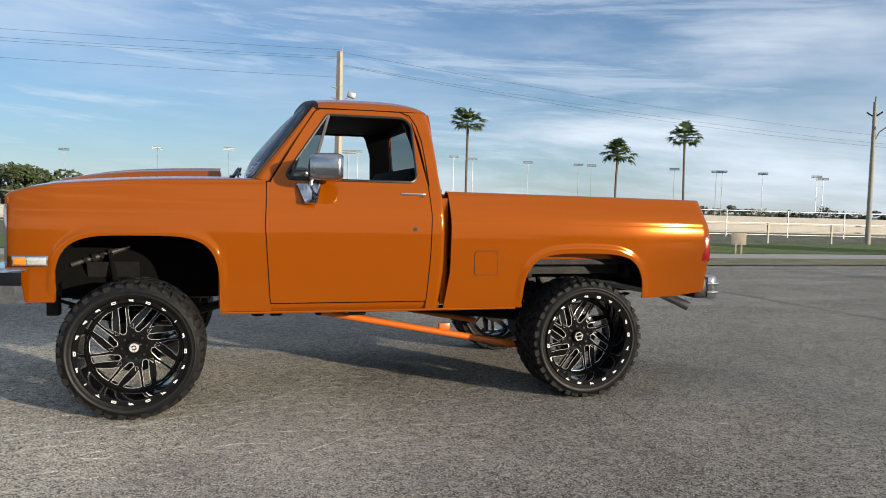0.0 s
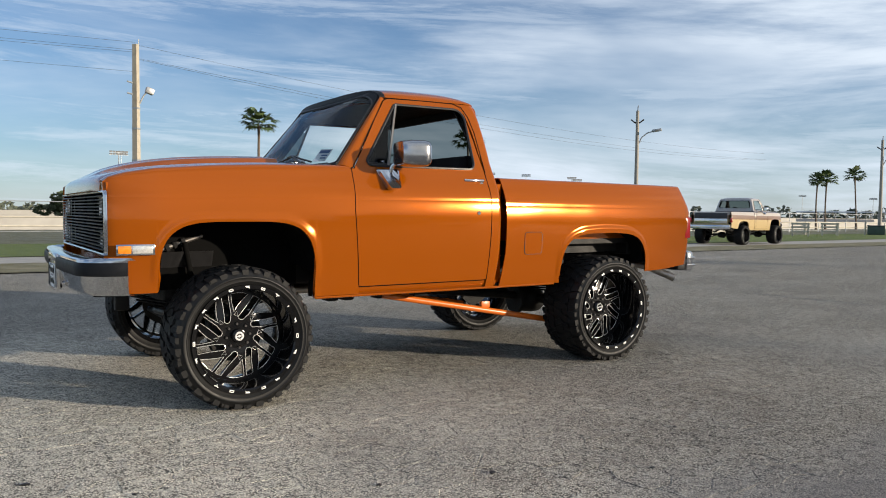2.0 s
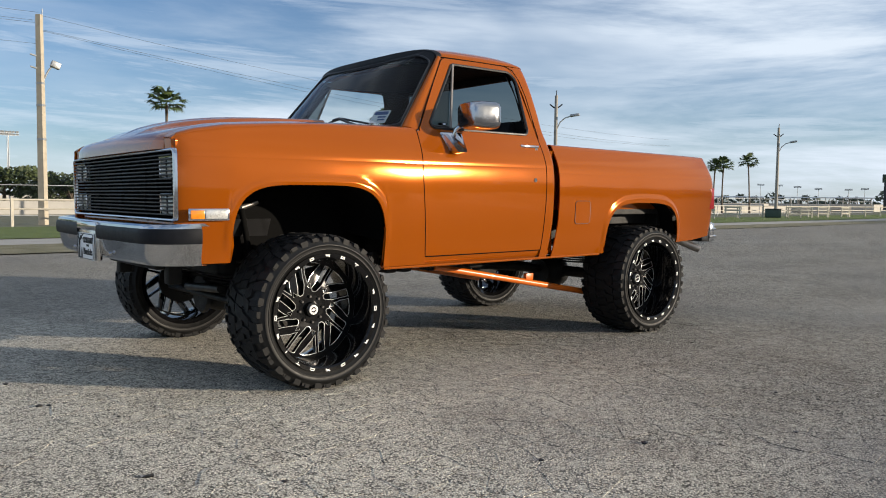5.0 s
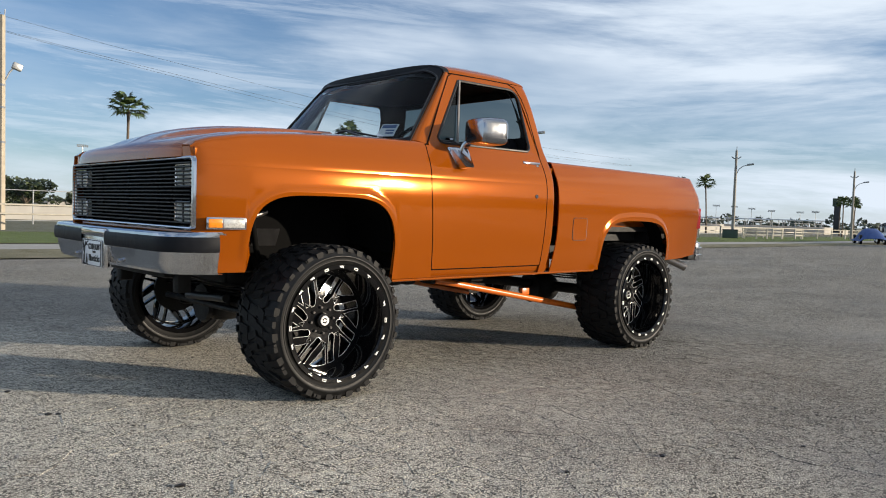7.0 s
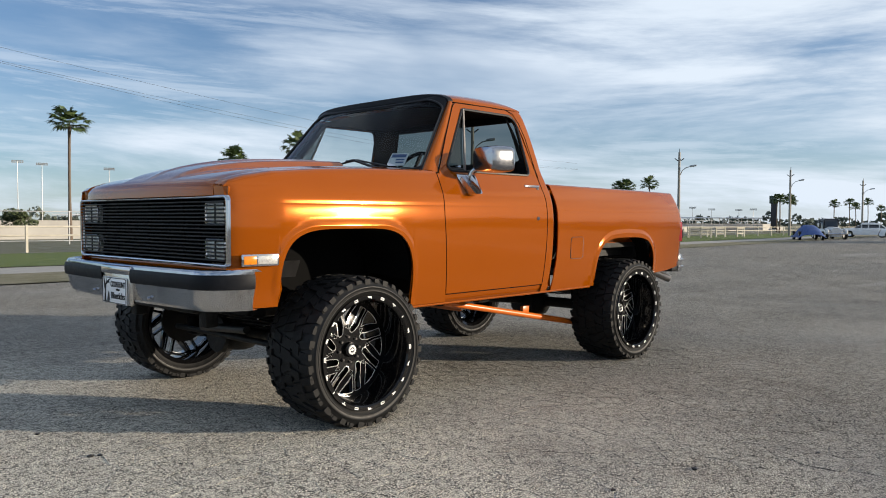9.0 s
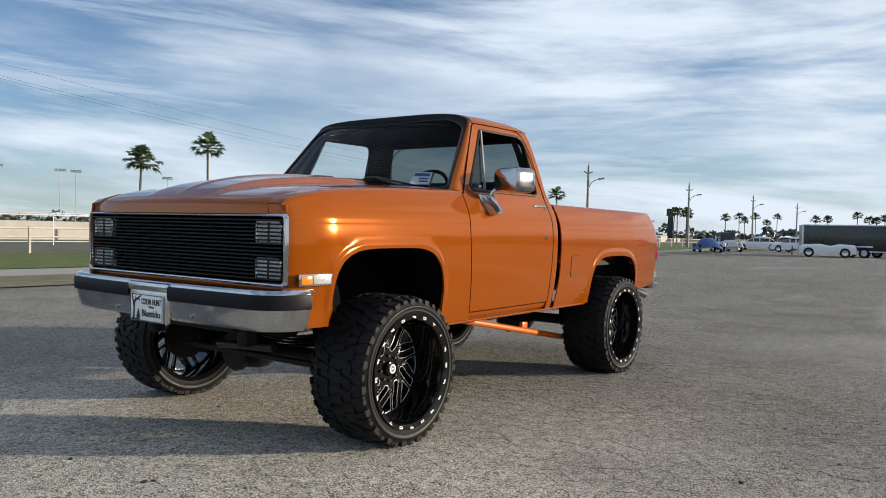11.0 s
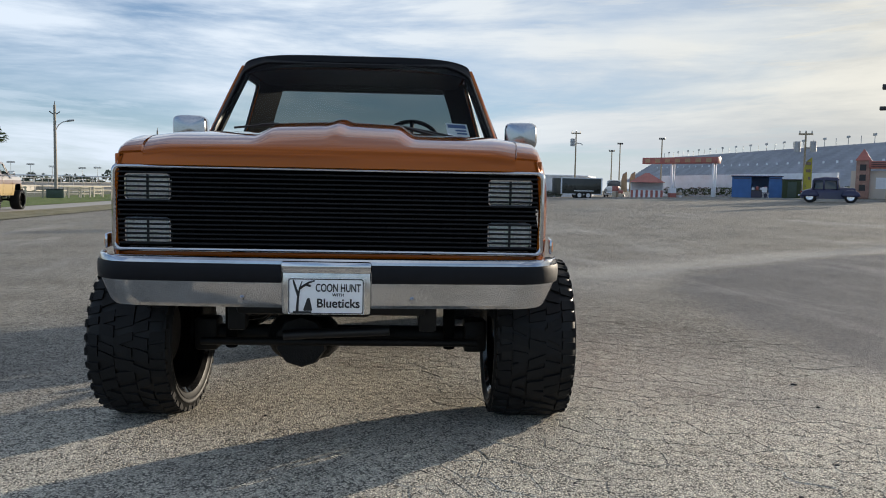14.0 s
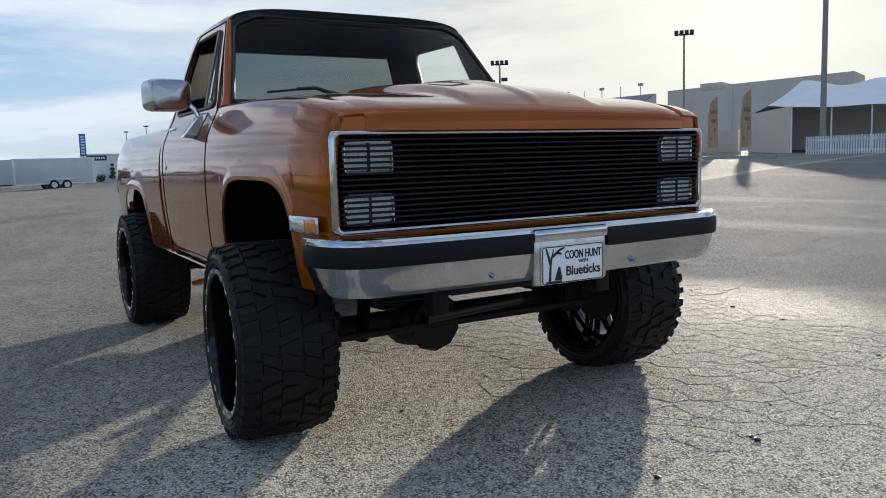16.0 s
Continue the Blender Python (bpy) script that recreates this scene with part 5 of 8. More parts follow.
    rod((0.016, face - 0.0355, 0), (-0.016, face - 0.0355, 0), 0.0035, n=6, bm=disc)
    badge_f = mesh_of("cap_disc", disc, MILLED, 30)
    hexa = tube([(0.030 * math.cos(math.tau * k / 6), face - 0.0215, 0.030 * math.sin(math.tau * k / 6)) for k in range(6)], 0.0045, 5, closed=True)
    rod((0.024, face - 0.0215, 0), (-0.024, face - 0.0215, 0), 0.004, n=5, bm=hexa)
    badge_r = mesh_of("cap_disc", hexa, MILLED, 30)
    drum = mesh_of("brake_disc", revolve([(0.0, face + 0.045), (0.16, face + 0.045), (0.165, face + 0.06), (0.165, face + 0.085), (0.0, face + 0.085)], 40), CHASSIS, 30)
    return dict(tyre=t, tread=tr, rim=rm, lip_marks=mk, spoke=sp, machined_edge=ed, hub=hb, lug_nut=nt, cap_f=cap_f, cap_r=cap_r, badge_f=badge_f, badge_r=badge_r, brake_disc=drum)


def wheel(truck, me, x, side, turn, front, steer=0.0):
    w = new("wheel", me["rim"])
    w.parent = truck
    # outer face towards the truck's outside
    w.matrix_local = Matrix.Translation((x, side * (0.968 if front else 0.908), R_TYRE - 0.004)) @ Matrix.Rotation(radians(steer), 4, "Z") @ (Matrix.Identity(4) if side < 0 else Matrix.Rotation(math.pi, 4, "Z")) @ Matrix.Rotation(radians(turn), 4, "Y")
    tagged(w, "black deep-dish wheel with machined spokes and off-road tyre")
    for k, kind in enumerate((0, 3, 3, 3, 0, 3, 0, 1, 2, 3) * 2):
        o = new("lip_mark", me["lip_marks"][kind])
        o.parent, o.matrix_local = w, Matrix.Rotation(math.tau * k / 20 + 0.1, 4, "Y")
    for name in ("tyre", "tread", "hub", "brake_disc"):
        new(name, me[name]).parent = w
    new("hub_cap", me["cap_f" if front else "cap_r"]).parent = w
    new("cap_badge", me["badge_f" if front else "badge_r"]).parent = w
    for k in range(8):
        for name in ("spoke", "machined_edge", "lug_nut"):
            o = new(name, me[name])
            o.parent, o.matrix_local = w, Matrix.Rotation(math.tau * k / 8, 4, "Y")


def chassis(truck):
    for side in (-1, 1):
        rail = box(-0.62, 3.92, side * 0.43 - 0.035, side * 0.43 + 0.035, 0.66, 0.80, 0.008)
        part("frame_rail", rail, CHASSIS, truck, "black steel frame rail")
        # traction bars in body colour
        bar = part("traction_bar", tube([(1.18, side * 0.60, 0.565), (1.30, side * 0.62, 0.545), (2.72, side * 0.66, 0.295)], 0.024, 12), FRAME_ORANGE, truck, "orange painted tubular traction bar")
        part("bar_bracket", box(2.02, 2.10, side * 0.64 - 0.015, side * 0.64 + 0.015, 0.43, 0.48, 0.004), FRAME_ORANGE, bar)
        part("bar_mount", box(1.14, 1.28, side * 0.54 - 0.06, side * 0.54 + 0.06, 0.54, 0.70, 0.01), CHASSIS, bar)
        for cx, ln in ((0.0, 0.56), (2.985, 0.66)):
            sp = bmesh.new()
            for k in range(4):
                L = ln * (1 - 0.17 * k)
                z0 = 0.54 - 0.018 * k if cx == 0 else 0.56 - 0.018 * k
                prev = None
                for i in range(9):
                    q = -1 + i / 4
                    c = [sp.verts.new((cx + q * L, side * 0.43 + dy, z0 + 0.10 * q * q * (L / ln) ** 2 + dz)) for dy, dz in ((-0.035, 0), (0.035, 0), (0.035, 0.012), (-0.035, 0.012))]
                    if prev:
                        for j in range(4):
                            sp.faces.new((prev[j], prev[(j + 1) % 4], c[(j + 1) % 4], c[j]))
                    prev = c
            part("leaf_spring", sp, CHASSIS, truck, "black leaf spring pack")
        for cx in (0.0, 2.985):
            sh = part("shock_absorber", rod((cx - 0.10, side * 0.56, 0.36), (cx - 0.16, side * 0.55, 0.72), 0.030, n=12), WELL, truck, "black shock absorber")
            rod_bm = rod((cx - 0.16, side * 0.55, 0.72), (cx - 0.20, side * 0.545, 0.96), 0.018, n=10)
            part("shock_rod", rod_bm, WELL, sh)
        part("steering_knuckle", box(-0.07, 0.07, side * 0.70 - 0.06, side * 0.70 + 0.06, 0.33, 0.50, 0.02), CHASSIS, truck)
        part("bumper_arm", box(-0.80, -0.55, side * 0.43 - 0.02, side * 0.43 + 0.02, 0.70, 0.80, 0.006), CHASSIS, truck)
        part("hanger", box(-0.60, -0.52, side * 0.43 - 0.04, side * 0.43 + 0.04, 0.54, 0.68, 0.01), CHASSIS, truck)
    for cx, ay, name in ((0.0, 0.20, "front_axle"), (2.985, 0.0, "rear_axle")):
        ax = part(name, rod((cx, -0.74, 0.416), (cx, 0.74, 0.416), 0.045, n=14), CHASSIS, truck, "black solid axle")
        diff = bmesh.new()
        bmesh.ops.create_uvsphere(diff, u_segments=20, v_segments=12, radius=0.145)
        for v in diff.verts:
            v.co = Vector((cx + v.co.x * 1.0, ay + v.co.y * 1.35, 0.400 + max(-0.115, v.co.z * 1.0)))
        rod((cx - 0.15, ay, 0.395), (cx - 0.125, ay, 0.395), 0.125, 0.135, n=10, bm=diff)
        part("differential", diff, CHASSIS, ax, "bulging differential housing")
    part("front_crossmember", box(-0.30, -0.18, -0.44, 0.44, 0.56, 0.68, 0.02), CHASSIS, truck)
    part("tie_rod", rod((-0.16, -0.70, 0.40), (-0.16, 0.70, 0.40), 0.020, n=10), CHASSIS, truck)
    part("steering_damper", rod((-0.20, -0.25, 0.47), (-0.20, 0.28, 0.44), 0.026, n=12), SATIN, truck)
    part("engine_block", box(-0.35, 0.45, -0.30, 0.30, 0.62, 1.20, 0.05), CHASSIS, truck, "dark engine block")
    part("oil_pan", box(-0.15, 0.35, -0.16, 0.16, 0.52, 0.64, 0.03), CHASSIS, truck)
    part("gearbox", box(0.50, 1.25, -0.18, 0.18, 0.55, 0.76, 0.05), CHASSIS, truck, "gearbox and transfer case")
    part("crossmember", box(1.10, 1.20, -0.44, 0.44, 0.56, 0.64, 0.02), CHASSIS, truck)
    part("drive_shaft", rod((1.25, 0.03, 0.58), (2.86, 0.0, 0.43), 0.036, n=12), CHASSIS, truck)
    part("drive_shaft", rod((0.55, 0.16, 0.54), (0.12, 0.20, 0.42), 0.028, n=12), CHASSIS, truck)
    for side in (-1, 1):
        ex = part("exhaust_pipe", tube([(0.6, side * 0.30, 0.60), (1.8, side * 0.33, 0.60), (2.5, side * 0.36, 0.64), (2.95, side * 0.36, 0.78), (3.40, side * 0.45, 0.74), (3.70, side * 0.76, 0.690), (3.895, side * 0.91, 0.585)], 0.034, 12), STEEL, truck, "bare steel exhaust pipe turned out behind the wheel")
        part("muffler", box(1.35, 1.95, side * 0.31 - 0.10, side * 0.31 + 0.10, 0.53, 0.65, 0.04), STEEL, ex)
        part("fuel_tank", box(1.05, 1.90, side * 0.70 - 0.14, side * 0.70 + 0.14, 0.63, 0.76, 0.03), CHASSIS, truck)
        part("body_mount", rod((0.66, side * 0.60, 0.58), (0.66, side * 0.60, 0.68), 0.05, n=12), CHASSIS, truck)
        part("sill_flange", rod((0.505, side * (side_y(0.62) - 0.002), 0.607), (2.48, side * (side_y(0.62) - 0.002), 0.607), 0.008, n=8), PAINT, truck, "rolled lower edge of the body")
        for x in (0.74, 0.86):
            part("body_mount", box(x - 0.045, x + 0.045, side * 0.66 - 0.06, side * 0.66 + 0.06, 0.545, 0.64, 0.02), CHASSIS, truck)
        part("step_bracket", box(1.34, 1.46, side * 0.74 - 0.05, side * 0.74 + 0.05, 0.55, 0.64, 0.015), CHASSIS, truck)
        link = part("steering_link", rod((-0.44, side * 0.50, 0.88), (-0.08, side * 0.50, 1.00), 0.016, n=10), STEEL, truck, "bare steel steering shaft in the wheel well")
        for k in range(4):
            x = -0.36 + 0.05 * k
            part("joint_fitting", rod((x, side * 0.50, 0.906 + 0.0167 * k), (x + 0.022, side * 0.50, 0.914 + 0.0167 * k), 0.026 + 0.006 * (k % 2), n=8), SATIN, link)
        part("inner_brace", grid(1, 1, lambda u, v: (lerp(-0.34, -0.02, u), side * (0.505 + 0.05 * v), lerp(0.80, 0.90, v))), SATIN, truck, "dark inner fender brace", thick=0.006)
        part("bump_stop", rod((0.0, side * 0.43, 0.60), (0.0, side * 0.43, 0.67), 0.04, 0.03, n=10), SATIN, truck)
    part("brake_hose", tube([(-0.22, -0.12, 0.62), (-0.40, 0.02, 0.585), (-0.30, 0.25, 0.60)], 0.008, 6), SATIN, truck)
    part("skid_plate", box(-0.66, -0.56, -0.42, 0.42, 0.62, 0.70, 0.02), CHASSIS, truck)
    part("bed_rib", box(2.05, 3.90, -0.70, 0.70, 0.82, 0.90), CHASSIS, truck)
    for x in (2.62, 3.44):
        part("bed_crossmember", box(x - 0.04, x + 0.04, -0.82, 0.82, 0.80, 0.90, 0.01), CHASSIS, truck)


truck = thing("pickup_truck", "lifted copper orange square-bodied pickup truck on black wheels, parked on asphalt", "pickup truck")
for s in (-1, 1):
    fender(truck, s)
    door(truck, s)
cab(truck)
hood(truck)
grille(truck)
front_bumper(truck)
bed(truck)
wm = wheel_meshes()
wheel(truck, wm, 0.0, -1, -6, True)
wheel(truck, wm, 0.0, 1, 32, True, -3.5)
wheel(truck, wm, 2.985, -1, -12, False)
wheel(truck, wm, 2.985, 1, 3, False)
chassis(truck)
# the lifted body sits slightly higher at the tail than at the nose; wheels and axles stay level
rake = Matrix.Translation((-0.4, 0, 0.9)) @ Matrix.Rotation(-0.0075, 4, "Y") @ Matrix.Translation((0.4, 0, -0.9))
for o in truck.children:
    if o.name.split(".")[0] not in ("wheel", "front_axle", "rear_axle", "tie_rod", "steering_damper", "steering_knuckle", "traction_bar", "leaf_spring", "drive_shaft"):
        o.matrix_local = rake @ o.matrix_local

# ---- surroundings: materials ----
CONC_POLE = mat("pole_concrete", (0.30, 0.28, 0.25), 0.8, vary=0.15, scale=6, bump=0.2)
POLE_TAN = mat("tan_concrete_pole", (0.40, 0.355, 0.28), 0.85, vary=0.18, scale=5, bump=0.3, dirt=(0.24, 0.20, 0.15), dirt_scale=2.5)
WOOD_POLE = mat("weathered_pole_wood", (0.36, 0.30, 0.21), 0.85, vary=0.25, scale=9, bump=0.5, dirt=(0.16, 0.12, 0.08), dirt_scale=3)
GALV = mat("galvanised_steel", (0.38, 0.39, 0.40), 0.45, metal=0.6, vary=0.15, scale=10)
LAMP_GREY = mat("lamp_housing_grey", (0.16, 0.165, 0.17), 0.8, vary=0.1)
DARK_METAL = mat("dark_metal", (0.04, 0.04, 0.045), 0.5, metal=0.3, vary=0.2)
WIRE = mat("cable_black", (0.03, 0.03, 0.03), 0.6, vary=0.1)
PALM_TRUNK = mat("palm_trunk_bark", (0.13, 0.10, 0.075), 0.9, vary=0.3, scale=12, bump=0.8, bump_scale=20)
PALM_LEAF = mat("palm_leaf", (0.055, 0.085, 0.022), 0.5, vary=0.3, scale=3, island=0.35)
PALM_DRY = mat("dry_palm_leaf", (0.16, 0.12, 0.06), 0.8, vary=0.3, island=0.3)
TREE_LEAF = mat("tree_leaf", (0.045, 0.062, 0.020), 0.6, vary=0.3, island=0.4)
# leaf green lightened and greyed: distance haze put into the colour
HAZY_LEAF = mat("hazy_woods_leaf", (0.085, 0.10, 0.072), 0.8, vary=0.2, island=0.3)
TREE_BARK = mat("tree_bark", (0.09, 0.07, 0.05), 0.9, vary=0.3, bump=0.5)
WHITE_WALL = mat("white_wall_paint", (0.80, 0.83, 0.87), 0.7, vary=0.06, scale=1.5, dirt=(0.45, 0.44, 0.42), dirt_scale=0.8, dirt_amount=0.4)
PALE_FENCE = mat("pale_fence_paint", (0.46, 0.43, 0.36), 0.75, vary=0.15, scale=4, each=0.12)
BARRIER = mat("barrier_concrete", (0.40, 0.385, 0.355), 0.8, vary=0.12, scale=0.6, dirt=(0.3, 0.29, 0.27), dirt_scale=0.4)
TRACK = mat("track_asphalt", (0.17, 0.165, 0.16), 0.8, vary=0.15, scale=0.3)
TRAILER_DARK = mat("dark_trailer_skin", (0.022, 0.026, 0.022), 0.3, coat=0.3, vary=0.2, scale=1.2)
TRAILER_WHITE = mat("pale_trailer_skin", (0.56, 0.59, 0.60), 0.4, coat=0.2, vary=0.08, scale=1.0)
# red paint with the fairground's distance haze mixed into its base colour
HAZY_RED = mat("hazy_red_paint", (0.40, 0.135, 0.11), 0.45, vary=0.15, scale=2)
BLUE_PAINT = mat("blue_paint", (0.04, 0.14, 0.38), 0.4, vary=0.15, scale=2)
COVER_BLUE = mat("blue_cover_cloth", (0.035, 0.08, 0.24), 0.7, vary=0.12, scale=3, bump=0.3, bump_scale=10)
NAVY = mat("navy_car_paint", (0.009, 0.011, 0.06), 0.3, coat=0.4, vary=0.1)
MAROON = mat("maroon_car_paint", (0.085, 0.012, 0.018), 0.3, coat=0.8, vary=0.1)
WHITE_CAR = mat("white_car_paint", (0.70, 0.70, 0.69), 0.3, coat=0.8, vary=0.04)
CAR_GLASS = mat("dark_car_glass", (0.02, 0.025, 0.03), 0.06, coat=0.5, vary=0.1)
CANVAS = mat("white_canvas", (0.78, 0.79, 0.82), 0.75, vary=0.06, scale=1.0, bump=0.2, bump_scale=2)
BROWN_DOOR = mat("brown_door_paint", (0.20, 0.15, 0.11), 0.6, vary=0.15)
HEDGE = mat("hedge_leaf", (0.030, 0.048, 0.018), 0.7, vary=0.4, scale=6, bump=1.0, bump_scale=12)
SEATS = mat("grandstand_seats", (0.40, 0.41, 0.45), 0.8, vary=0.25, scale=0.12, dirt=(0.30, 0.31, 0.35), dirt_scale=0.05, dirt_amount=0.7)
TAN_WALL = mat("tan_block_wall", (0.60, 0.53, 0.46), 0.85, vary=0.1, scale=0.15, dirt=(0.50, 0.44, 0.39), dirt_scale=0.06)
YELLOW = mat("yellow_cloth", (0.42, 0.37, 0.05), 0.7, vary=0.1)
ORANGE_CLOTH = mat("faded_orange_cloth", (0.42, 0.29, 0.17), 0.7, vary=0.15)
# tower brick: its red is dulled to carry the haze of distance
HAZY_BRICK = mat("hazy_brick_red", (0.34, 0.20, 0.16), 0.85, vary=0.2, scale=3, dirt=(0.46, 0.36, 0.30), dirt_scale=1.5)
TAN_BOX = mat("tan_cabinet_paint", (0.52, 0.43, 0.28), 0.6, vary=0.12, scale=3)
GREEN_BOX = mat("green_cabinet_paint", (0.045, 0.075, 0.06), 0.6, vary=0.15, scale=3)
BOARD = mat("plywood_board", (0.52, 0.44, 0.33), 0.8, vary=0.15, scale=5)
TWO_TONE = mat("two_tone_truck_paint", (0.42, 0.30, 0.13), 0.35, coat=0.8, vary=0.05)


def two_tone(m):
    """Tan below, brown along the middle and silver grey above, as bands of paint."""
    n, l = m.node_tree.nodes, m.node_tree.links
    tc, se, ra = n.new("ShaderNodeTexCoord"), n.new("ShaderNodeSeparateXYZ"), n.new("ShaderNodeValToRGB")
    l.new(tc.outputs["Object"], se.inputs[0])
    mr = n.new("ShaderNodeMapRange")
    mr.inputs[1].default_value, mr.inputs[2].default_value = 0.6, 2.0
    l.new(se.outputs[2], mr.inputs[0])
    l.new(mr.outputs[0], ra.inputs[0])
    ra.color_ramp.interpolation = "CONSTANT"
    e = ra.color_ramp.elements
    e[0].position, e[0].color = 0.0, (0.44, 0.33, 0.16, 1)
    e[1].position, e[1].color = 0.33, (0.17, 0.10, 0.06, 1)
    for pos, col in ((0.46, (0.40, 0.36, 0.32, 1)), (0.56, (0.10, 0.09, 0.09, 1)), (0.60, (0.36, 0.34, 0.33, 1))):
        k = e.new(pos)
        k.color = col
    l.new(ra.outputs[0], n["Principled BSDF"].inputs["Base Color"])


two_tone(TWO_TONE)


def heading(a, b):
    return math.degrees(math.atan2(b[1] - a[1], b[0] - a[0]))


def on_ground(x, y, turn=0.0, dz=0.0):
    return pose(x, y, ground_z(x, y) + dz, 0, 0, turn)


# ---- a second pickup on the lane ----
def second_truck():
    t2 = copy_thing(truck, on_ground(27.2 + 2.985 * math.cos(radians(10)), 16.75 + 2.985 * math.sin(radians(10)), 10 - 180, 0.03))
    swap = {PAINT: TWO_TONE, FRAME_ORANGE: CHASSIS}
    done = {}
    for o in list(t2.children_recursive):
        if o.name.split(".")[0] in ("novelty_plate", "lettering", "tree_drawing", "drawing_shape", "plate_border", "window_sticker", "printed_bar", "hood_scoop", "scoop_opening"):
            bpy.data.objects.remove(o)
            continue
        if any(m in swap for m in o.data.materials):
            if o.data not in done:
                done[o.data] = o.data.copy()
                for i, m in enumerate(done[o.data].materials):
                    done[o.data].materials[i] = swap.get(m, m)
            o.data = done[o.data]
    t2.name = "pickup_truck"
    tagged(t2, "older two-tone tan and brown pickup truck on the lane", "pickup truck")
    band = part("tailgate_panel", box(3.990, 4.002, -0.76, 0.76, 1.13, 1.36, 0.004), DARK_METAL, t2, "dark upper tailgate panel")
    part("tailgate_trim", box(3.990, 4.006, -0.76, 0.76, 0.93, 1.12, 0.004), BRUSHED, band)


second_truck()


# ---- poles, wires ----
def wooden_pole():
    p = thing("utility_pole", "square tan concrete utility pole with flood lamp and wires", "utility pole", m=on_ground(5.55, 31.0))
    part("pole", rod((0, 0, -0.4), (0, 0, 8.6), 0.20, 0.145, n=4), POLE_TAN, p)
    part("top_pin", rod((0.1, 0, 8.4), (0.13, 0, 8.85), 0.02, n=6), GALV, p)
    arm = part("lamp_arm", tube([(0.1, 0, 5.9), (0.3, -0.05, 6.35), (0.42, -0.08, 6.52)], 0.035, 8), GALV, p)
    lamp = box(-0.18, 0.20, -0.12, 0.12, -0.12, 0.16, 0.05, m=Matrix.Translation((0.55, -0.1, 6.58)) @ Matrix.Rotation(radians(20), 4, "Y"))
    part("flood_lamp", lamp, GALV, p, "grey flood lamp head")
    for z in (6.9, 6.4):
        part("insulator", rod((-0.12, 0, z), (-0.38, -0.05, z + 0.05), 0.035, n=8), GALV, p)
    for z in (3.5, 4.9, 5.8):
        part("band", rod((0, 0, z - 0.04), (0, 0, z + 0.04), 0.215 - 0.0064 * z, n=4), GALV, p)


wooden_pole()
wires = thing("power_cables", "thin sagging black overhead power cables", "cable", kind="stuff")
for z0, dx, dy, drop, ends in ((7.9, 0.0, 0.1, 0.9, -60), (7.55, 0.1, 0, 1.0, -60), (7.45, -0.1, 0, 1.1, -60), (6.6, 0, 0, 0.7, -60), (7.8, 0, 0.1, 1.6, 60), (7.2, 0, 0, 1.5, 60), (7.15, 0.1, 0, 1.9, 60)):
    q = [(5.55 + dx + ends * k / 14, 31.0 + dy + (0.02 if ends < 0 else 0.18) * abs(ends) * k / 14, z0 + 0.65 + (0.010 if ends < 0 else -0.020) * abs(ends) * k / 14 * 1.0 - drop * 4 * (k / 14) * (1 - k / 14) * 0.5) for k in range(15)]
    part("cable", tube(q, 0.006, 5), WIRE, wires)


def street_lamp_meshes(h):
    return (mesh_of("pole", rod((0, 0, -1.5), (0, 0, h), 0.15, 0.09, n=12), CONC_POLE),
            mesh_of("lamp_arm", tube([(0.08, 0, h - 1.9), (0.25, 0, h - 1.52), (0.55, 0, h - 1.28), (0.92, 0, h - 1.18)], 0.035, 8), GALV),
            mesh_of("lamp_head", box(0.82, 1.38, -0.12, 0.12, h - 1.25, h - 1.10, 0.05, m=Matrix.Translation((0.82, 0, h - 1.2)) @ Matrix.Rotation(radians(-8), 4, "Y") @ Matrix.Translation((-0.82, 0, 1.2 - h))), GALV),
            mesh_of("cross_bracket", join(tube([(0, 0, h - 0.75), (0.22, 0, h - 0.62), (0.36, 0, h - 0.5)], 0.04, 6), tube([(0, 0, h - 0.75), (-0.22, 0, h - 0.62), (-0.36, 0, h - 0.5)], 0.04, 6)), DARK_METAL),
            mesh_of("pin", rod((0, 0, h), (0.02, 0, h + 0.3), 0.025, n=6), DARK_METAL))


lamp_parts = street_lamp_meshes(7.2)
for x, y, top, turn in ((34.0, 28.4, 7.5, -52), (60.6, 27.9, 7.25, -62), (87.1, 28.0, 7.1, -68), (113.6, 27.9, 7.0, -72), (140.2, 27.8, 6.9, -74)):
    p = thing("street_lamp", "grey concrete street lamp pole with a single curved arm", "street lamp", "street lamps along the lane", on_ground(x, y, turn))
    k = (top - ground_z(x, y)) / 7.2
    p.scale = (1.05, 1.05, k)
    for me, nm in zip(lamp_parts, ("pole", "lamp_arm", "lamp_head", "cross_bracket", "pin")):
        new(nm, me).parent = p


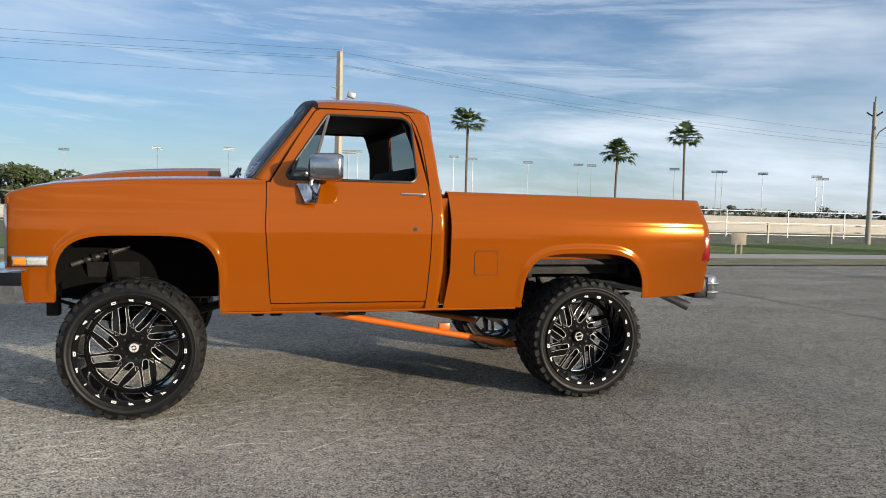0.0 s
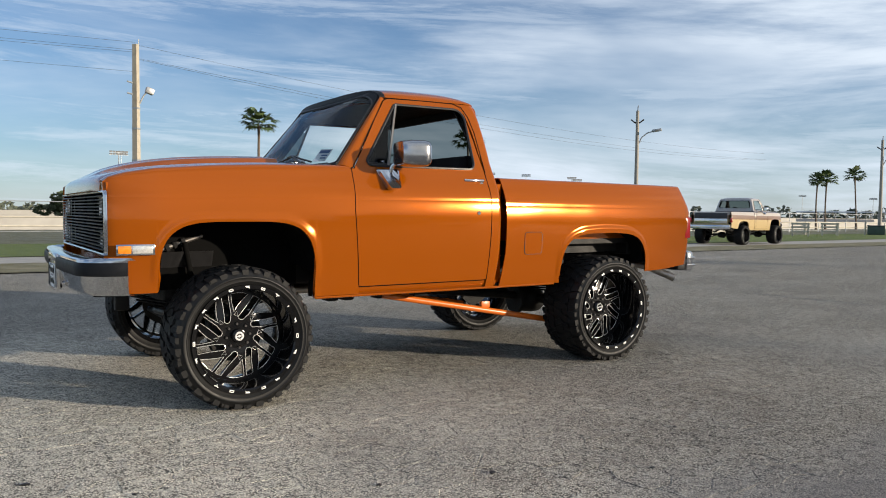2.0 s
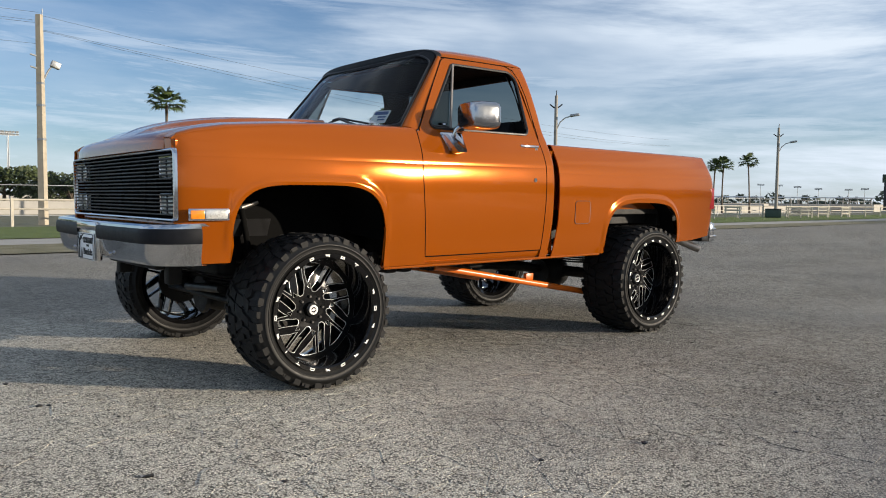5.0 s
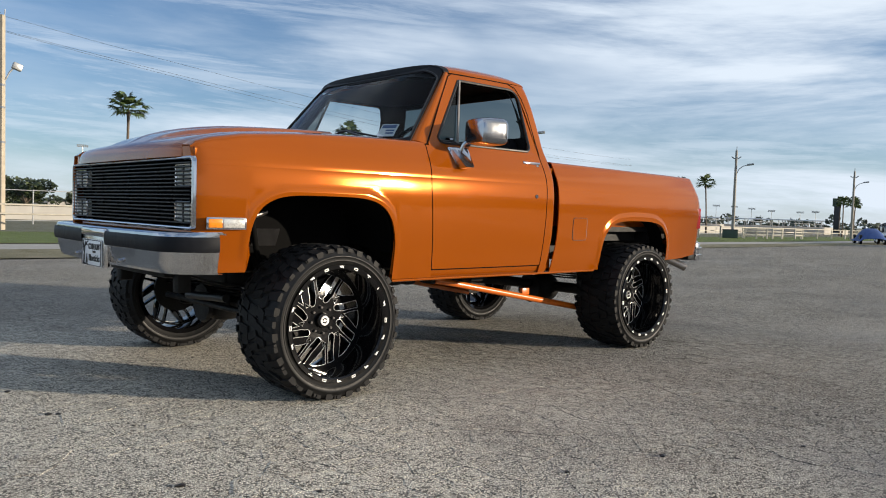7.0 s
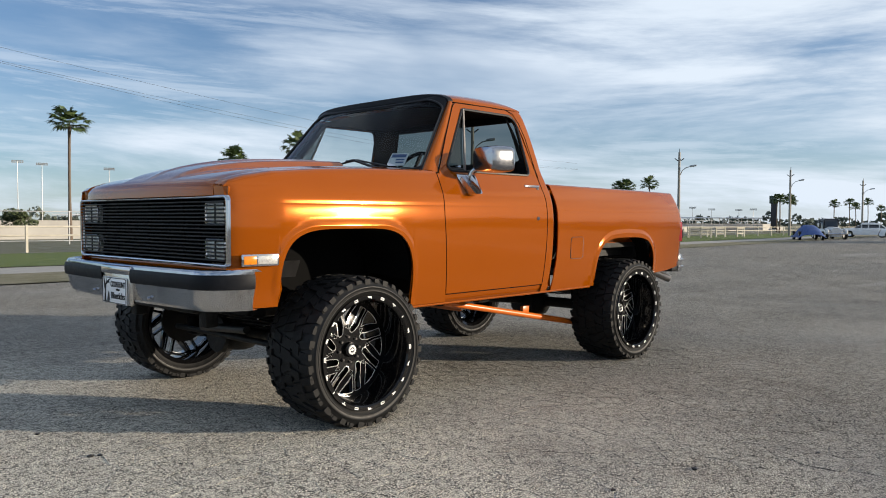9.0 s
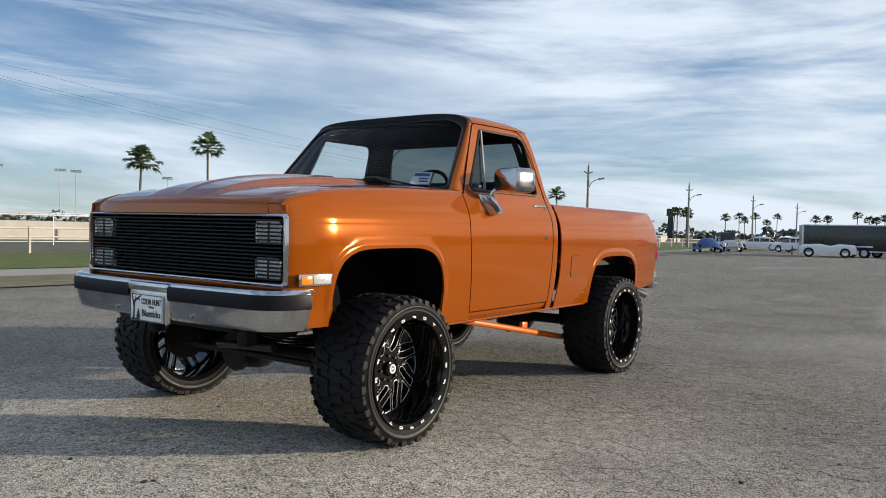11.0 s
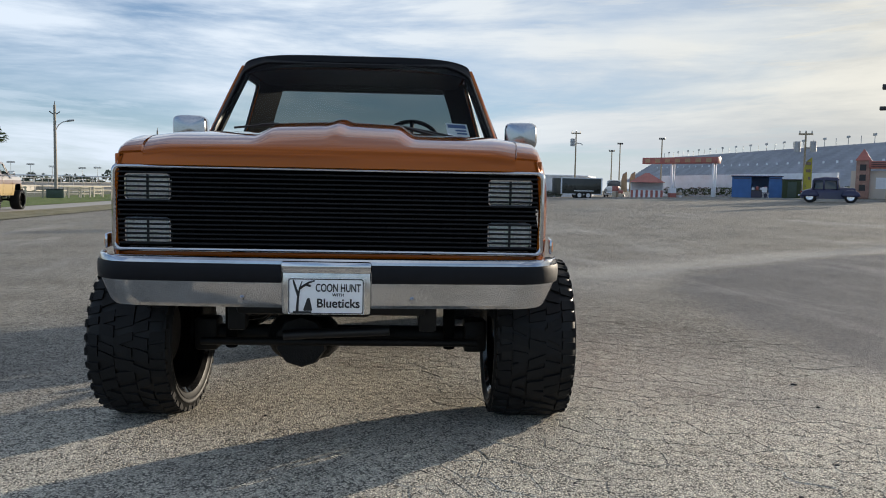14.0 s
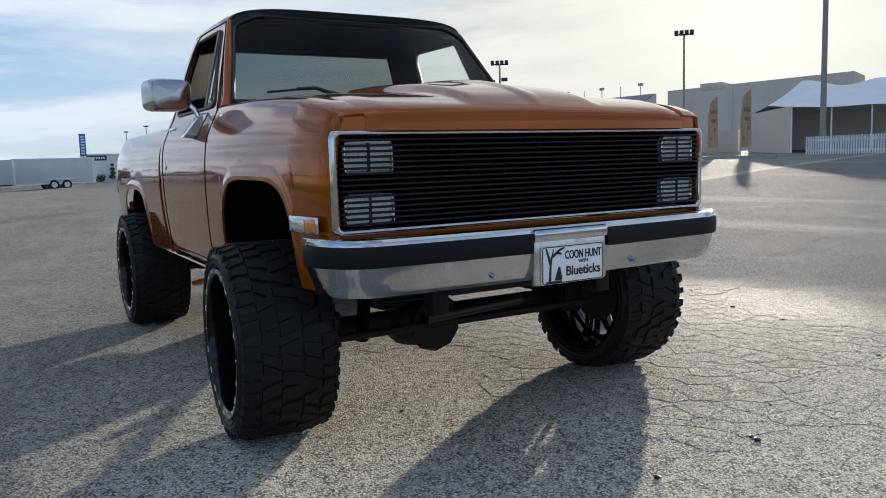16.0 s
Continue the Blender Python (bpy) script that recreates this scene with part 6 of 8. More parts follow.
# ---- palms ----
def palm_crown(seed, size):
    rnd = random.Random(seed)
    bm, dry = bmesh.new(), bmesh.new()
    for k in range(24):
        el = math.asin(max(-1.0, 1 - 1.40 * (k + 0.2) / 24))
        az = k * 2.399963 + rnd.uniform(-0.3, 0.3)
        stem = size * rnd.uniform(0.26, 0.62)
        d = Vector((math.cos(el) * math.cos(az), math.cos(el) * math.sin(az), math.sin(el)))
        base = d * stem + Vector((0, 0, 0.10 - 0.06 * stem))
        target = dry if el < -0.38 else bm
        w = 0.018
        s = d.cross(Vector((0, 0, 1))).normalized()
        vs = [target.verts.new(q) for q in (s * w, -s * w, base - s * w * 0.6, base + s * w * 0.6)]
        target.faces.new(vs)
        up = s.cross(d).normalized()
        n = 15
        for j in range(n):
            t = lerp(-1.15, 1.15, j / (n - 1))
            length = size * rnd.uniform(0.44, 0.60) * (1 - 0.12 * abs(t))
            dirn = (d * math.cos(t) + s * math.sin(t)).normalized()
            mid = base + dirn * length * 0.6 + up * 0.05 * size
            tip = base + dirn * length + Vector((0, 0, -length * rnd.uniform(0.10, 0.35)))
            wide = dirn.cross(up).normalized() * 0.046 * size
            a, b, c, e = target.verts.new(base), target.verts.new(mid + wide), target.verts.new(tip), target.verts.new(mid - wide)
            target.faces.new((a, b, c, e))
    green, brown = bpy.data.meshes.new("crown"), bpy.data.meshes.new("dead_leaves")
    for b2, me, mt in ((bm, green, PALM_LEAF), (dry, brown, PALM_DRY)):
        b2.to_mesh(me)
        b2.free()
        finish(me, mt, 0)
    return green, brown


crowns = [palm_crown(k, 1.3) for k in (3, 8, 15)]


def palm(x, y, crown_z, k, size=1.0, lean=0.0, group="palms along the verge", far=False):
    g = ground_z(x, y)
    h = crown_z - g
    p = thing("palm_tree", "slender fan palm with a dark ragged green crown" if not far else "distant fan palm with a dark green crown", "palm tree", group, on_ground(x, y, 47 * k))
    n = 9
    pts = [(lean * (i / n) ** 2, 0.12 * math.sin(i / n * 3), -0.5 + (h + 0.5) * i / n) for i in range(n + 1)]
    part("trunk", tube(pts, [lerp(0.16, 0.09, min(1, i / 4)) * (0.8 + 0.2 * size) + (0.03 if i == n else 0) for i in range(n + 1)], 10), PALM_TRUNK, p)
    for me, nm in zip(crowns[k % 3], ("crown", "dead_leaves")):
        o = new(nm, me)
        o.parent, o.location, o.scale = p, (lean, 0.12 * math.sin(3), h), (size,) * 3


palm(18.8, 53.2, 7.75, 0, 1.25)
palm(31.5, 52.2, 5.70, 1, 1.28)
palm(37.9, 52.2, 7.45, 2, 1.22, lean=0.3)
palm(91.0, 51.0, 5.7, 0, 1.2, group="distant palms", far=True)
palm(90.0, 51.6, 5.4, 1, 1.1, group="distant palms", far=True)
palm(98.9, 51.6, 6.4, 2, 1.2, lean=0.4, group="distant palms", far=True)
palm(132.7, 46.1, 4.9, 3, 1.1, group="distant palms", far=True)
palm(120.9, 40.2, 4.4, 4, 1.05, lean=0.2, group="distant palms", far=True)
for i, (x, y, z) in enumerate(((144.7, 51, 5.3), (151.6, 51, 5.1), (176.8, 51, 5.0), (187.1, 51, 5.6), (191.5, 51, 4.7), (201, 51, 5.9), (212.2, 51, 4.6), (222.8, 51, 6.4), (192.7, 35.2, 5.1), (193.2, 32.9, 5.2), (194.2, 26.9, 6.2), (194.5, 24.6, 5.2),
                               (194.7, 23.2, 5.0), (194.9, 21.5, 5.6), (195.2, 19.4, 5.2), (58.7, -49.1, 6.7), (49.0, -38.7, 4.0))):
    palm(x, y, z, i, {15: 0.7, 16: 0.55}.get(i, 1.1), group="distant palms", far=True)


# ---- trees and shrubs ----
def leaf_cloud(seed, lobes, count, leaf):
    """Many small leaf cards scattered through a few uneven lobes."""
    rnd = random.Random(seed)
    vs, fs = [], []
    for cx, cy, cz, r in lobes:
        for _ in range(count):
            d = Vector((rnd.gauss(0, 1), rnd.gauss(0, 1), rnd.gauss(0, 1))).normalized() * r * rnd.uniform(0.55, 1.05) ** 0.6
            c = Vector((cx, cy, cz)) + Vector((d.x, d.y, d.z * 0.75))
            a = Vector((rnd.uniform(-1, 1), rnd.uniform(-1, 1), rnd.uniform(-1, 1))).normalized() * leaf * rnd.uniform(0.6, 1.3)
            b = a.orthogonal().normalized() * leaf * rnd.uniform(0.4, 0.9)
            k = len(vs)
            vs += [c - a, c + b, c + a, c - b]
            fs.append((k, k + 1, k + 2, k + 3))
    me = bpy.data.meshes.new("crown")
    me.from_pydata(vs, [], fs)
    return finish(me, TREE_LEAF, 0)


def tree_lobes(seed, w, h):
    rnd = random.Random(seed)
    return [(rnd.uniform(-w, w), rnd.uniform(-w, w) * 0.7, h * rnd.uniform(0.42, 0.86), h * rnd.uniform(0.17, 0.28)) for _ in range(9)]


tree_crowns = [leaf_cloud(k, tree_lobes(k + 20, 2.4, 5.0), 170, 0.24) for k in range(3)]
trunk_bm = rod((0, 0, -0.5), (0, 0, 2.6), 0.22, 0.13, n=10)
for a in range(4):
    rod((0, 0, 1.8), (1.3 * math.cos(a * 1.6), 1.3 * math.sin(a * 1.6), 3.4), 0.10, 0.03, n=7, bm=trunk_bm)
tree_trunk = mesh_of("trunk", trunk_bm, TREE_BARK)
for i, (x, y, s) in enumerate(((-17, 78, 0.95), (-22, 84, 1.0), (-12, 80, 0.8), (-27, 90, 1.05), (-8, 88, 0.7), (12, 76, 0.85), (17, 82, 0.8), (8, 84, 0.75), (22, 92, 0.6), (-33, 95, 1.0), (30, 99, 0.6), (16.5, 71, 0.7))):
    t = thing("tree", "broad dark green shade tree beyond the fence", "tree", "trees beyond the track", on_ground(x, y, i * 70))
    t.scale = (s * 1.2, s * 1.2, s)
    new("trunk", tree_trunk).parent = t
    new("crown", tree_crowns[i % 3]).parent = t


def tree_line():
    """Far woods as one low uneven belt of leaf clumps."""
    rnd = random.Random(9)
    lobes = []
    for k in range(210):
        az = radians(lerp(4, 112, k / 209))
        d = rnd.uniform(330, 420)
        x, y = d * math.cos(az), d * math.sin(az)
        r = rnd.uniform(1.2, 2.5)
        lobes.append((x, y, ground_z(x, y) + r * 0.8 + (3.0 if rnd.random() < 0.12 else 0.6), r * 1.3))
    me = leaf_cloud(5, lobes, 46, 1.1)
    # the belt takes the leaf colour with haze mixed in
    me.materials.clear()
    me.materials.append(HAZY_LEAF)
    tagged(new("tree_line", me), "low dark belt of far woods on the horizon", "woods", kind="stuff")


tree_line()


# ---- stadium light towers ----
def tower_meshes():
    head = bmesh.new()
    for r in range(2):
        for c in range(6):
            box(-0.10, 0.10, -0.20 + (c - 2.5) * 0.48, 0.20 + (c - 2.5) * 0.48, 0.15 - 0.55 * r, 0.48 - 0.55 * r, bm=head)
    frame = box(-0.04, 0.04, -1.5, 1.5, 0.05, 0.12)
    box(-0.04, 0.04, -1.5, 1.5, -0.52, -0.45, bm=frame)
    return mesh_of("lamp_bank", head, LAMP_GREY, 0), mesh_of("cross_frame", frame, GALV, 0)


bank, cross = tower_meshes()
for i, (x, y, z) in enumerate(((-28.3, 149.3, 9.8), (-12.4, 151.4, 10.9), (0.6, 152.0, 11.4), (13.8, 83.5, 7.2), (25.6, 150.0, 11.8), (44.5, 145.7, 11.3), (48.2, 144.6, 11.0), (58.7, 140.9, 10.5), (67.9, 136.9, 10.2), (70.2, 135.8, 10.1), (84.1, 128.1, 9.6), (90.5, 123.8, 9.2), (91.4, 123.2, 9.2),
                               (97.2, 119.0, 8.9), (104.3, 113.2, 8.4), (105.1, 112.5, 8.0), (195.7, 122.0, 6.8), (204.3, 107.3, 6.0), (206.6, 103.1, 5.8), (208.7, 99.0, 5.4), (210.9, 94.3, 4.9), (213.5, 87.5, 4.7), (215.0, 84.0, 4.9))):
    t = thing("light_tower", "tall thin stadium light tower beside the track", "light tower", "stadium light towers", on_ground(x, y, math.degrees(math.atan2(y, x)) + (i * 37) % 40 - 20))
    h = z - ground_z(x, y)
    part("mast", rod((0, 0, -0.5), (0, 0, h), 0.075, 0.05, n=8), GALV, t)
    for me, nm in ((bank, "lamp_bank"), (cross, "cross_frame")):
        o = new(nm, me)
        o.parent, o.location, o.scale = t, (0, 0, h), (0.62, 0.66, 0.46)


# ---- fences and track ----
def rail_fence(pts, spacing, height, rails, label, name="fence", radius=0.05, material=PALE_FENCE):
    f = thing(name, label, "fence")
    post = mesh_of("post", box(-radius, radius, -radius, radius, -0.5, height, 0.01, seg=1), material, 0)
    for a, b in zip(pts, pts[1:]):
        a, b = Vector(a), Vector(b)
        n = max(1, round((b - a).length / spacing))
        prev = None
        for k in range(n + 1):
            q = a.lerp(b, k / n)
            o = new("post", post)
            o.parent, o.matrix_local = f, on_ground(q.x, q.y, heading(a, b))
            cur = Vector((q.x, q.y, ground_z(q.x, q.y)))
            if prev is not None:
                for z in rails:
                    part("rail", rod(prev + Vector((0, 0, z)), cur + Vector((0, 0, z)), radius * 0.75, n=6), material, f)
            prev = cur
    return f


rail_fence([(-40, 29), (4, 28.9), (24, 28.9), (48, 28.7), (80, 28.7), (120, 30)], 4.0, 1.05, (0.62, 0.98), "pale wooden post and rail fence beside the lawn")
rail_fence([(-60, 45), (0, 44), (40, 42), (80, 42), (130, 48)], 5.0, 1.9, (0.15, 1.0, 1.85), "grey wire fence with tall thin posts along the track", "track_fence", 0.03, GALV)


def long_wall(name, pts, z0, z1, thick, material, label, category):
    bm = bmesh.new()
    line = [Vector(a).lerp(Vector(b), k / 14) for a, b in zip(pts, pts[1:]) for k in range(14)] + [Vector(pts[-1])]
    ribs = []
    for k, p in enumerate(line):
        d = (line[min(k + 1, len(line) - 1)] - line[max(k - 1, 0)]).normalized()
        s = Vector((-d.y, d.x)) * thick / 2
        ribs.append([bm.verts.new((p.x + w.x, p.y + w.y, ground_z(p.x, p.y) + z)) for w, z in ((s, z0), (-s, z0), (-s, z1), (s, z1))])
    for u, v in zip(ribs, ribs[1:]):
        for i in range(4):
            bm.faces.new((u[i], v[i], v[(i + 1) % 4], u[(i + 1) % 4]))
    bm.faces.new(ribs[0])
    bm.faces.new(ribs[-1][::-1])
    bmesh.ops.recalc_face_normals(bm, faces=bm.faces[:])
    return tagged(new(name, mesh_of(name, bm, material, 0)), label, category)


long_wall("track_barrier", [(-120, 66), (0, 64), (80, 60), (200, 70)], -0.3, 1.0, 0.3, BARRIER, "long pale concrete barrier along the race track", "barrier")
long_wall("far_barrier", [(-160, 112), (0, 108), (110, 92), (260, 95)], -0.5, 1.7, 0.4, BARRIER, "far pale wall on the other side of the track", "barrier")
sheet("track", verge_xs, [lambda x: 66.5, lambda x: 84.0], TRACK, "grey race track surface", "track", drop=-0.05)


def far_stand(x, y, turn, length, k):
    s = thing("far_stand", "long low pale stand far across the infield", "stand", "far stands", on_ground(x, y, turn))
    part("deck", box(-length / 2, length / 2, -2.0, 2.0, 0, 1.5, 0.05), TAN_WALL, s)
    part("roof", box(-length / 2, length / 2, -2.4, 2.4, 2.6, 2.8, 0.03), WHITE_WALL, s)
    for j in range(7):
        q = lerp(-length / 2 + 0.5, length / 2 - 0.5, j / 6)
        part("column", rod((q, -1.9, 1.5), (q, -1.9, 2.6), 0.08, n=6), GALV, s)


for i, (x, y, L) in enumerate(((-38, 140, 26), (-6, 142, 20), (60, 128, 30), (108, 110, 24), (140, 64.9, 10), (150, 60, 8), (128, 72, 12))):
    far_stand(x, y, math.degrees(math.atan2(y, x)) + 90, L, i)


# ---- verge clutter ----
def cabinet(x, y, z0, z1, w, d, material, label, legs=0):
    c = thing("utility_cabinet", label, "utility cabinet", m=on_ground(x, y, -35))
    g = ground_z(x, y)
    b = part("body", box(-w / 2, w / 2, -d / 2, d / 2, z0, z1, 0.02), material, c)
    part("door_panel", box(-w / 2 + 0.05, w / 2 - 0.05, -d / 2 - 0.012, -d / 2, z0 + 0.06, z1 - 0.08, 0.006), material, b)
    for k in range(legs):
        q = lerp(-w / 2 + 0.05, w / 2 - 0.05, k / max(1, legs - 1))
        part("leg", box(q - 0.04, q + 0.04, -0.05, 0.05, -0.3, z0, 0.005), PALE_FENCE, c)


cabinet(14.5, 24.3, 0.42, 1.32, 0.62, 0.4, TAN_BOX, "tan electrical cabinet raised on pale posts", 5)
cabinet(13.5, 24.8, 0.0, 0.62, 0.44, 0.4, GREEN_BOX, "dark green ground utility box")


def placard(x, y, turn):
    s = thing("sign_board", "blank plywood sign board on two short stakes", "sign", m=on_ground(x, y, turn))
    part("board", box(-0.24, 0.24, -0.015, 0.015, 0.34, 0.74, 0.005), BOARD, s)
    for q in (-0.08, 0.10):
        part("stake", box(q - 0.025, q + 0.025, -0.02, 0.02, -0.2, 0.45), BOARD, s)


placard(17.2, 16.6, -38)


def bin_box(x, y, turn):
    b = thing("waste_bin", "dark green metal waste skip", "waste bin", m=on_ground(x, y, turn))
    part("body", box(-0.6, 0.6, -0.4, 0.4, 0.05, 0.72, 0.04), GREEN_BOX, b)
    part("lid", box(-0.63, 0.63, -0.43, 0.43, 0.72, 0.78, 0.02), DARK_METAL, b)


bin_box(59.2, 27.4, -60)
for i, (x, y) in enumerate(((48, 26.5), (52, 26.8), (62, 27.0), (64.5, 27.2), (68, 27.4), (73, 27.6), (40, 27))):
    b = thing("barricade", "small white slatted barricade by the fence", "barricade", "barricades by the fence", on_ground(x, y, -62 + 9 * i))
    for q in (-0.5, 0.5):
        part("leg", box(q - 0.05, q + 0.05, -0.05, 0.05, -0.1, 0.95), PALE_FENCE, b)
    for z in (0.35, 0.65, 0.88):
        part("slat", box(-0.6, 0.6, -0.03, 0.03, z - 0.06, z + 0.06, 0.01, seg=1), PALE_FENCE, b)


# ---- trailers ----
def simple_wheel(r, w, rim):
    t = mesh_of("tyre", revolve([(r * 0.6, -w / 2), (r * 0.93, -w / 2), (r, -w / 3), (r, w / 3), (r * 0.93, w / 2), (r * 0.6, w / 2)], 24), RUBBER)
    m = mesh_of("rim", revolve([(0.0, -w * 0.30), (r * 0.35, -w * 0.36), (r * 0.55, -w * 0.42), (r * 0.62, -w * 0.48), (r * 0.62, w * 0.48), (0.0, w * 0.3)], 24), rim)
    return t, m


TRAILER_WHEEL = simple_wheel(0.36, 0.22, WHITE_CAR)
CAR_WHEEL = simple_wheel(0.36, 0.18, BRUSHED)


def put_wheel(pair, parent, x, y, z, turn=0):
    w = new("wheel", pair[0])
    w.parent, w.matrix_local = parent, pose(x, y, z, 0, 0, turn)
    r = new("rim", pair[1])
    r.parent = w


def trailer(a, b, height, skin_mat, label, trim_mat=WHITE_WALL, depth=2.4, nose=0.8):
    """An enclosed trailer between two ground points of its near side."""
    a, b = Vector(a), Vector(b)
    L = (b - a).length
    t = thing("enclosed_trailer", label, "trailer", "parked trailers", pose(a.x, a.y, min(ground_z(*a), ground_z(*b)), 0, 0, heading(a, b)))
    body = part("body", box(nose, L, 0, depth, 0.45, height, 0.05), skin_mat, t)
    wedge = bmesh.new()
    grid(4, 1, lambda u, v: (nose * (1 - math.sin(math.pi * u)) * 0.9 + 0.02, lerp(0.02, depth - 0.02, u), lerp(0.5, height - 0.04, v)), bm=wedge)
    part("nose", wedge, skin_mat, body, thick=0.03)
    for x in (nose, L):
        part("corner_trim", box(x - 0.07, x + 0.07, -0.02, 0.05, 0.45, height + 0.01, 0.01), trim_mat, body)
    for z in (height, 0.48):
        part("edge_trim", box(nose, L, -0.02, 0.03, z - 0.06, z + 0.02, 0.01), trim_mat, body)
    n = int((L - nose) / 1.2)
    for k in range(1, n):
        part("panel_seam", box(nose + k * 1.2 - 0.015, nose + k * 1.2 + 0.015, -0.006, 0.01, 0.52, height - 0.07), skin_mat, body)
    c = lerp(nose, L, 0.56)
    part("mudguard", box(c - 1.0, c + 1.0, -0.06, 0.3, 0.74, 0.84, 0.04), trim_mat, body)
    for q in (-0.45, 0.45):
        put_wheel(TRAILER_WHEEL, t, c + q, 0.06, 0.36)
        put_wheel(TRAILER_WHEEL, t, c + q, depth - 0.06, 0.36)
    part("tongue", tube([(nose, depth / 2 - 0.5, 0.42), (-0.6, depth / 2, 0.42), (nose, depth / 2 + 0.5, 0.42)], 0.05, 6), DARK_METAL, t)
    part("jack", rod((-0.5, depth / 2, 0.0), (-0.5, depth / 2, 0.7), 0.05, n=8), DARK_METAL, t)
    return t


trailer((58.6, 10.1), (57.0, 2.6), 2.3, TRAILER_DARK, "long dark enclosed trailer with white trim and tandem wheels")
trailer((62.0, 1.0), (63.2, -5.5), 2.35, TRAILER_WHITE, "pale grey enclosed trailer with tandem wheels", nose=1.0)
trailer((74.6, -15.5), (74.4, -20.4), 2.1, TRAILER_DARK, "small dark enclosed trailer before the white building")


# ---- cars ----
def car(name, label, at, turn, L, W, deck, cabin, paint, wheels, guards=None, ride=0.25, cabin_paint=None, group="parked cars"):
    """deck: (x, height, half-width) along the length from the tail; cabin: the same for the greenhouse."""
    c = thing(name, label, "car", group, on_ground(*at, turn))

    def loft(rows, z0, sharp):
        bm = bmesh.new()
        prev = None
        for x, z, w in rows:
            cur = []
            for k in range(13):
                t = math.pi * k / 12
                cy, cz = math.cos(t), math.sin(t)
                cur.append(bm.verts.new((x * L, math.copysign(abs(cy) ** sharp, cy) * w * W, z0 + max(0.0, cz) ** sharp * (z - z0))))
            if prev:
                for j in range(12):
                    bm.faces.new((prev[j], prev[j + 1], cur[j + 1], cur[j]))
            else:
                bm.faces.new(cur)
            prev = cur
        bm.faces.new(prev[::-1])
        return bm

    body = part("body", loft(deck, ride, 0.45), paint, c, smooth=50)
    if cabin:
        part("glasshouse", loft([(x, z - 0.05, w * 0.97) for x, z, w in cabin], cabin[0][1] - 0.1, 0.5), CAR_GLASS, body, "dark windows", smooth=50)
        roof_rows = [(x, z, w) for x, z, w in cabin[1:-1]]
        zr = min(z for _, z, _ in roof_rows) - 0.14
        part("roof", loft(roof_rows, zr, 0.5), cabin_paint or paint, body, smooth=50)
        for x, z, w in (cabin[1], cabin[len(cabin) // 2], cabin[-2]):
            for s in (-1, 1):
                part("pillar", box(x * L - 0.05, x * L + 0.05, s * w * W - 0.04, s * w * W + 0.01, cabin[0][1] - 0.12, z - 0.1, 0.01), cabin_paint or paint, body)
    for x, r in wheels:
        for s in (-1, 1):
            pair = CAR_WHEEL
            w = new("wheel", pair[0])
            w.parent, w.matrix_local = c, pose(x * L, s * (W * 0.86), r, 0, 0, 0 if s < 0 else 180)
            w.scale = (r / 0.36,) * 3
            new("rim", pair[1]).parent = w
            if guards:
                g = bmesh.new()
                bmesh.ops.create_uvsphere(g, u_segments=18, v_segments=10, radius=1)
                gl, gh = guards
                for v in g.verts:
                    v.co = Vector((v.co.x * gl, v.co.y * 0.16, max(v.co.z, -0.05) * gh))
                guard = part("mudguard", g, paint, body, smooth=60)
                guard.location = (x * L, s * (W * 0.84), r + 0.06)
    for s in (-1, 1):
        part("headlight", rod((deck[-1][0] * L - 0.02, s * W * 0.6, 0.72), (deck[-1][0] * L + 0.05, s * W * 0.6, 0.72), 0.09, n=12), CLEAR_LENS, c)
        part("tail_light", rod((deck[0][0] * L + 0.03, s * W * 0.65, 0.70), (deck[0][0] * L - 0.02, s * W * 0.65, 0.70), 0.05, n=10), RED_LENS, c)
    part("bumper", box(deck[-1][0] * L, deck[-1][0] * L + 0.12, -W * 0.85, W * 0.85, 0.40, 0.52, 0.03), CHROME, c)
    part("bumper", box(deck[0][0] * L - 0.12, deck[0][0] * L, -W * 0.85, W * 0.85, 0.40, 0.52, 0.03), CHROME, c)
    return c


OLD_SEDAN = ([(-0.5, 0.55, 0.55), (-0.47, 0.85, 0.72), (-0.36, 1.12, 0.82), (-0.2, 1.12, 0.86), (0.1, 1.08, 0.84), (0.25, 1.05, 0.70), (0.42, 0.98, 0.55), (0.49, 0.85, 0.42), (0.5, 0.6, 0.40)],
             [(-0.44, 1.05, 0.55), (-0.33, 1.38, 0.62), (-0.2, 1.60, 0.66), (-0.05, 1.66, 0.67), (0.06, 1.60, 0.66), (0.17, 1.08, 0.62)])
car("vintage_sedan", "maroon rounded 1940s sedan parked in the lot", (41.2, -35.0), -128 , 4.7, 0.92, *OLD_SEDAN, MAROON, ((-0.30, 0.36), (0.31, 0.36)), (0.62, 0.42))
OLD_COUPE = ([(-0.5, 0.55, 0.50), (-0.46, 0.80, 0.66), (-0.3, 0.98, 0.74), (0.0, 1.05, 0.74), (0.17, 1.05, 0.60), (0.40, 1.0, 0.46), (0.43, 0.95, 0.44)],
             [(-0.30, 1.0, 0.62), (-0.285, 1.60, 0.68), (-0.1, 1.72, 0.70), (0.13, 1.68, 0.69), (0.17, 1.05, 0.64)])
car("vintage_coupe", "dark blue upright 1930s coupe parked in the lot", (46.2, -28.5), -122, 3.5, 0.78, *OLD_COUPE, NAVY, ((-0.33, 0.38), (0.36, 0.38)), (0.55, 0.42))
CONV = ([(-0.5, 0.6, 0.7), (-0.47, 0.88, 0.85), (-0.2, 0.95, 0.92), (-0.05, 0.80, 0.92), (0.12, 0.92, 0.92), (0.4, 0.88, 0.9), (0.49, 0.7, 0.8), (0.5, 0.5, 0.78)], None)
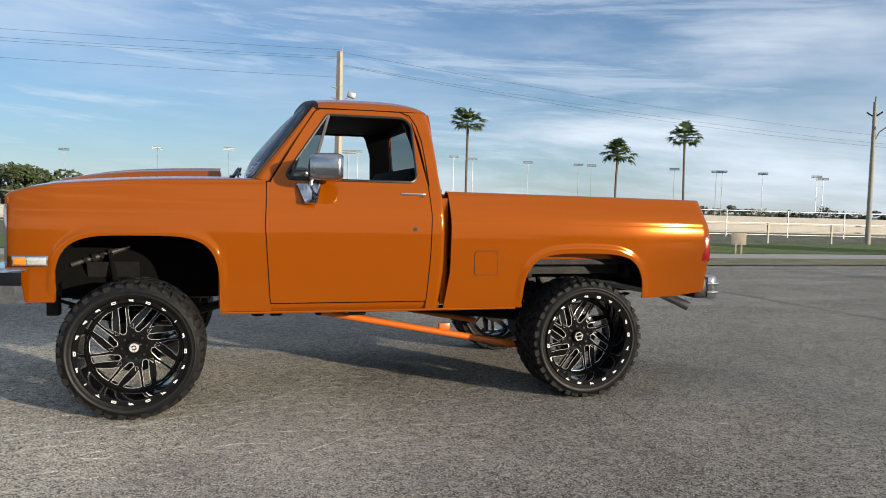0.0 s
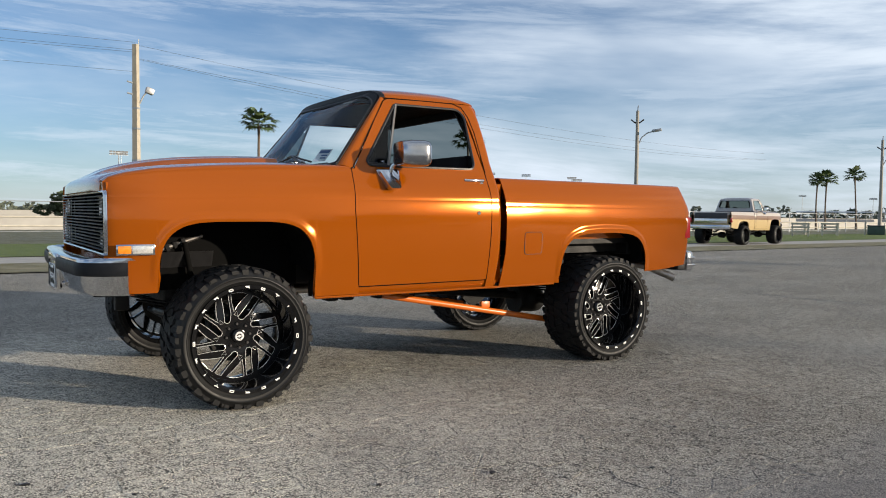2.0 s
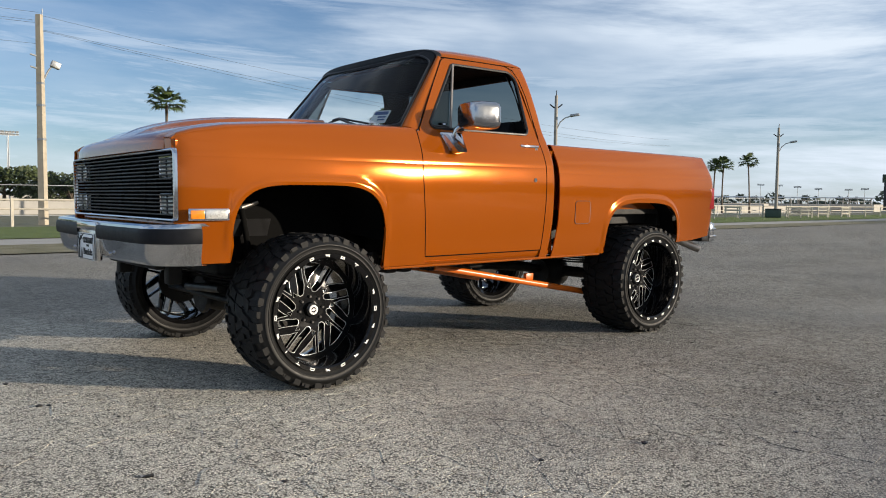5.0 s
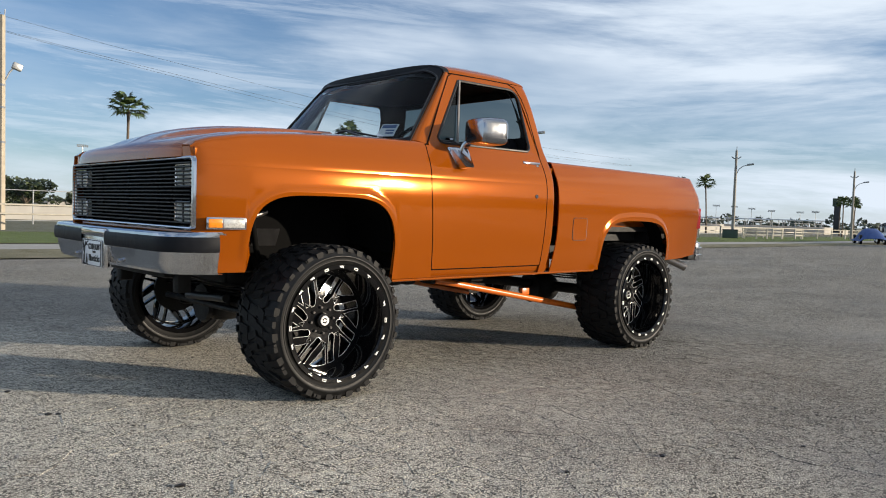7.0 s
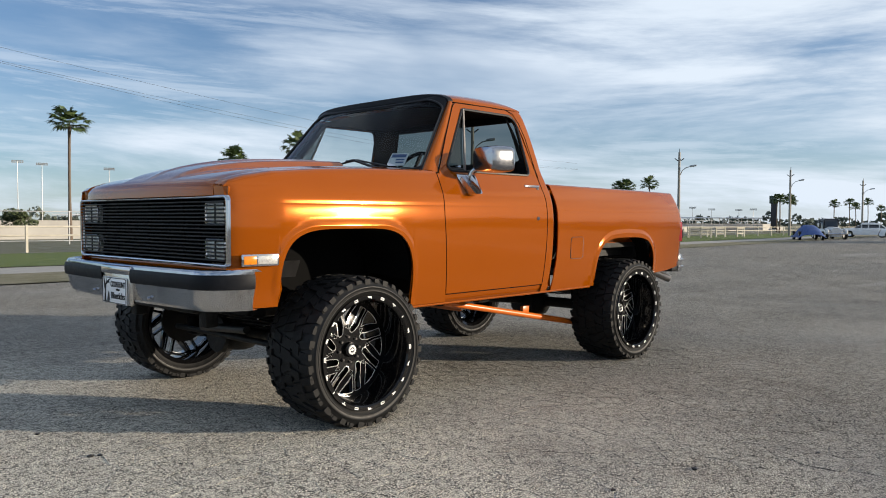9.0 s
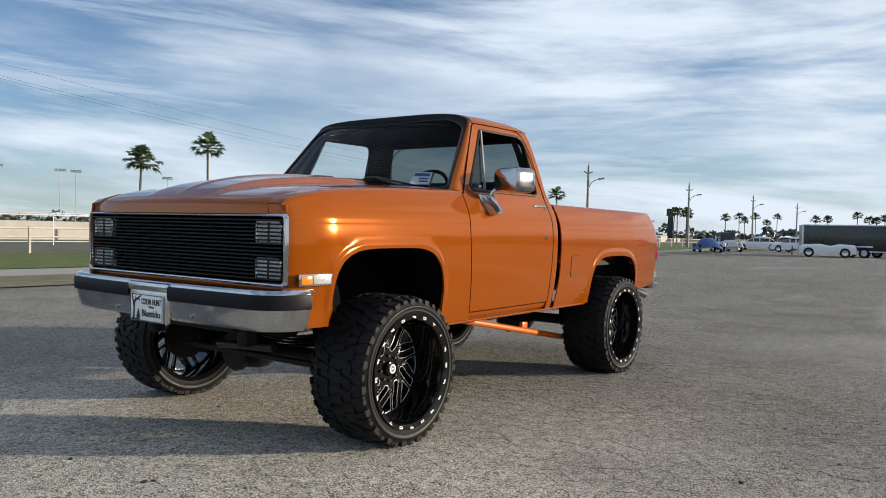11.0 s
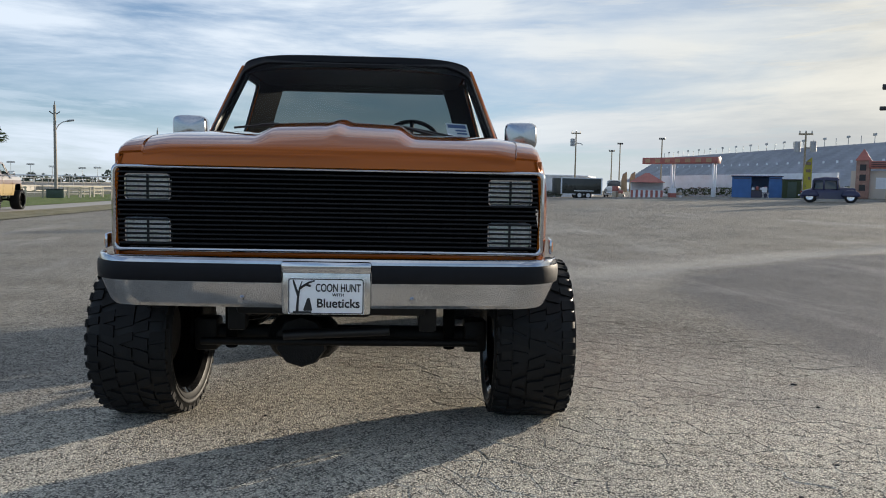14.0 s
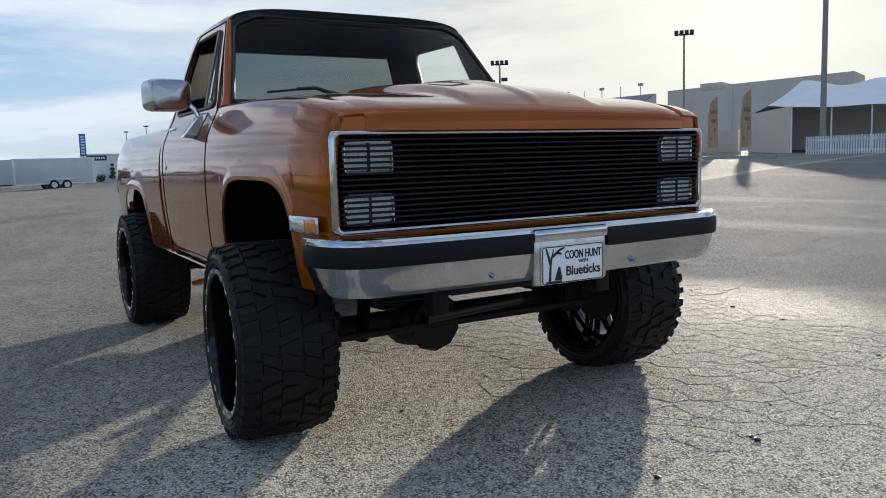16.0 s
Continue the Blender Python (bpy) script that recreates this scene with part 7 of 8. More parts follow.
car("convertible", "small white open convertible beside the dark trailer", (55.6, 7.1), 100, 3.6, 0.85, *CONV, WHITE_CAR, ((-0.30, 0.33), (0.32, 0.33)))
PICK = ([(-0.5, 0.7, 0.8), (-0.49, 1.05, 0.9), (-0.1, 1.08, 0.92), (0.05, 1.10, 0.92), (0.22, 1.15, 0.9), (0.45, 1.08, 0.86), (0.49, 0.95, 0.8), (0.5, 0.6, 0.8)],
        [(-0.14, 1.05, 0.8), (-0.12, 1.72, 0.72), (0.0, 1.80, 0.74), (0.10, 1.76, 0.72), (0.2, 1.12, 0.8)])
car("pickup", "white pickup parked beyond the small dark trailer", (77.6, -22.6), 160, 5.2, 0.98, *PICK, WHITE_CAR, ((-0.30, 0.38), (0.32, 0.38)))
car("vintage_pickup", "white and black vintage pickup facing the lot by the fence", (66.0, 17.2), 215, 4.4, 0.85, *OLD_COUPE, WHITE_CAR, ((-0.33, 0.42), (0.36, 0.42)), (0.60, 0.45), cabin_paint=DARK_METAL)
for i, (x, y, p, turn) in enumerate(((79.7, 18.1, WHITE_CAR, 100), (86.2, 17.0, MAROON, 20), (72.0, 12.6, WHITE_CAR, 70), (87.6, 4.8, NAVY, 10), (91.7, 3.6, WHITE_CAR, 60), (37.5, -42.4, NAVY, 120))):
    car("parked_car", "distant parked car at the edge of the lot", (x, y), turn, 4.6, 0.9, [(-0.5, 0.6, 0.8), (-0.48, 0.9, 0.9), (-0.2, 0.98, 0.95), (0.2, 0.95, 0.95), (0.47, 0.8, 0.88), (0.5, 0.5, 0.85)],
        [(-0.38, 0.9, 0.75), (-0.25, 1.38, 0.72), (-0.05, 1.45, 0.74), (0.08, 1.40, 0.72), (0.25, 0.92, 0.78)], p, ((-0.30, 0.33), (0.30, 0.33)))


def covered_car(x, y, turn):
    c = thing("covered_car", "low car under a blue cover beside the fence", "covered car", m=on_ground(x, y, turn))
    def cover(u, v):
        q, w = lerp(-2.2, 2.2, u), lerp(-1, 1, v)
        h = smooth_table(q, [(-2.2, 0.45), (-1.6, 0.85), (-0.8, 1.12), (0.2, 1.15), (1.0, 0.85), (2.2, 0.5)])
        return (q, w * (0.95 - 0.10 * (1 - abs(w))), 0.22 + (h - 0.22) * (1 - abs(w) ** 3.5) + 0.015 * math.sin(q * 7 + w * 5))
    part("cover", grid(30, 16, cover), COVER_BLUE, c, "blue fabric cover", thick=0.02)
    for q in (-1.35, 1.35):
        for w in (-0.8, 0.8):
            put_wheel(CAR_WHEEL, c, q, w, 0.34)


covered_car(60.2, 16.9, 28)


def pillar_sign(x, y, top):
    p = thing("pillar_sign", "tall dark pillar sign standing among the far palms", "sign", m=on_ground(x, y, -70))
    h = top - ground_z(x, y)
    part("pillar", box(-0.6, 0.6, -0.5, 0.5, 0, h - 1.0, 0.05), DARK_METAL, p)
    part("sign_head", box(-0.95, 0.6, -0.6, 0.6, h - 1.7, h, 0.05), GREEN_BOX, p)
    part("footing", box(-1.0, 1.0, -0.7, 0.7, -0.5, 0.5, 0.05), BARRIER, p)


pillar_sign(174.3, 62.9, 7.2)


# ---- white building ----
def slanted(bm):
    for v in bm.verts:
        v.co.x += 0.85 * max(0.0, v.co.y - 0.3)
    return bm


def white_building():
    a, b = Vector((78.3, -6.2)), Vector((83.6, -21.0))
    L = (b - a).length
    w = thing("white_building", "long low white flat-roofed building with brown doors", "building", m=pose(a.x, a.y, ground_z(*a) - 0.1, 0, 0, heading(a, b)))
    H = 2.75
    wall = bmesh.new()
    doors = [(6.55, 7.70), (8.50, 9.60)]
    wins = [(13.2, 14.6)]
    cuts = [0.0] + [v for d in doors for v in d] + [v for d in wins for v in d] + [L]
    for k, (p, q) in enumerate(zip(cuts, cuts[1:])):
        if (p, q) in doors:
            box(p, q, 0, 0.3, 2.2, H, bm=wall)
        elif (p, q) in wins:
            box(p, q, 0, 0.3, 0, 0.9, bm=wall)
            box(p, q, 0, 0.3, 2.1, H, bm=wall)
        else:
            box(p, q, 0, 0.3, 0, H, bm=wall)
    # the end walls run back at a slant
    for x0, x1, y0, y1 in ((0, 0.3, 0.3, 7), (L - 0.3, L, 0.3, 7), (0, L, 6.7, 7)):
        box(x0, x1, y0, y1, 0, H, bm=wall)
    part("wall", slanted(wall), WHITE_WALL, w, smooth=0)
    part("roof", slanted(box(-0.15, L + 0.15, -0.15, 7.15, H, H + 0.16, 0.02)), WHITE_WALL, w)
    for p, q in doors:
        d = part("door", box(p + 0.05, q - 0.05, 0.20, 0.26, 0, 2.15, 0.01), BROWN_DOOR, w, "recessed brown door")
        part("door_frame", box(p, q, 0.14, 0.19, 2.12, 2.2), BROWN_DOOR, d)
    for p, q in wins:
        win = part("window", box(p, q, 0.12, 0.16, 0.9, 2.1), CAR_GLASS, w, "dark shop window")
        part("window_frame", box((p + q) / 2 - 0.03, (p + q) / 2 + 0.03, 0.06, 0.12, 0.9, 2.1), DARK_METAL, win)
    for k, (q, h, r) in enumerate(((2.6, 1.9, 0.32), (1.4, 0.9, 0.4), (3.7, 0.8, 0.45), (4.6, 0.8, 0.4), (5.5, 0.7, 0.4), (10.6, 0.75, 0.45), (11.6, 0.8, 0.5))):
        c = w.matrix_basis @ Vector((q, -0.7, 0))
        s = thing("shrub", "clipped dark green shrub by the white wall", "shrub", "shrubs by the building", Matrix.Translation((c.x, c.y, ground_z(c.x, c.y))))
        rnd = random.Random(k)
        lob = [(rnd.uniform(-0.1, 0.1), rnd.uniform(-0.1, 0.1), h * t, r * (1.15 - t * 0.8 if h > 1.2 else 1.0)) for t in ((0.25, 0.45, 0.65, 0.85) if h > 1.2 else (0.35, 0.55))]
        o = new("foliage", leaf_cloud(k + 40, lob, 160, 0.07))
        o.parent = s


white_building()


def pylon_sign():
    s = thing("pylon_sign", "tall narrow blue sign with pale unreadable bars beside a black board", "sign", m=on_ground(77.2, -6.3, -92))
    part("post", rod((0, 0, -0.2), (0, 0, 2.7), 0.07, n=8), GALV, s)
    f = part("sign_face", box(-0.28, 0.28, -0.07, 0.07, 2.6, 4.65, 0.02), BLUE_PAINT, s)
    for k in range(7):
        part("pale_bar", box(-0.16, 0.16, -0.08, 0.08, 2.75 + k * 0.26, 2.90 + k * 0.26), WHITE_WALL, f)
    b = part("black_board", box(0.25, 2.0, -0.05, 0.05, 2.12, 2.62, 0.02), DARK_METAL, s, "black board with a row of white bars")
    for k in range(7):
        part("white_bar", box(0.42 + k * 0.21, 0.56 + k * 0.21, -0.06, 0.06, 2.26, 2.47), WHITE_WALL, b)


pylon_sign()


# ---- fairground side: canopy, stalls, poles ----
def canopy():
    a, b = Vector((76.0, -25.1)), Vector((70.1, -30.6))
    L = (b - a).length
    c = thing("red_canopy", "long haze-paled red canopy beam with pale chequers on slim white posts", "canopy", m=pose(a.x, a.y, ground_z(*a), 0, 0, heading(a, b)))
    beam = part("beam", box(0, L, -0.2, 0.7, 3.42, 4.05, 0.01), HAZY_RED, c)
    for k in range(7):
        part("pale_band", box(0.35 + k * 1.1, 0.90 + k * 1.1, -0.21, -0.19, 3.54, 3.92), ORANGE_CLOTH, beam)
    for x in (L * 0.40, L - 0.45):
        for y in (0.0, 0.5):
            part("post", box(x - 0.09, x + 0.09, y - 0.09, y + 0.09, -0.3, 3.42, 0.01), WHITE_WALL, c)


canopy()


def kiosk():
    k = thing("striped_kiosk", "small kiosk with a peaked red roof and red and white counter", "kiosk", m=on_ground(72.3, -24.4, -107) @ Matrix.Scale(0.85, 4))
    roof = bmesh.new()
    base = [roof.verts.new(q) for q in ((-2.0, -1.5, 1.75), (2.0, -1.5, 1.75), (2.0, 1.5, 1.75), (-2.0, 1.5, 1.75))]
    top = [roof.verts.new(q) for q in ((-0.25, 0, 2.85), (0.25, 0, 2.85))]
    for f in ((base[0], base[1], top[1], top[0]), (base[2], base[3], top[0], top[1]), (base[1], base[2], top[1]), (base[3], base[0], top[0]), base[::-1]):
        roof.faces.new(f)
    part("roof", roof, HAZY_RED, k, smooth=0)
    for x in (-1.8, 1.8):
        for y in (-1.3, 1.3):
            part("post", rod((x, y, -0.1), (x, y, 1.75), 0.05, n=8), WHITE_WALL, k)
    part("back_wall", box(-1.8, 1.8, 1.2, 1.3, 0, 1.75), WHITE_WALL, k)
    for j in range(13):
        part("counter_slat", box(-1.8 + j * 0.277, -1.8 + (j + 1) * 0.277 - 0.01, -1.35, -1.25, 0, 0.85, 0.01, seg=1), (HAZY_RED, WHITE_WALL)[j % 2], k)
    for j, (x, y, w, h) in enumerate(((-2.5, -1.2, 0.5, 0.7), (2.4, -1.0, 0.6, 1.0), (3.1, -0.6, 0.4, 0.6), (-3.0, -0.5, 0.5, 1.1))):
        crate = thing("stacked_crate", "pale crate stacked beside the kiosk", "crate", "crates by the kiosk", on_ground(72.3, -24.4, -107) @ pose(x, y, 0, 0, 0, 20 * j))
        for q in range(2):
            part("box", box(-w / 2, w / 2, -w / 2, w / 2, q * h / 2, (q + 1) * h / 2 - 0.02, 0.02), (BOARD, HAZY_RED, WHITE_WALL)[(j + q) % 3], crate)


kiosk()


def booth():
    b = thing("blue_booth", "bright blue vendor booth with an open counter", "booth", m=on_ground(64.8, -32.1, -114))
    part("back_wall", box(-2.1, 2.1, 2.1, 2.2, 0, 1.9), BLUE_PAINT, b)
    for x0, x1 in ((-2.1, -2.02), (2.02, 2.1)):
        part("side_wall", box(x0, x1, 0.0, 2.1, 0, 1.9), BLUE_PAINT, b)
    for x0, x1 in ((-2.02, -0.45), (1.0, 2.02)):
        part("front_panel", box(x0, x1, 0.0, 0.08, 0, 1.9), BLUE_PAINT, b)
        part("panel_frame", box(x0 + 0.1, x1 - 0.1, -0.02, 0.0, 1.70, 1.78), NAVY, b)
    part("counter", box(-0.45, 1.0, -0.15, 0.25, 0.62, 0.70, 0.01), DARK_METAL, b)
    part("counter_front", box(-0.45, 1.0, 0.0, 0.08, 0, 0.62), NAVY, b)
    part("roof", box(-2.2, 2.2, -0.25, 2.3, 1.9, 1.98, 0.02), NAVY, b)
    part("inner_shelf", box(-1.9, 1.9, 1.7, 2.1, 0.9, 0.95), DARK_METAL, b)
    for k, x in enumerate((-0.3, 0.05, 0.4, 0.75)):
        part("goods", box(x - 0.12, x + 0.12, 0.0, 0.2, 0.70, 0.92 + 0.1 * (k % 2), 0.02), (WHITE_WALL, HAZY_RED)[k % 2], b)
    chair = thing("folding_chair", "white folding chair before the blue booth", "chair", m=on_ground(64.8, -32.1, -114) @ pose(0.75, -0.9, 0, 0, 0, 25))
    part("seat", box(-0.24, 0.24, -0.22, 0.22, 0.42, 0.46, 0.01), WHITE_WALL, chair)
    part("backrest", box(-0.24, 0.24, 0.20, 0.24, 0.5, 0.95, 0.01), WHITE_WALL, chair)
    for x in (-0.22, 0.22):
        for y in (-0.2, 0.2):
            part("leg", rod((x, y, 0), (x, -y, 0.44), 0.02, n=6), WHITE_WALL, chair)
    hut = thing("storage_shed", "small olive green shed beside the blue booth", "shed", m=on_ground(60.9, -33.4, -114))
    part("wall", box(-0.75, 0.75, 0, 1.2, 0, 1.55, 0.02), HEDGE, hut)
    part("roof", box(-0.85, 0.85, -0.1, 1.3, 1.55, 1.62, 0.02), DARK_METAL, hut)
    part("door", box(-0.35, 0.35, -0.03, 0.0, 0.05, 1.4, 0.01), GREEN_BOX, hut)


booth()


def hedge_row():
    a, b = Vector((79.3, -28.3)), Vector((65.3, -39.9))
    long_wall("low_white_wall", [a, b], -0.2, 2.2, 0.4, WHITE_WALL, "low white wall behind the fairground hedge", "wall")
    rnd = random.Random(2)
    lob = []
    for k in range(26):
        p = a.lerp(b, k / 25) + Vector((-1.2, -0.3))
        lob.append((p.x, p.y, ground_z(p.x, p.y) + 0.5 + rnd.uniform(-0.05, 0.08), 0.55))
    tagged(new("hedge", leaf_cloud(77, lob, 90, 0.10)), "long clipped dark green hedge", "hedge", kind="stuff")


hedge_row()


def stall_row():
    s = thing("stall_building", "tan stall building with a long red roof and a red tower", "building", m=pose(55.4, -36.9, ground_z(55.4, -36.9), 0, 0, heading((55.96, -36.03), (52.7, -40.94))) @ Matrix.Scale(0.88, 4))
    part("wall", box(-1.6, 5.3, 0, 3, 0, 2.5, 0.02), TAN_WALL, s)
    r = part("roof", box(-0.2, 5.5, -0.6, 3.2, 2.75, 3.35, 0.04), HAZY_RED, s)
    for k in range(3):
        part("dark_slot", box(0.0, 5.3, -0.63, -0.59, 2.85 + 0.16 * k, 2.91 + 0.16 * k), DARK_METAL, r)
    t = part("tower", box(-1.2, -0.1, -0.4, 0.8, 0, 3.4, 0.05), HAZY_BRICK, s)
    spire = bmesh.new()
    base = [spire.verts.new(q) for q in ((-1.3, -0.5, 3.4), (0.0, -0.5, 3.4), (0.0, 0.9, 3.4), (-1.3, 0.9, 3.4))]
    tip = spire.verts.new((-0.65, 0.2, 4.5))
    for q in range(4):
        spire.faces.new((base[q], base[(q + 1) % 4], tip))
    spire.faces.new(base[::-1])
    part("tower_roof", spire, HAZY_RED, t, smooth=0)
    for q in range(3):
        part("tower_window", box(-0.9, -0.4, -0.43, -0.40, 0.7 + q * 0.9, 1.25 + q * 0.9), DARK_METAL, t)
    for k in range(4):
        part("hatch", box(0.4 + k * 1.2, 1.3 + k * 1.2, -0.03, 0.01, 0.9, 1.9), CAR_GLASS if k % 2 else WHITE_WALL, s)
    long_wall("pale_blue_fence", [(51.5, -42.0), (46.6, -42.2), (40.5, -42.9)], -0.2, 2.2, 0.2, BARRIER, "pale sheet fence behind the cars", "fence")
    door = thing("dark_doorway", "tall dark doorway in the pale fence", "door", m=pose(46.7, -41.9, ground_z(46.7, -42), 0, 0, heading((51.5, -42.0), (46.6, -42.2)) + 180))
    part("door_leaf", box(-0.45, 0.45, -0.2, 0.0, 0, 2.35, 0.02), DARK_METAL, door)


stall_row()


def service_pole(x, y, top, label, kind, turn, wide=1.0):
    p = thing("service_pole", label, "utility pole", m=on_ground(x, y, turn))
    h = top - ground_z(x, y)
    part("pole", rod((0, 0, -0.3), (0, 0, h), 0.10, 0.065, n=10), WOOD_POLE, p)
    if kind == "transformer":
        part("cross_arm", box(-0.5, 0.5, -0.06, 0.06, h - 0.25, h - 0.12), WOOD_POLE, p)
        for q in ((-0.55, 0.55) if "bank" in label else (-0.35,)):
            part("transformer", rod((q, -0.1, h - 1.55), (q, -0.1, h - 0.75), 0.24, n=14), GALV, p, "grey drum transformer")
        for q in (-0.42, 0.0, 0.42):
            part("insulator", rod((q, 0, h - 0.12), (q, 0, h + 0.08), 0.05, n=8), GALV, p)
        part("side_arm", tube([(0, 0, h - 1.2), (0.5, 0, h - 1.25), (0.7, 0, h - 1.4)], 0.05, 6), GALV, p)
    else:
        part("head_arm", box(-0.62 * wide, 0.62 * wide, -0.05, 0.05, h - 0.08, h, 0.01), DARK_METAL, p)
        for q in (-0.52, -0.17, 0.17, 0.52):
            part("flood_lamp", box((q - 0.14) * wide, (q + 0.14) * wide, -0.28 * wide, 0.12, h - 0.10, h + 0.24 * wide, 0.05), DARK_METAL, p, "dark flood lamp head")
        if kind == "flood_double":
            part("lower_lamp", box(-0.75, -0.35, -0.3, 0.1, h - 1.45, h - 1.2, 0.04), DARK_METAL, p)
            part("lower_lamp", box(0.1, 0.6, -0.3, 0.1, h - 1.3, h - 1.05, 0.04), DARK_METAL, p)


service_pole(78.0, -18.4, 7.4, "wooden utility pole with a single transformer", "transformer", -100)
service_pole(54.3, -30.9, 6.0, "wooden utility pole carrying a bank of transformers", "transformer", -118)
service_pole(46.0, -32.3, 8.3, "tall pole with several flood lamp heads", "flood_double", -125)
service_pole(61.9, -45.2, 7.7, "tall pole topped by a flat bank of flood lamps", "flood", -125)
service_pole(36.2, -41.3, 9.5, "tall pole topped by paired dark flood lamps", "flood", -137)
service_pole(86.2, -30.4, 7.4, "slim pole with a lamp bar behind the canopy", "flood", -105, 0.55)
service_pole(92.6, -26.2, 6.2, "slim pole with a lamp bar behind the small trailer", "flood", -105, 0.55)
service_pole(124.4, -20.3, 7.9, "slim pole with a lamp bar behind the white building", "flood", -97, 0.55)
service_pole(144.6, -20.4, 8.0, "slim pole with a lamp bar behind the white building", "flood", -97, 0.55)
service_pole(97.2, -28.5, 7.4, "slim pole with a lamp bar behind the white building", "flood", -97, 0.55)
big = thing("concrete_mast", "thick plain concrete mast beside the white tent", "mast", m=on_ground(23.3, -38.0))
part("shaft", rod((0, 0, -0.4), (0, 0, 13.0), 0.17, 0.12, n=16), CONC_POLE, big)


def feather_flag(x, y, h, material, turn, label, bars=4):
    f = thing("feather_flag", label, "flag", m=on_ground(x, y, turn))
    part("pole", tube([(0, 0, 0), (0.02, 0, h * 0.6), (0.15, 0, h * 0.9), (0.5, 0, h)], 0.025, 6), GALV, f)
    def cloth(u, v):
        edge = table(v, [(0, 0.0), (0.6, 0.02), (0.9, 0.15), (1, 0.5)])
        return (lerp(edge, max(edge, 0.62 - 0.05 * v), u), 0.04 * math.sin(u * 5 + v * 7), lerp(0.55, h, v))
    c = part("banner", grid(6, 14, cloth), material, f, thick=0.006)
    for k in range(bars):
        part("printed_bar", grid(2, 2, lambda u, v: (lerp(0.16, 0.50, u), 0.04 * math.sin(lerp(0.16, 0.5, u) * 5 + k) - 0.03, lerp(1.0, 1.22, v) + k * 0.55)), BROWN_DOOR, c, smooth=0, thick=0.004)


feather_flag(30.7, -37.4, 3.7, ORANGE_CLOTH, -140, "orange feather flag with dark printed bars")
feather_flag(28.0, -37.1, 3.9, ORANGE_CLOTH, -140, "orange feather flag with dark printed bars")
feather_flag(52.5, -29.9, 3.2, YELLOW, -117, "yellow feather flag with dark printed bars")
feather_flag(75.2, -22.6, 2.6, ORANGE_CLOTH, -105, "pale orange feather flag by the kiosk", 0)
feather_flag(75.0, -23.4, 2.6, ORANGE_CLOTH, -105, "pale orange feather flag by the kiosk", 0)


def tent():
    t = thing("marquee_tent", "large white peaked marquee with open sides", "tent", m=pose(27.0, -40.3, ground_z(27, -40.3), 0, 0, -127))
    def cover(u, v):
        x, y = lerp(0, 14, u), lerp(-0.3, 9, v)
        ridge = 1 - abs(2 * v - 1)
        peak = 0.5 + 0.5 * math.cos(math.tau * (u * 14 / 4.7 + 0.5))
        return (x, y, 2.75 + ridge * (1.5 + 0.5 * peak) * min(1, u * 5 + 0.25) - 0.08 * math.sin(math.pi * u * 3) ** 2)
    part("roof", grid(40, 16, cover), CANVAS, t, thick=0.02)
    part("back_wall", box(0.1, 14, 8.9, 9.0, 0, 2.8), TAN_WALL, t)
    part("side_wall", box(0.0, 0.1, 0, 9.0, 0, 2.8), TAN_WALL, t)
    for k in range(7):
        part("pole", rod((k * 2.3 + 0.1, 0, 0), (k * 2.3 + 0.1, 0, 2.8), 0.05, n=8), WHITE_WALL, t)
    f = thing("picket_fence", "white picket fence before the marquee", "fence", m=pose(22.6, -36.3, ground_z(22.4, -36.2), 0, 0, 180))
    pk = mesh_of("picket", box(-0.035, 0.035, -0.015, 0.015, 0.05, 1.0, 0.008, seg=1), WHITE_WALL, 0)
    for k in range(75):
        o = new("picket", pk)
        o.parent, o.location = f, (k * 0.14 - 0.5, 0, 0)
    for z in (0.25, 0.8):
        part("rail", box(-0.5, 10.0, 0.016, 0.05, z - 0.04, z + 0.04), WHITE_WALL, f)


tent()
long_wall("kerb_line", [(24, -35), (44, -33.5), (60, -28.5), (69, -20)], -0.05, 0.12, 0.3, CONCRETE, "low pale kerb at the edge of the lot", "kerb")
long_wall("market_wall", [(36, -47), (44, -48), (52, -44)], -0.2, 1.6, 0.3, TAN_WALL, "low tan wall of the market stalls", "wall")


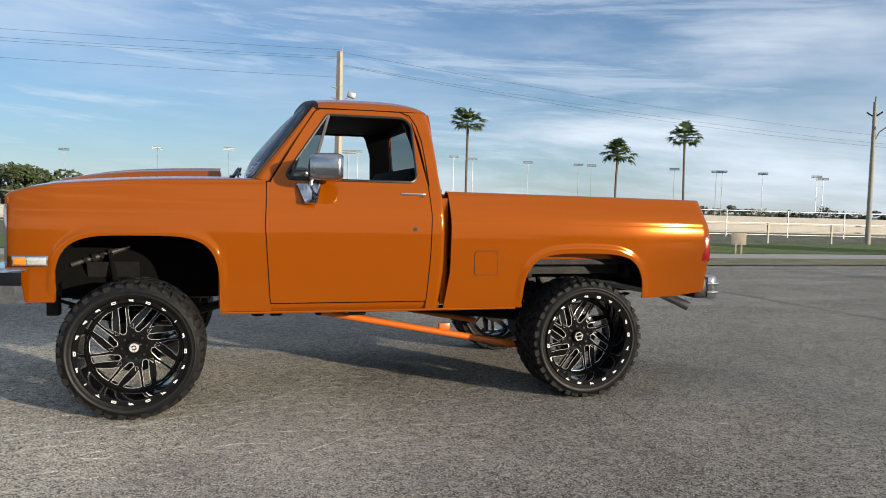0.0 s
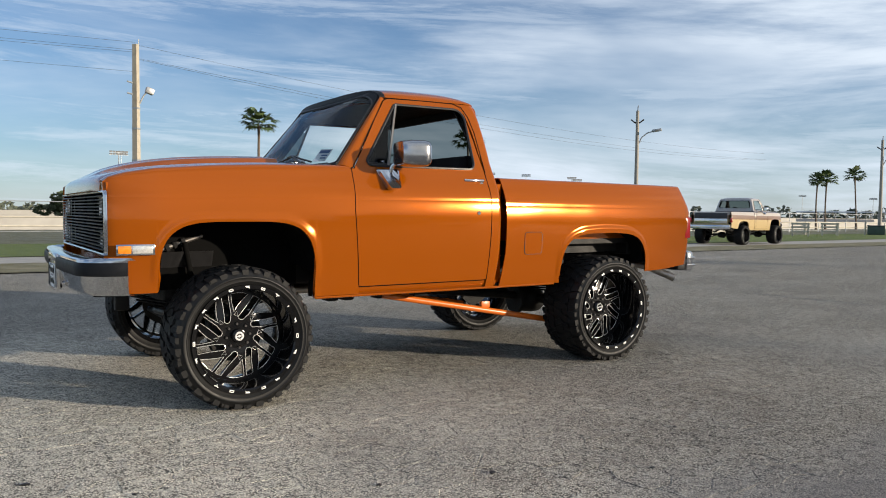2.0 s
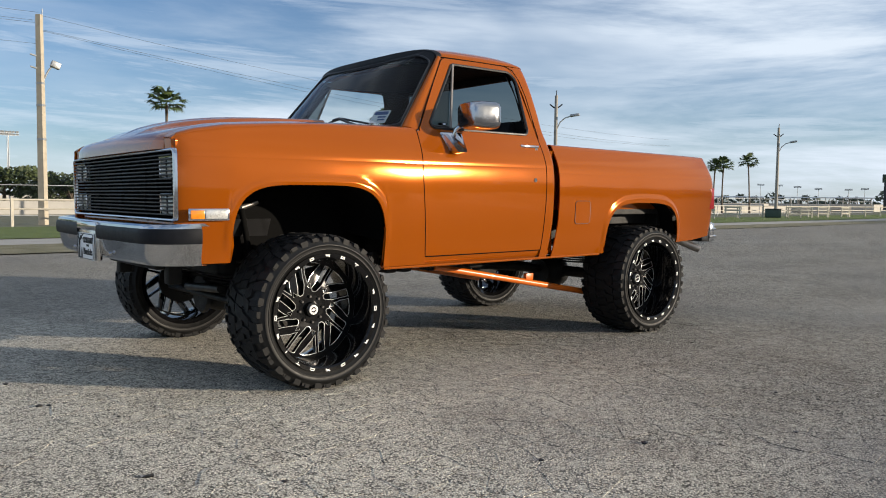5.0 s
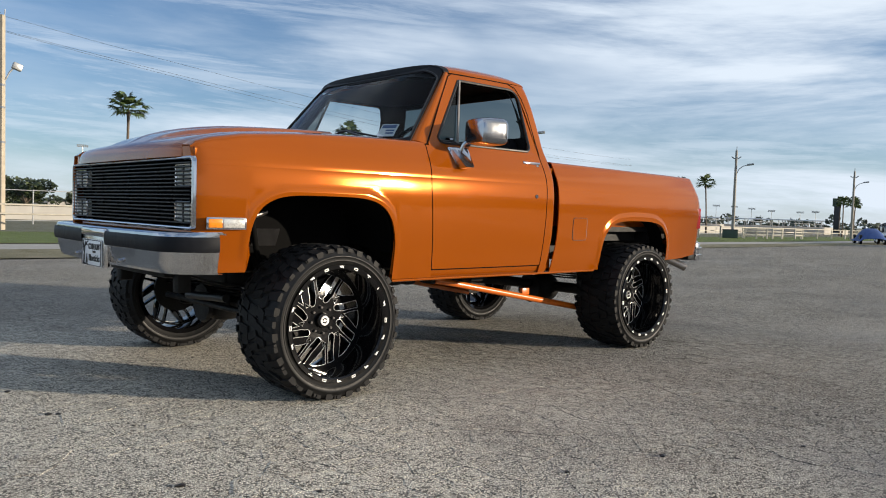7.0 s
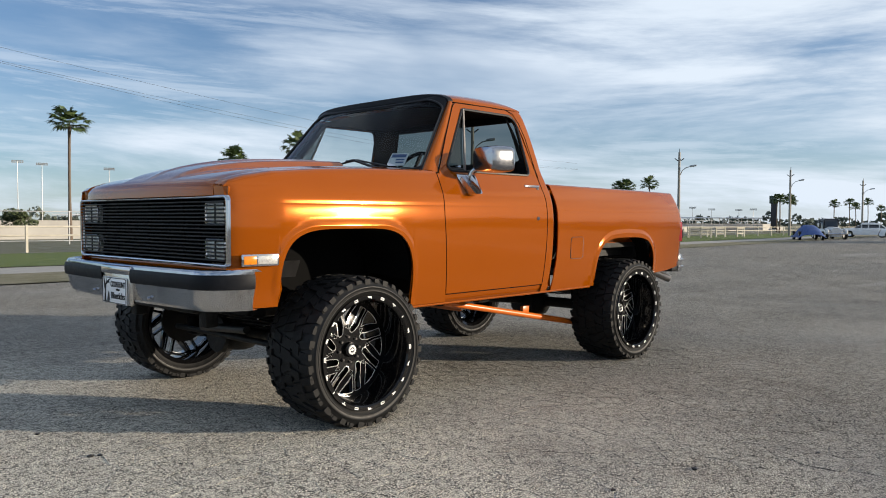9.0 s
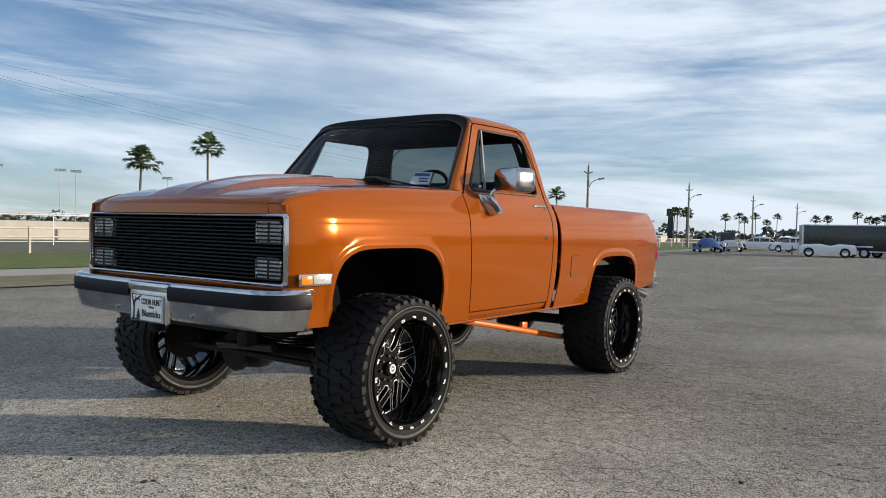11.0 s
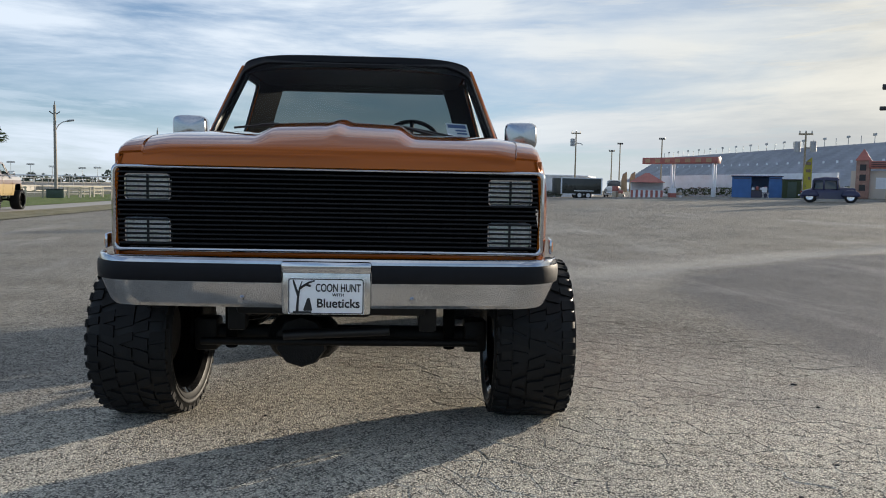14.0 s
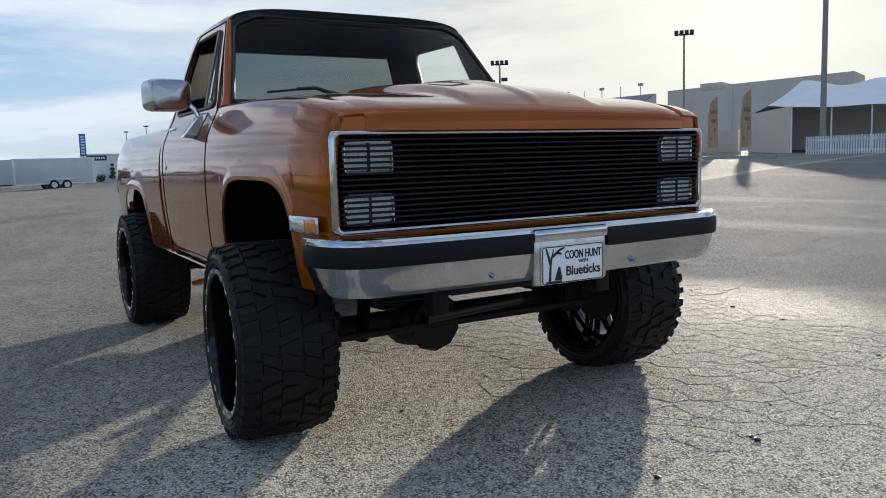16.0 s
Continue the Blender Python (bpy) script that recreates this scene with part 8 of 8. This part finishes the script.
# ---- grandstand ----
def grandstand():
    g = thing("grandstand", "huge long grey grandstand with light masts along its top", "grandstand")
    x0, x1 = 234.0, 720.0
    n = 22
    rows = bmesh.new()
    prof = []
    for k in range(n + 1):
        y, z = -205 - 35 * k / n, 3.0 + 23.2 * k / n
        prof += [(y, z), (y - 35 / n, z)]
    grid(30, len(prof) - 1, lambda u, v: (lerp(x0, x1, u), prof[round(v * (len(prof) - 1))][0], prof[round(v * (len(prof) - 1))][1] + 0.014 * lerp(0, x1 - x0, u)), bm=rows)
    part("seat_tier", rows, SEATS, g, smooth=0)
    part("front_wall", box(x0, x1, -205.4, -204.8, -1, 3.6), WHITE_WALL, g)
    part("back_wall", box(x0, x1, -242, -241, -1, 26.2), SEATS, g)
    end = bmesh.new()
    end.faces.new([end.verts.new((x0, y, z)) for y, z in ((-205, -1), (-205, 3.0), (-241, 26.2), (-241, -1))])
    part("end_wall", end, TAN_WALL, g, smooth=0, thick=0.6)
    for k in range(40):
        x = x0 + 8 + k * 12
        part("mast", rod((x, -241, 25.6 + 0.014 * (x - x0)), (x, -241, 30.5 + 0.014 * (x - x0)), 0.18, n=6), GALV, g)
        if k % 2 == 0:
            part("mast_lamp", box(x - 1.3, x + 1.3, -241.3, -240.7, 30 + 0.014 * (x - x0), 31.2 + 0.014 * (x - x0)), GALV, g)
    for k in range(34):
        x = x0 + 10 + k * 13
        part("aisle_sign", box(x - 0.8, x + 0.8, -222.6, -222.2, 15.7 + 0.014 * (x - x0), 17.0 + 0.014 * (x - x0)), WHITE_WALL, g)
    b = thing("stand_tower", "tall tan rear wall of a further grandstand block", "grandstand", m=pose(152.5, -162.5, 0, 0, 0, heading((152.5, -162.5), (111.4, -180.0))))
    L = 46
    w = bmesh.new()
    vs = [w.verts.new(q) for q in ((0, 0, -2), (L, 0, -2), (L, 0, 19.6), (0, 0, 18.4), (0, 16, -2), (L, 16, -2), (L, 16, 19.6), (0, 16, 18.4))]
    for f in ((0, 1, 2, 3), (4, 5, 6, 7), (3, 2, 6, 7), (0, 3, 7, 4), (1, 2, 6, 5)):
        w.faces.new([vs[i] for i in f])
    part("wall", w, TAN_WALL, b, smooth=0)
    for k in range(4):
        part("rib", box(k * 11 + 6, k * 11 + 6.5, -0.3, 0, -2, 18.0 + k * 0.2), TAN_WALL, b)
    part("parapet", box(9, 15, -0.2, 15, 17.8, 19.6, 0.1), TAN_WALL, b)
    part("lower_concourse", box(-8, L, -9, -0.2, -1, 6.0, 0.1), TAN_WALL, b)


grandstand()
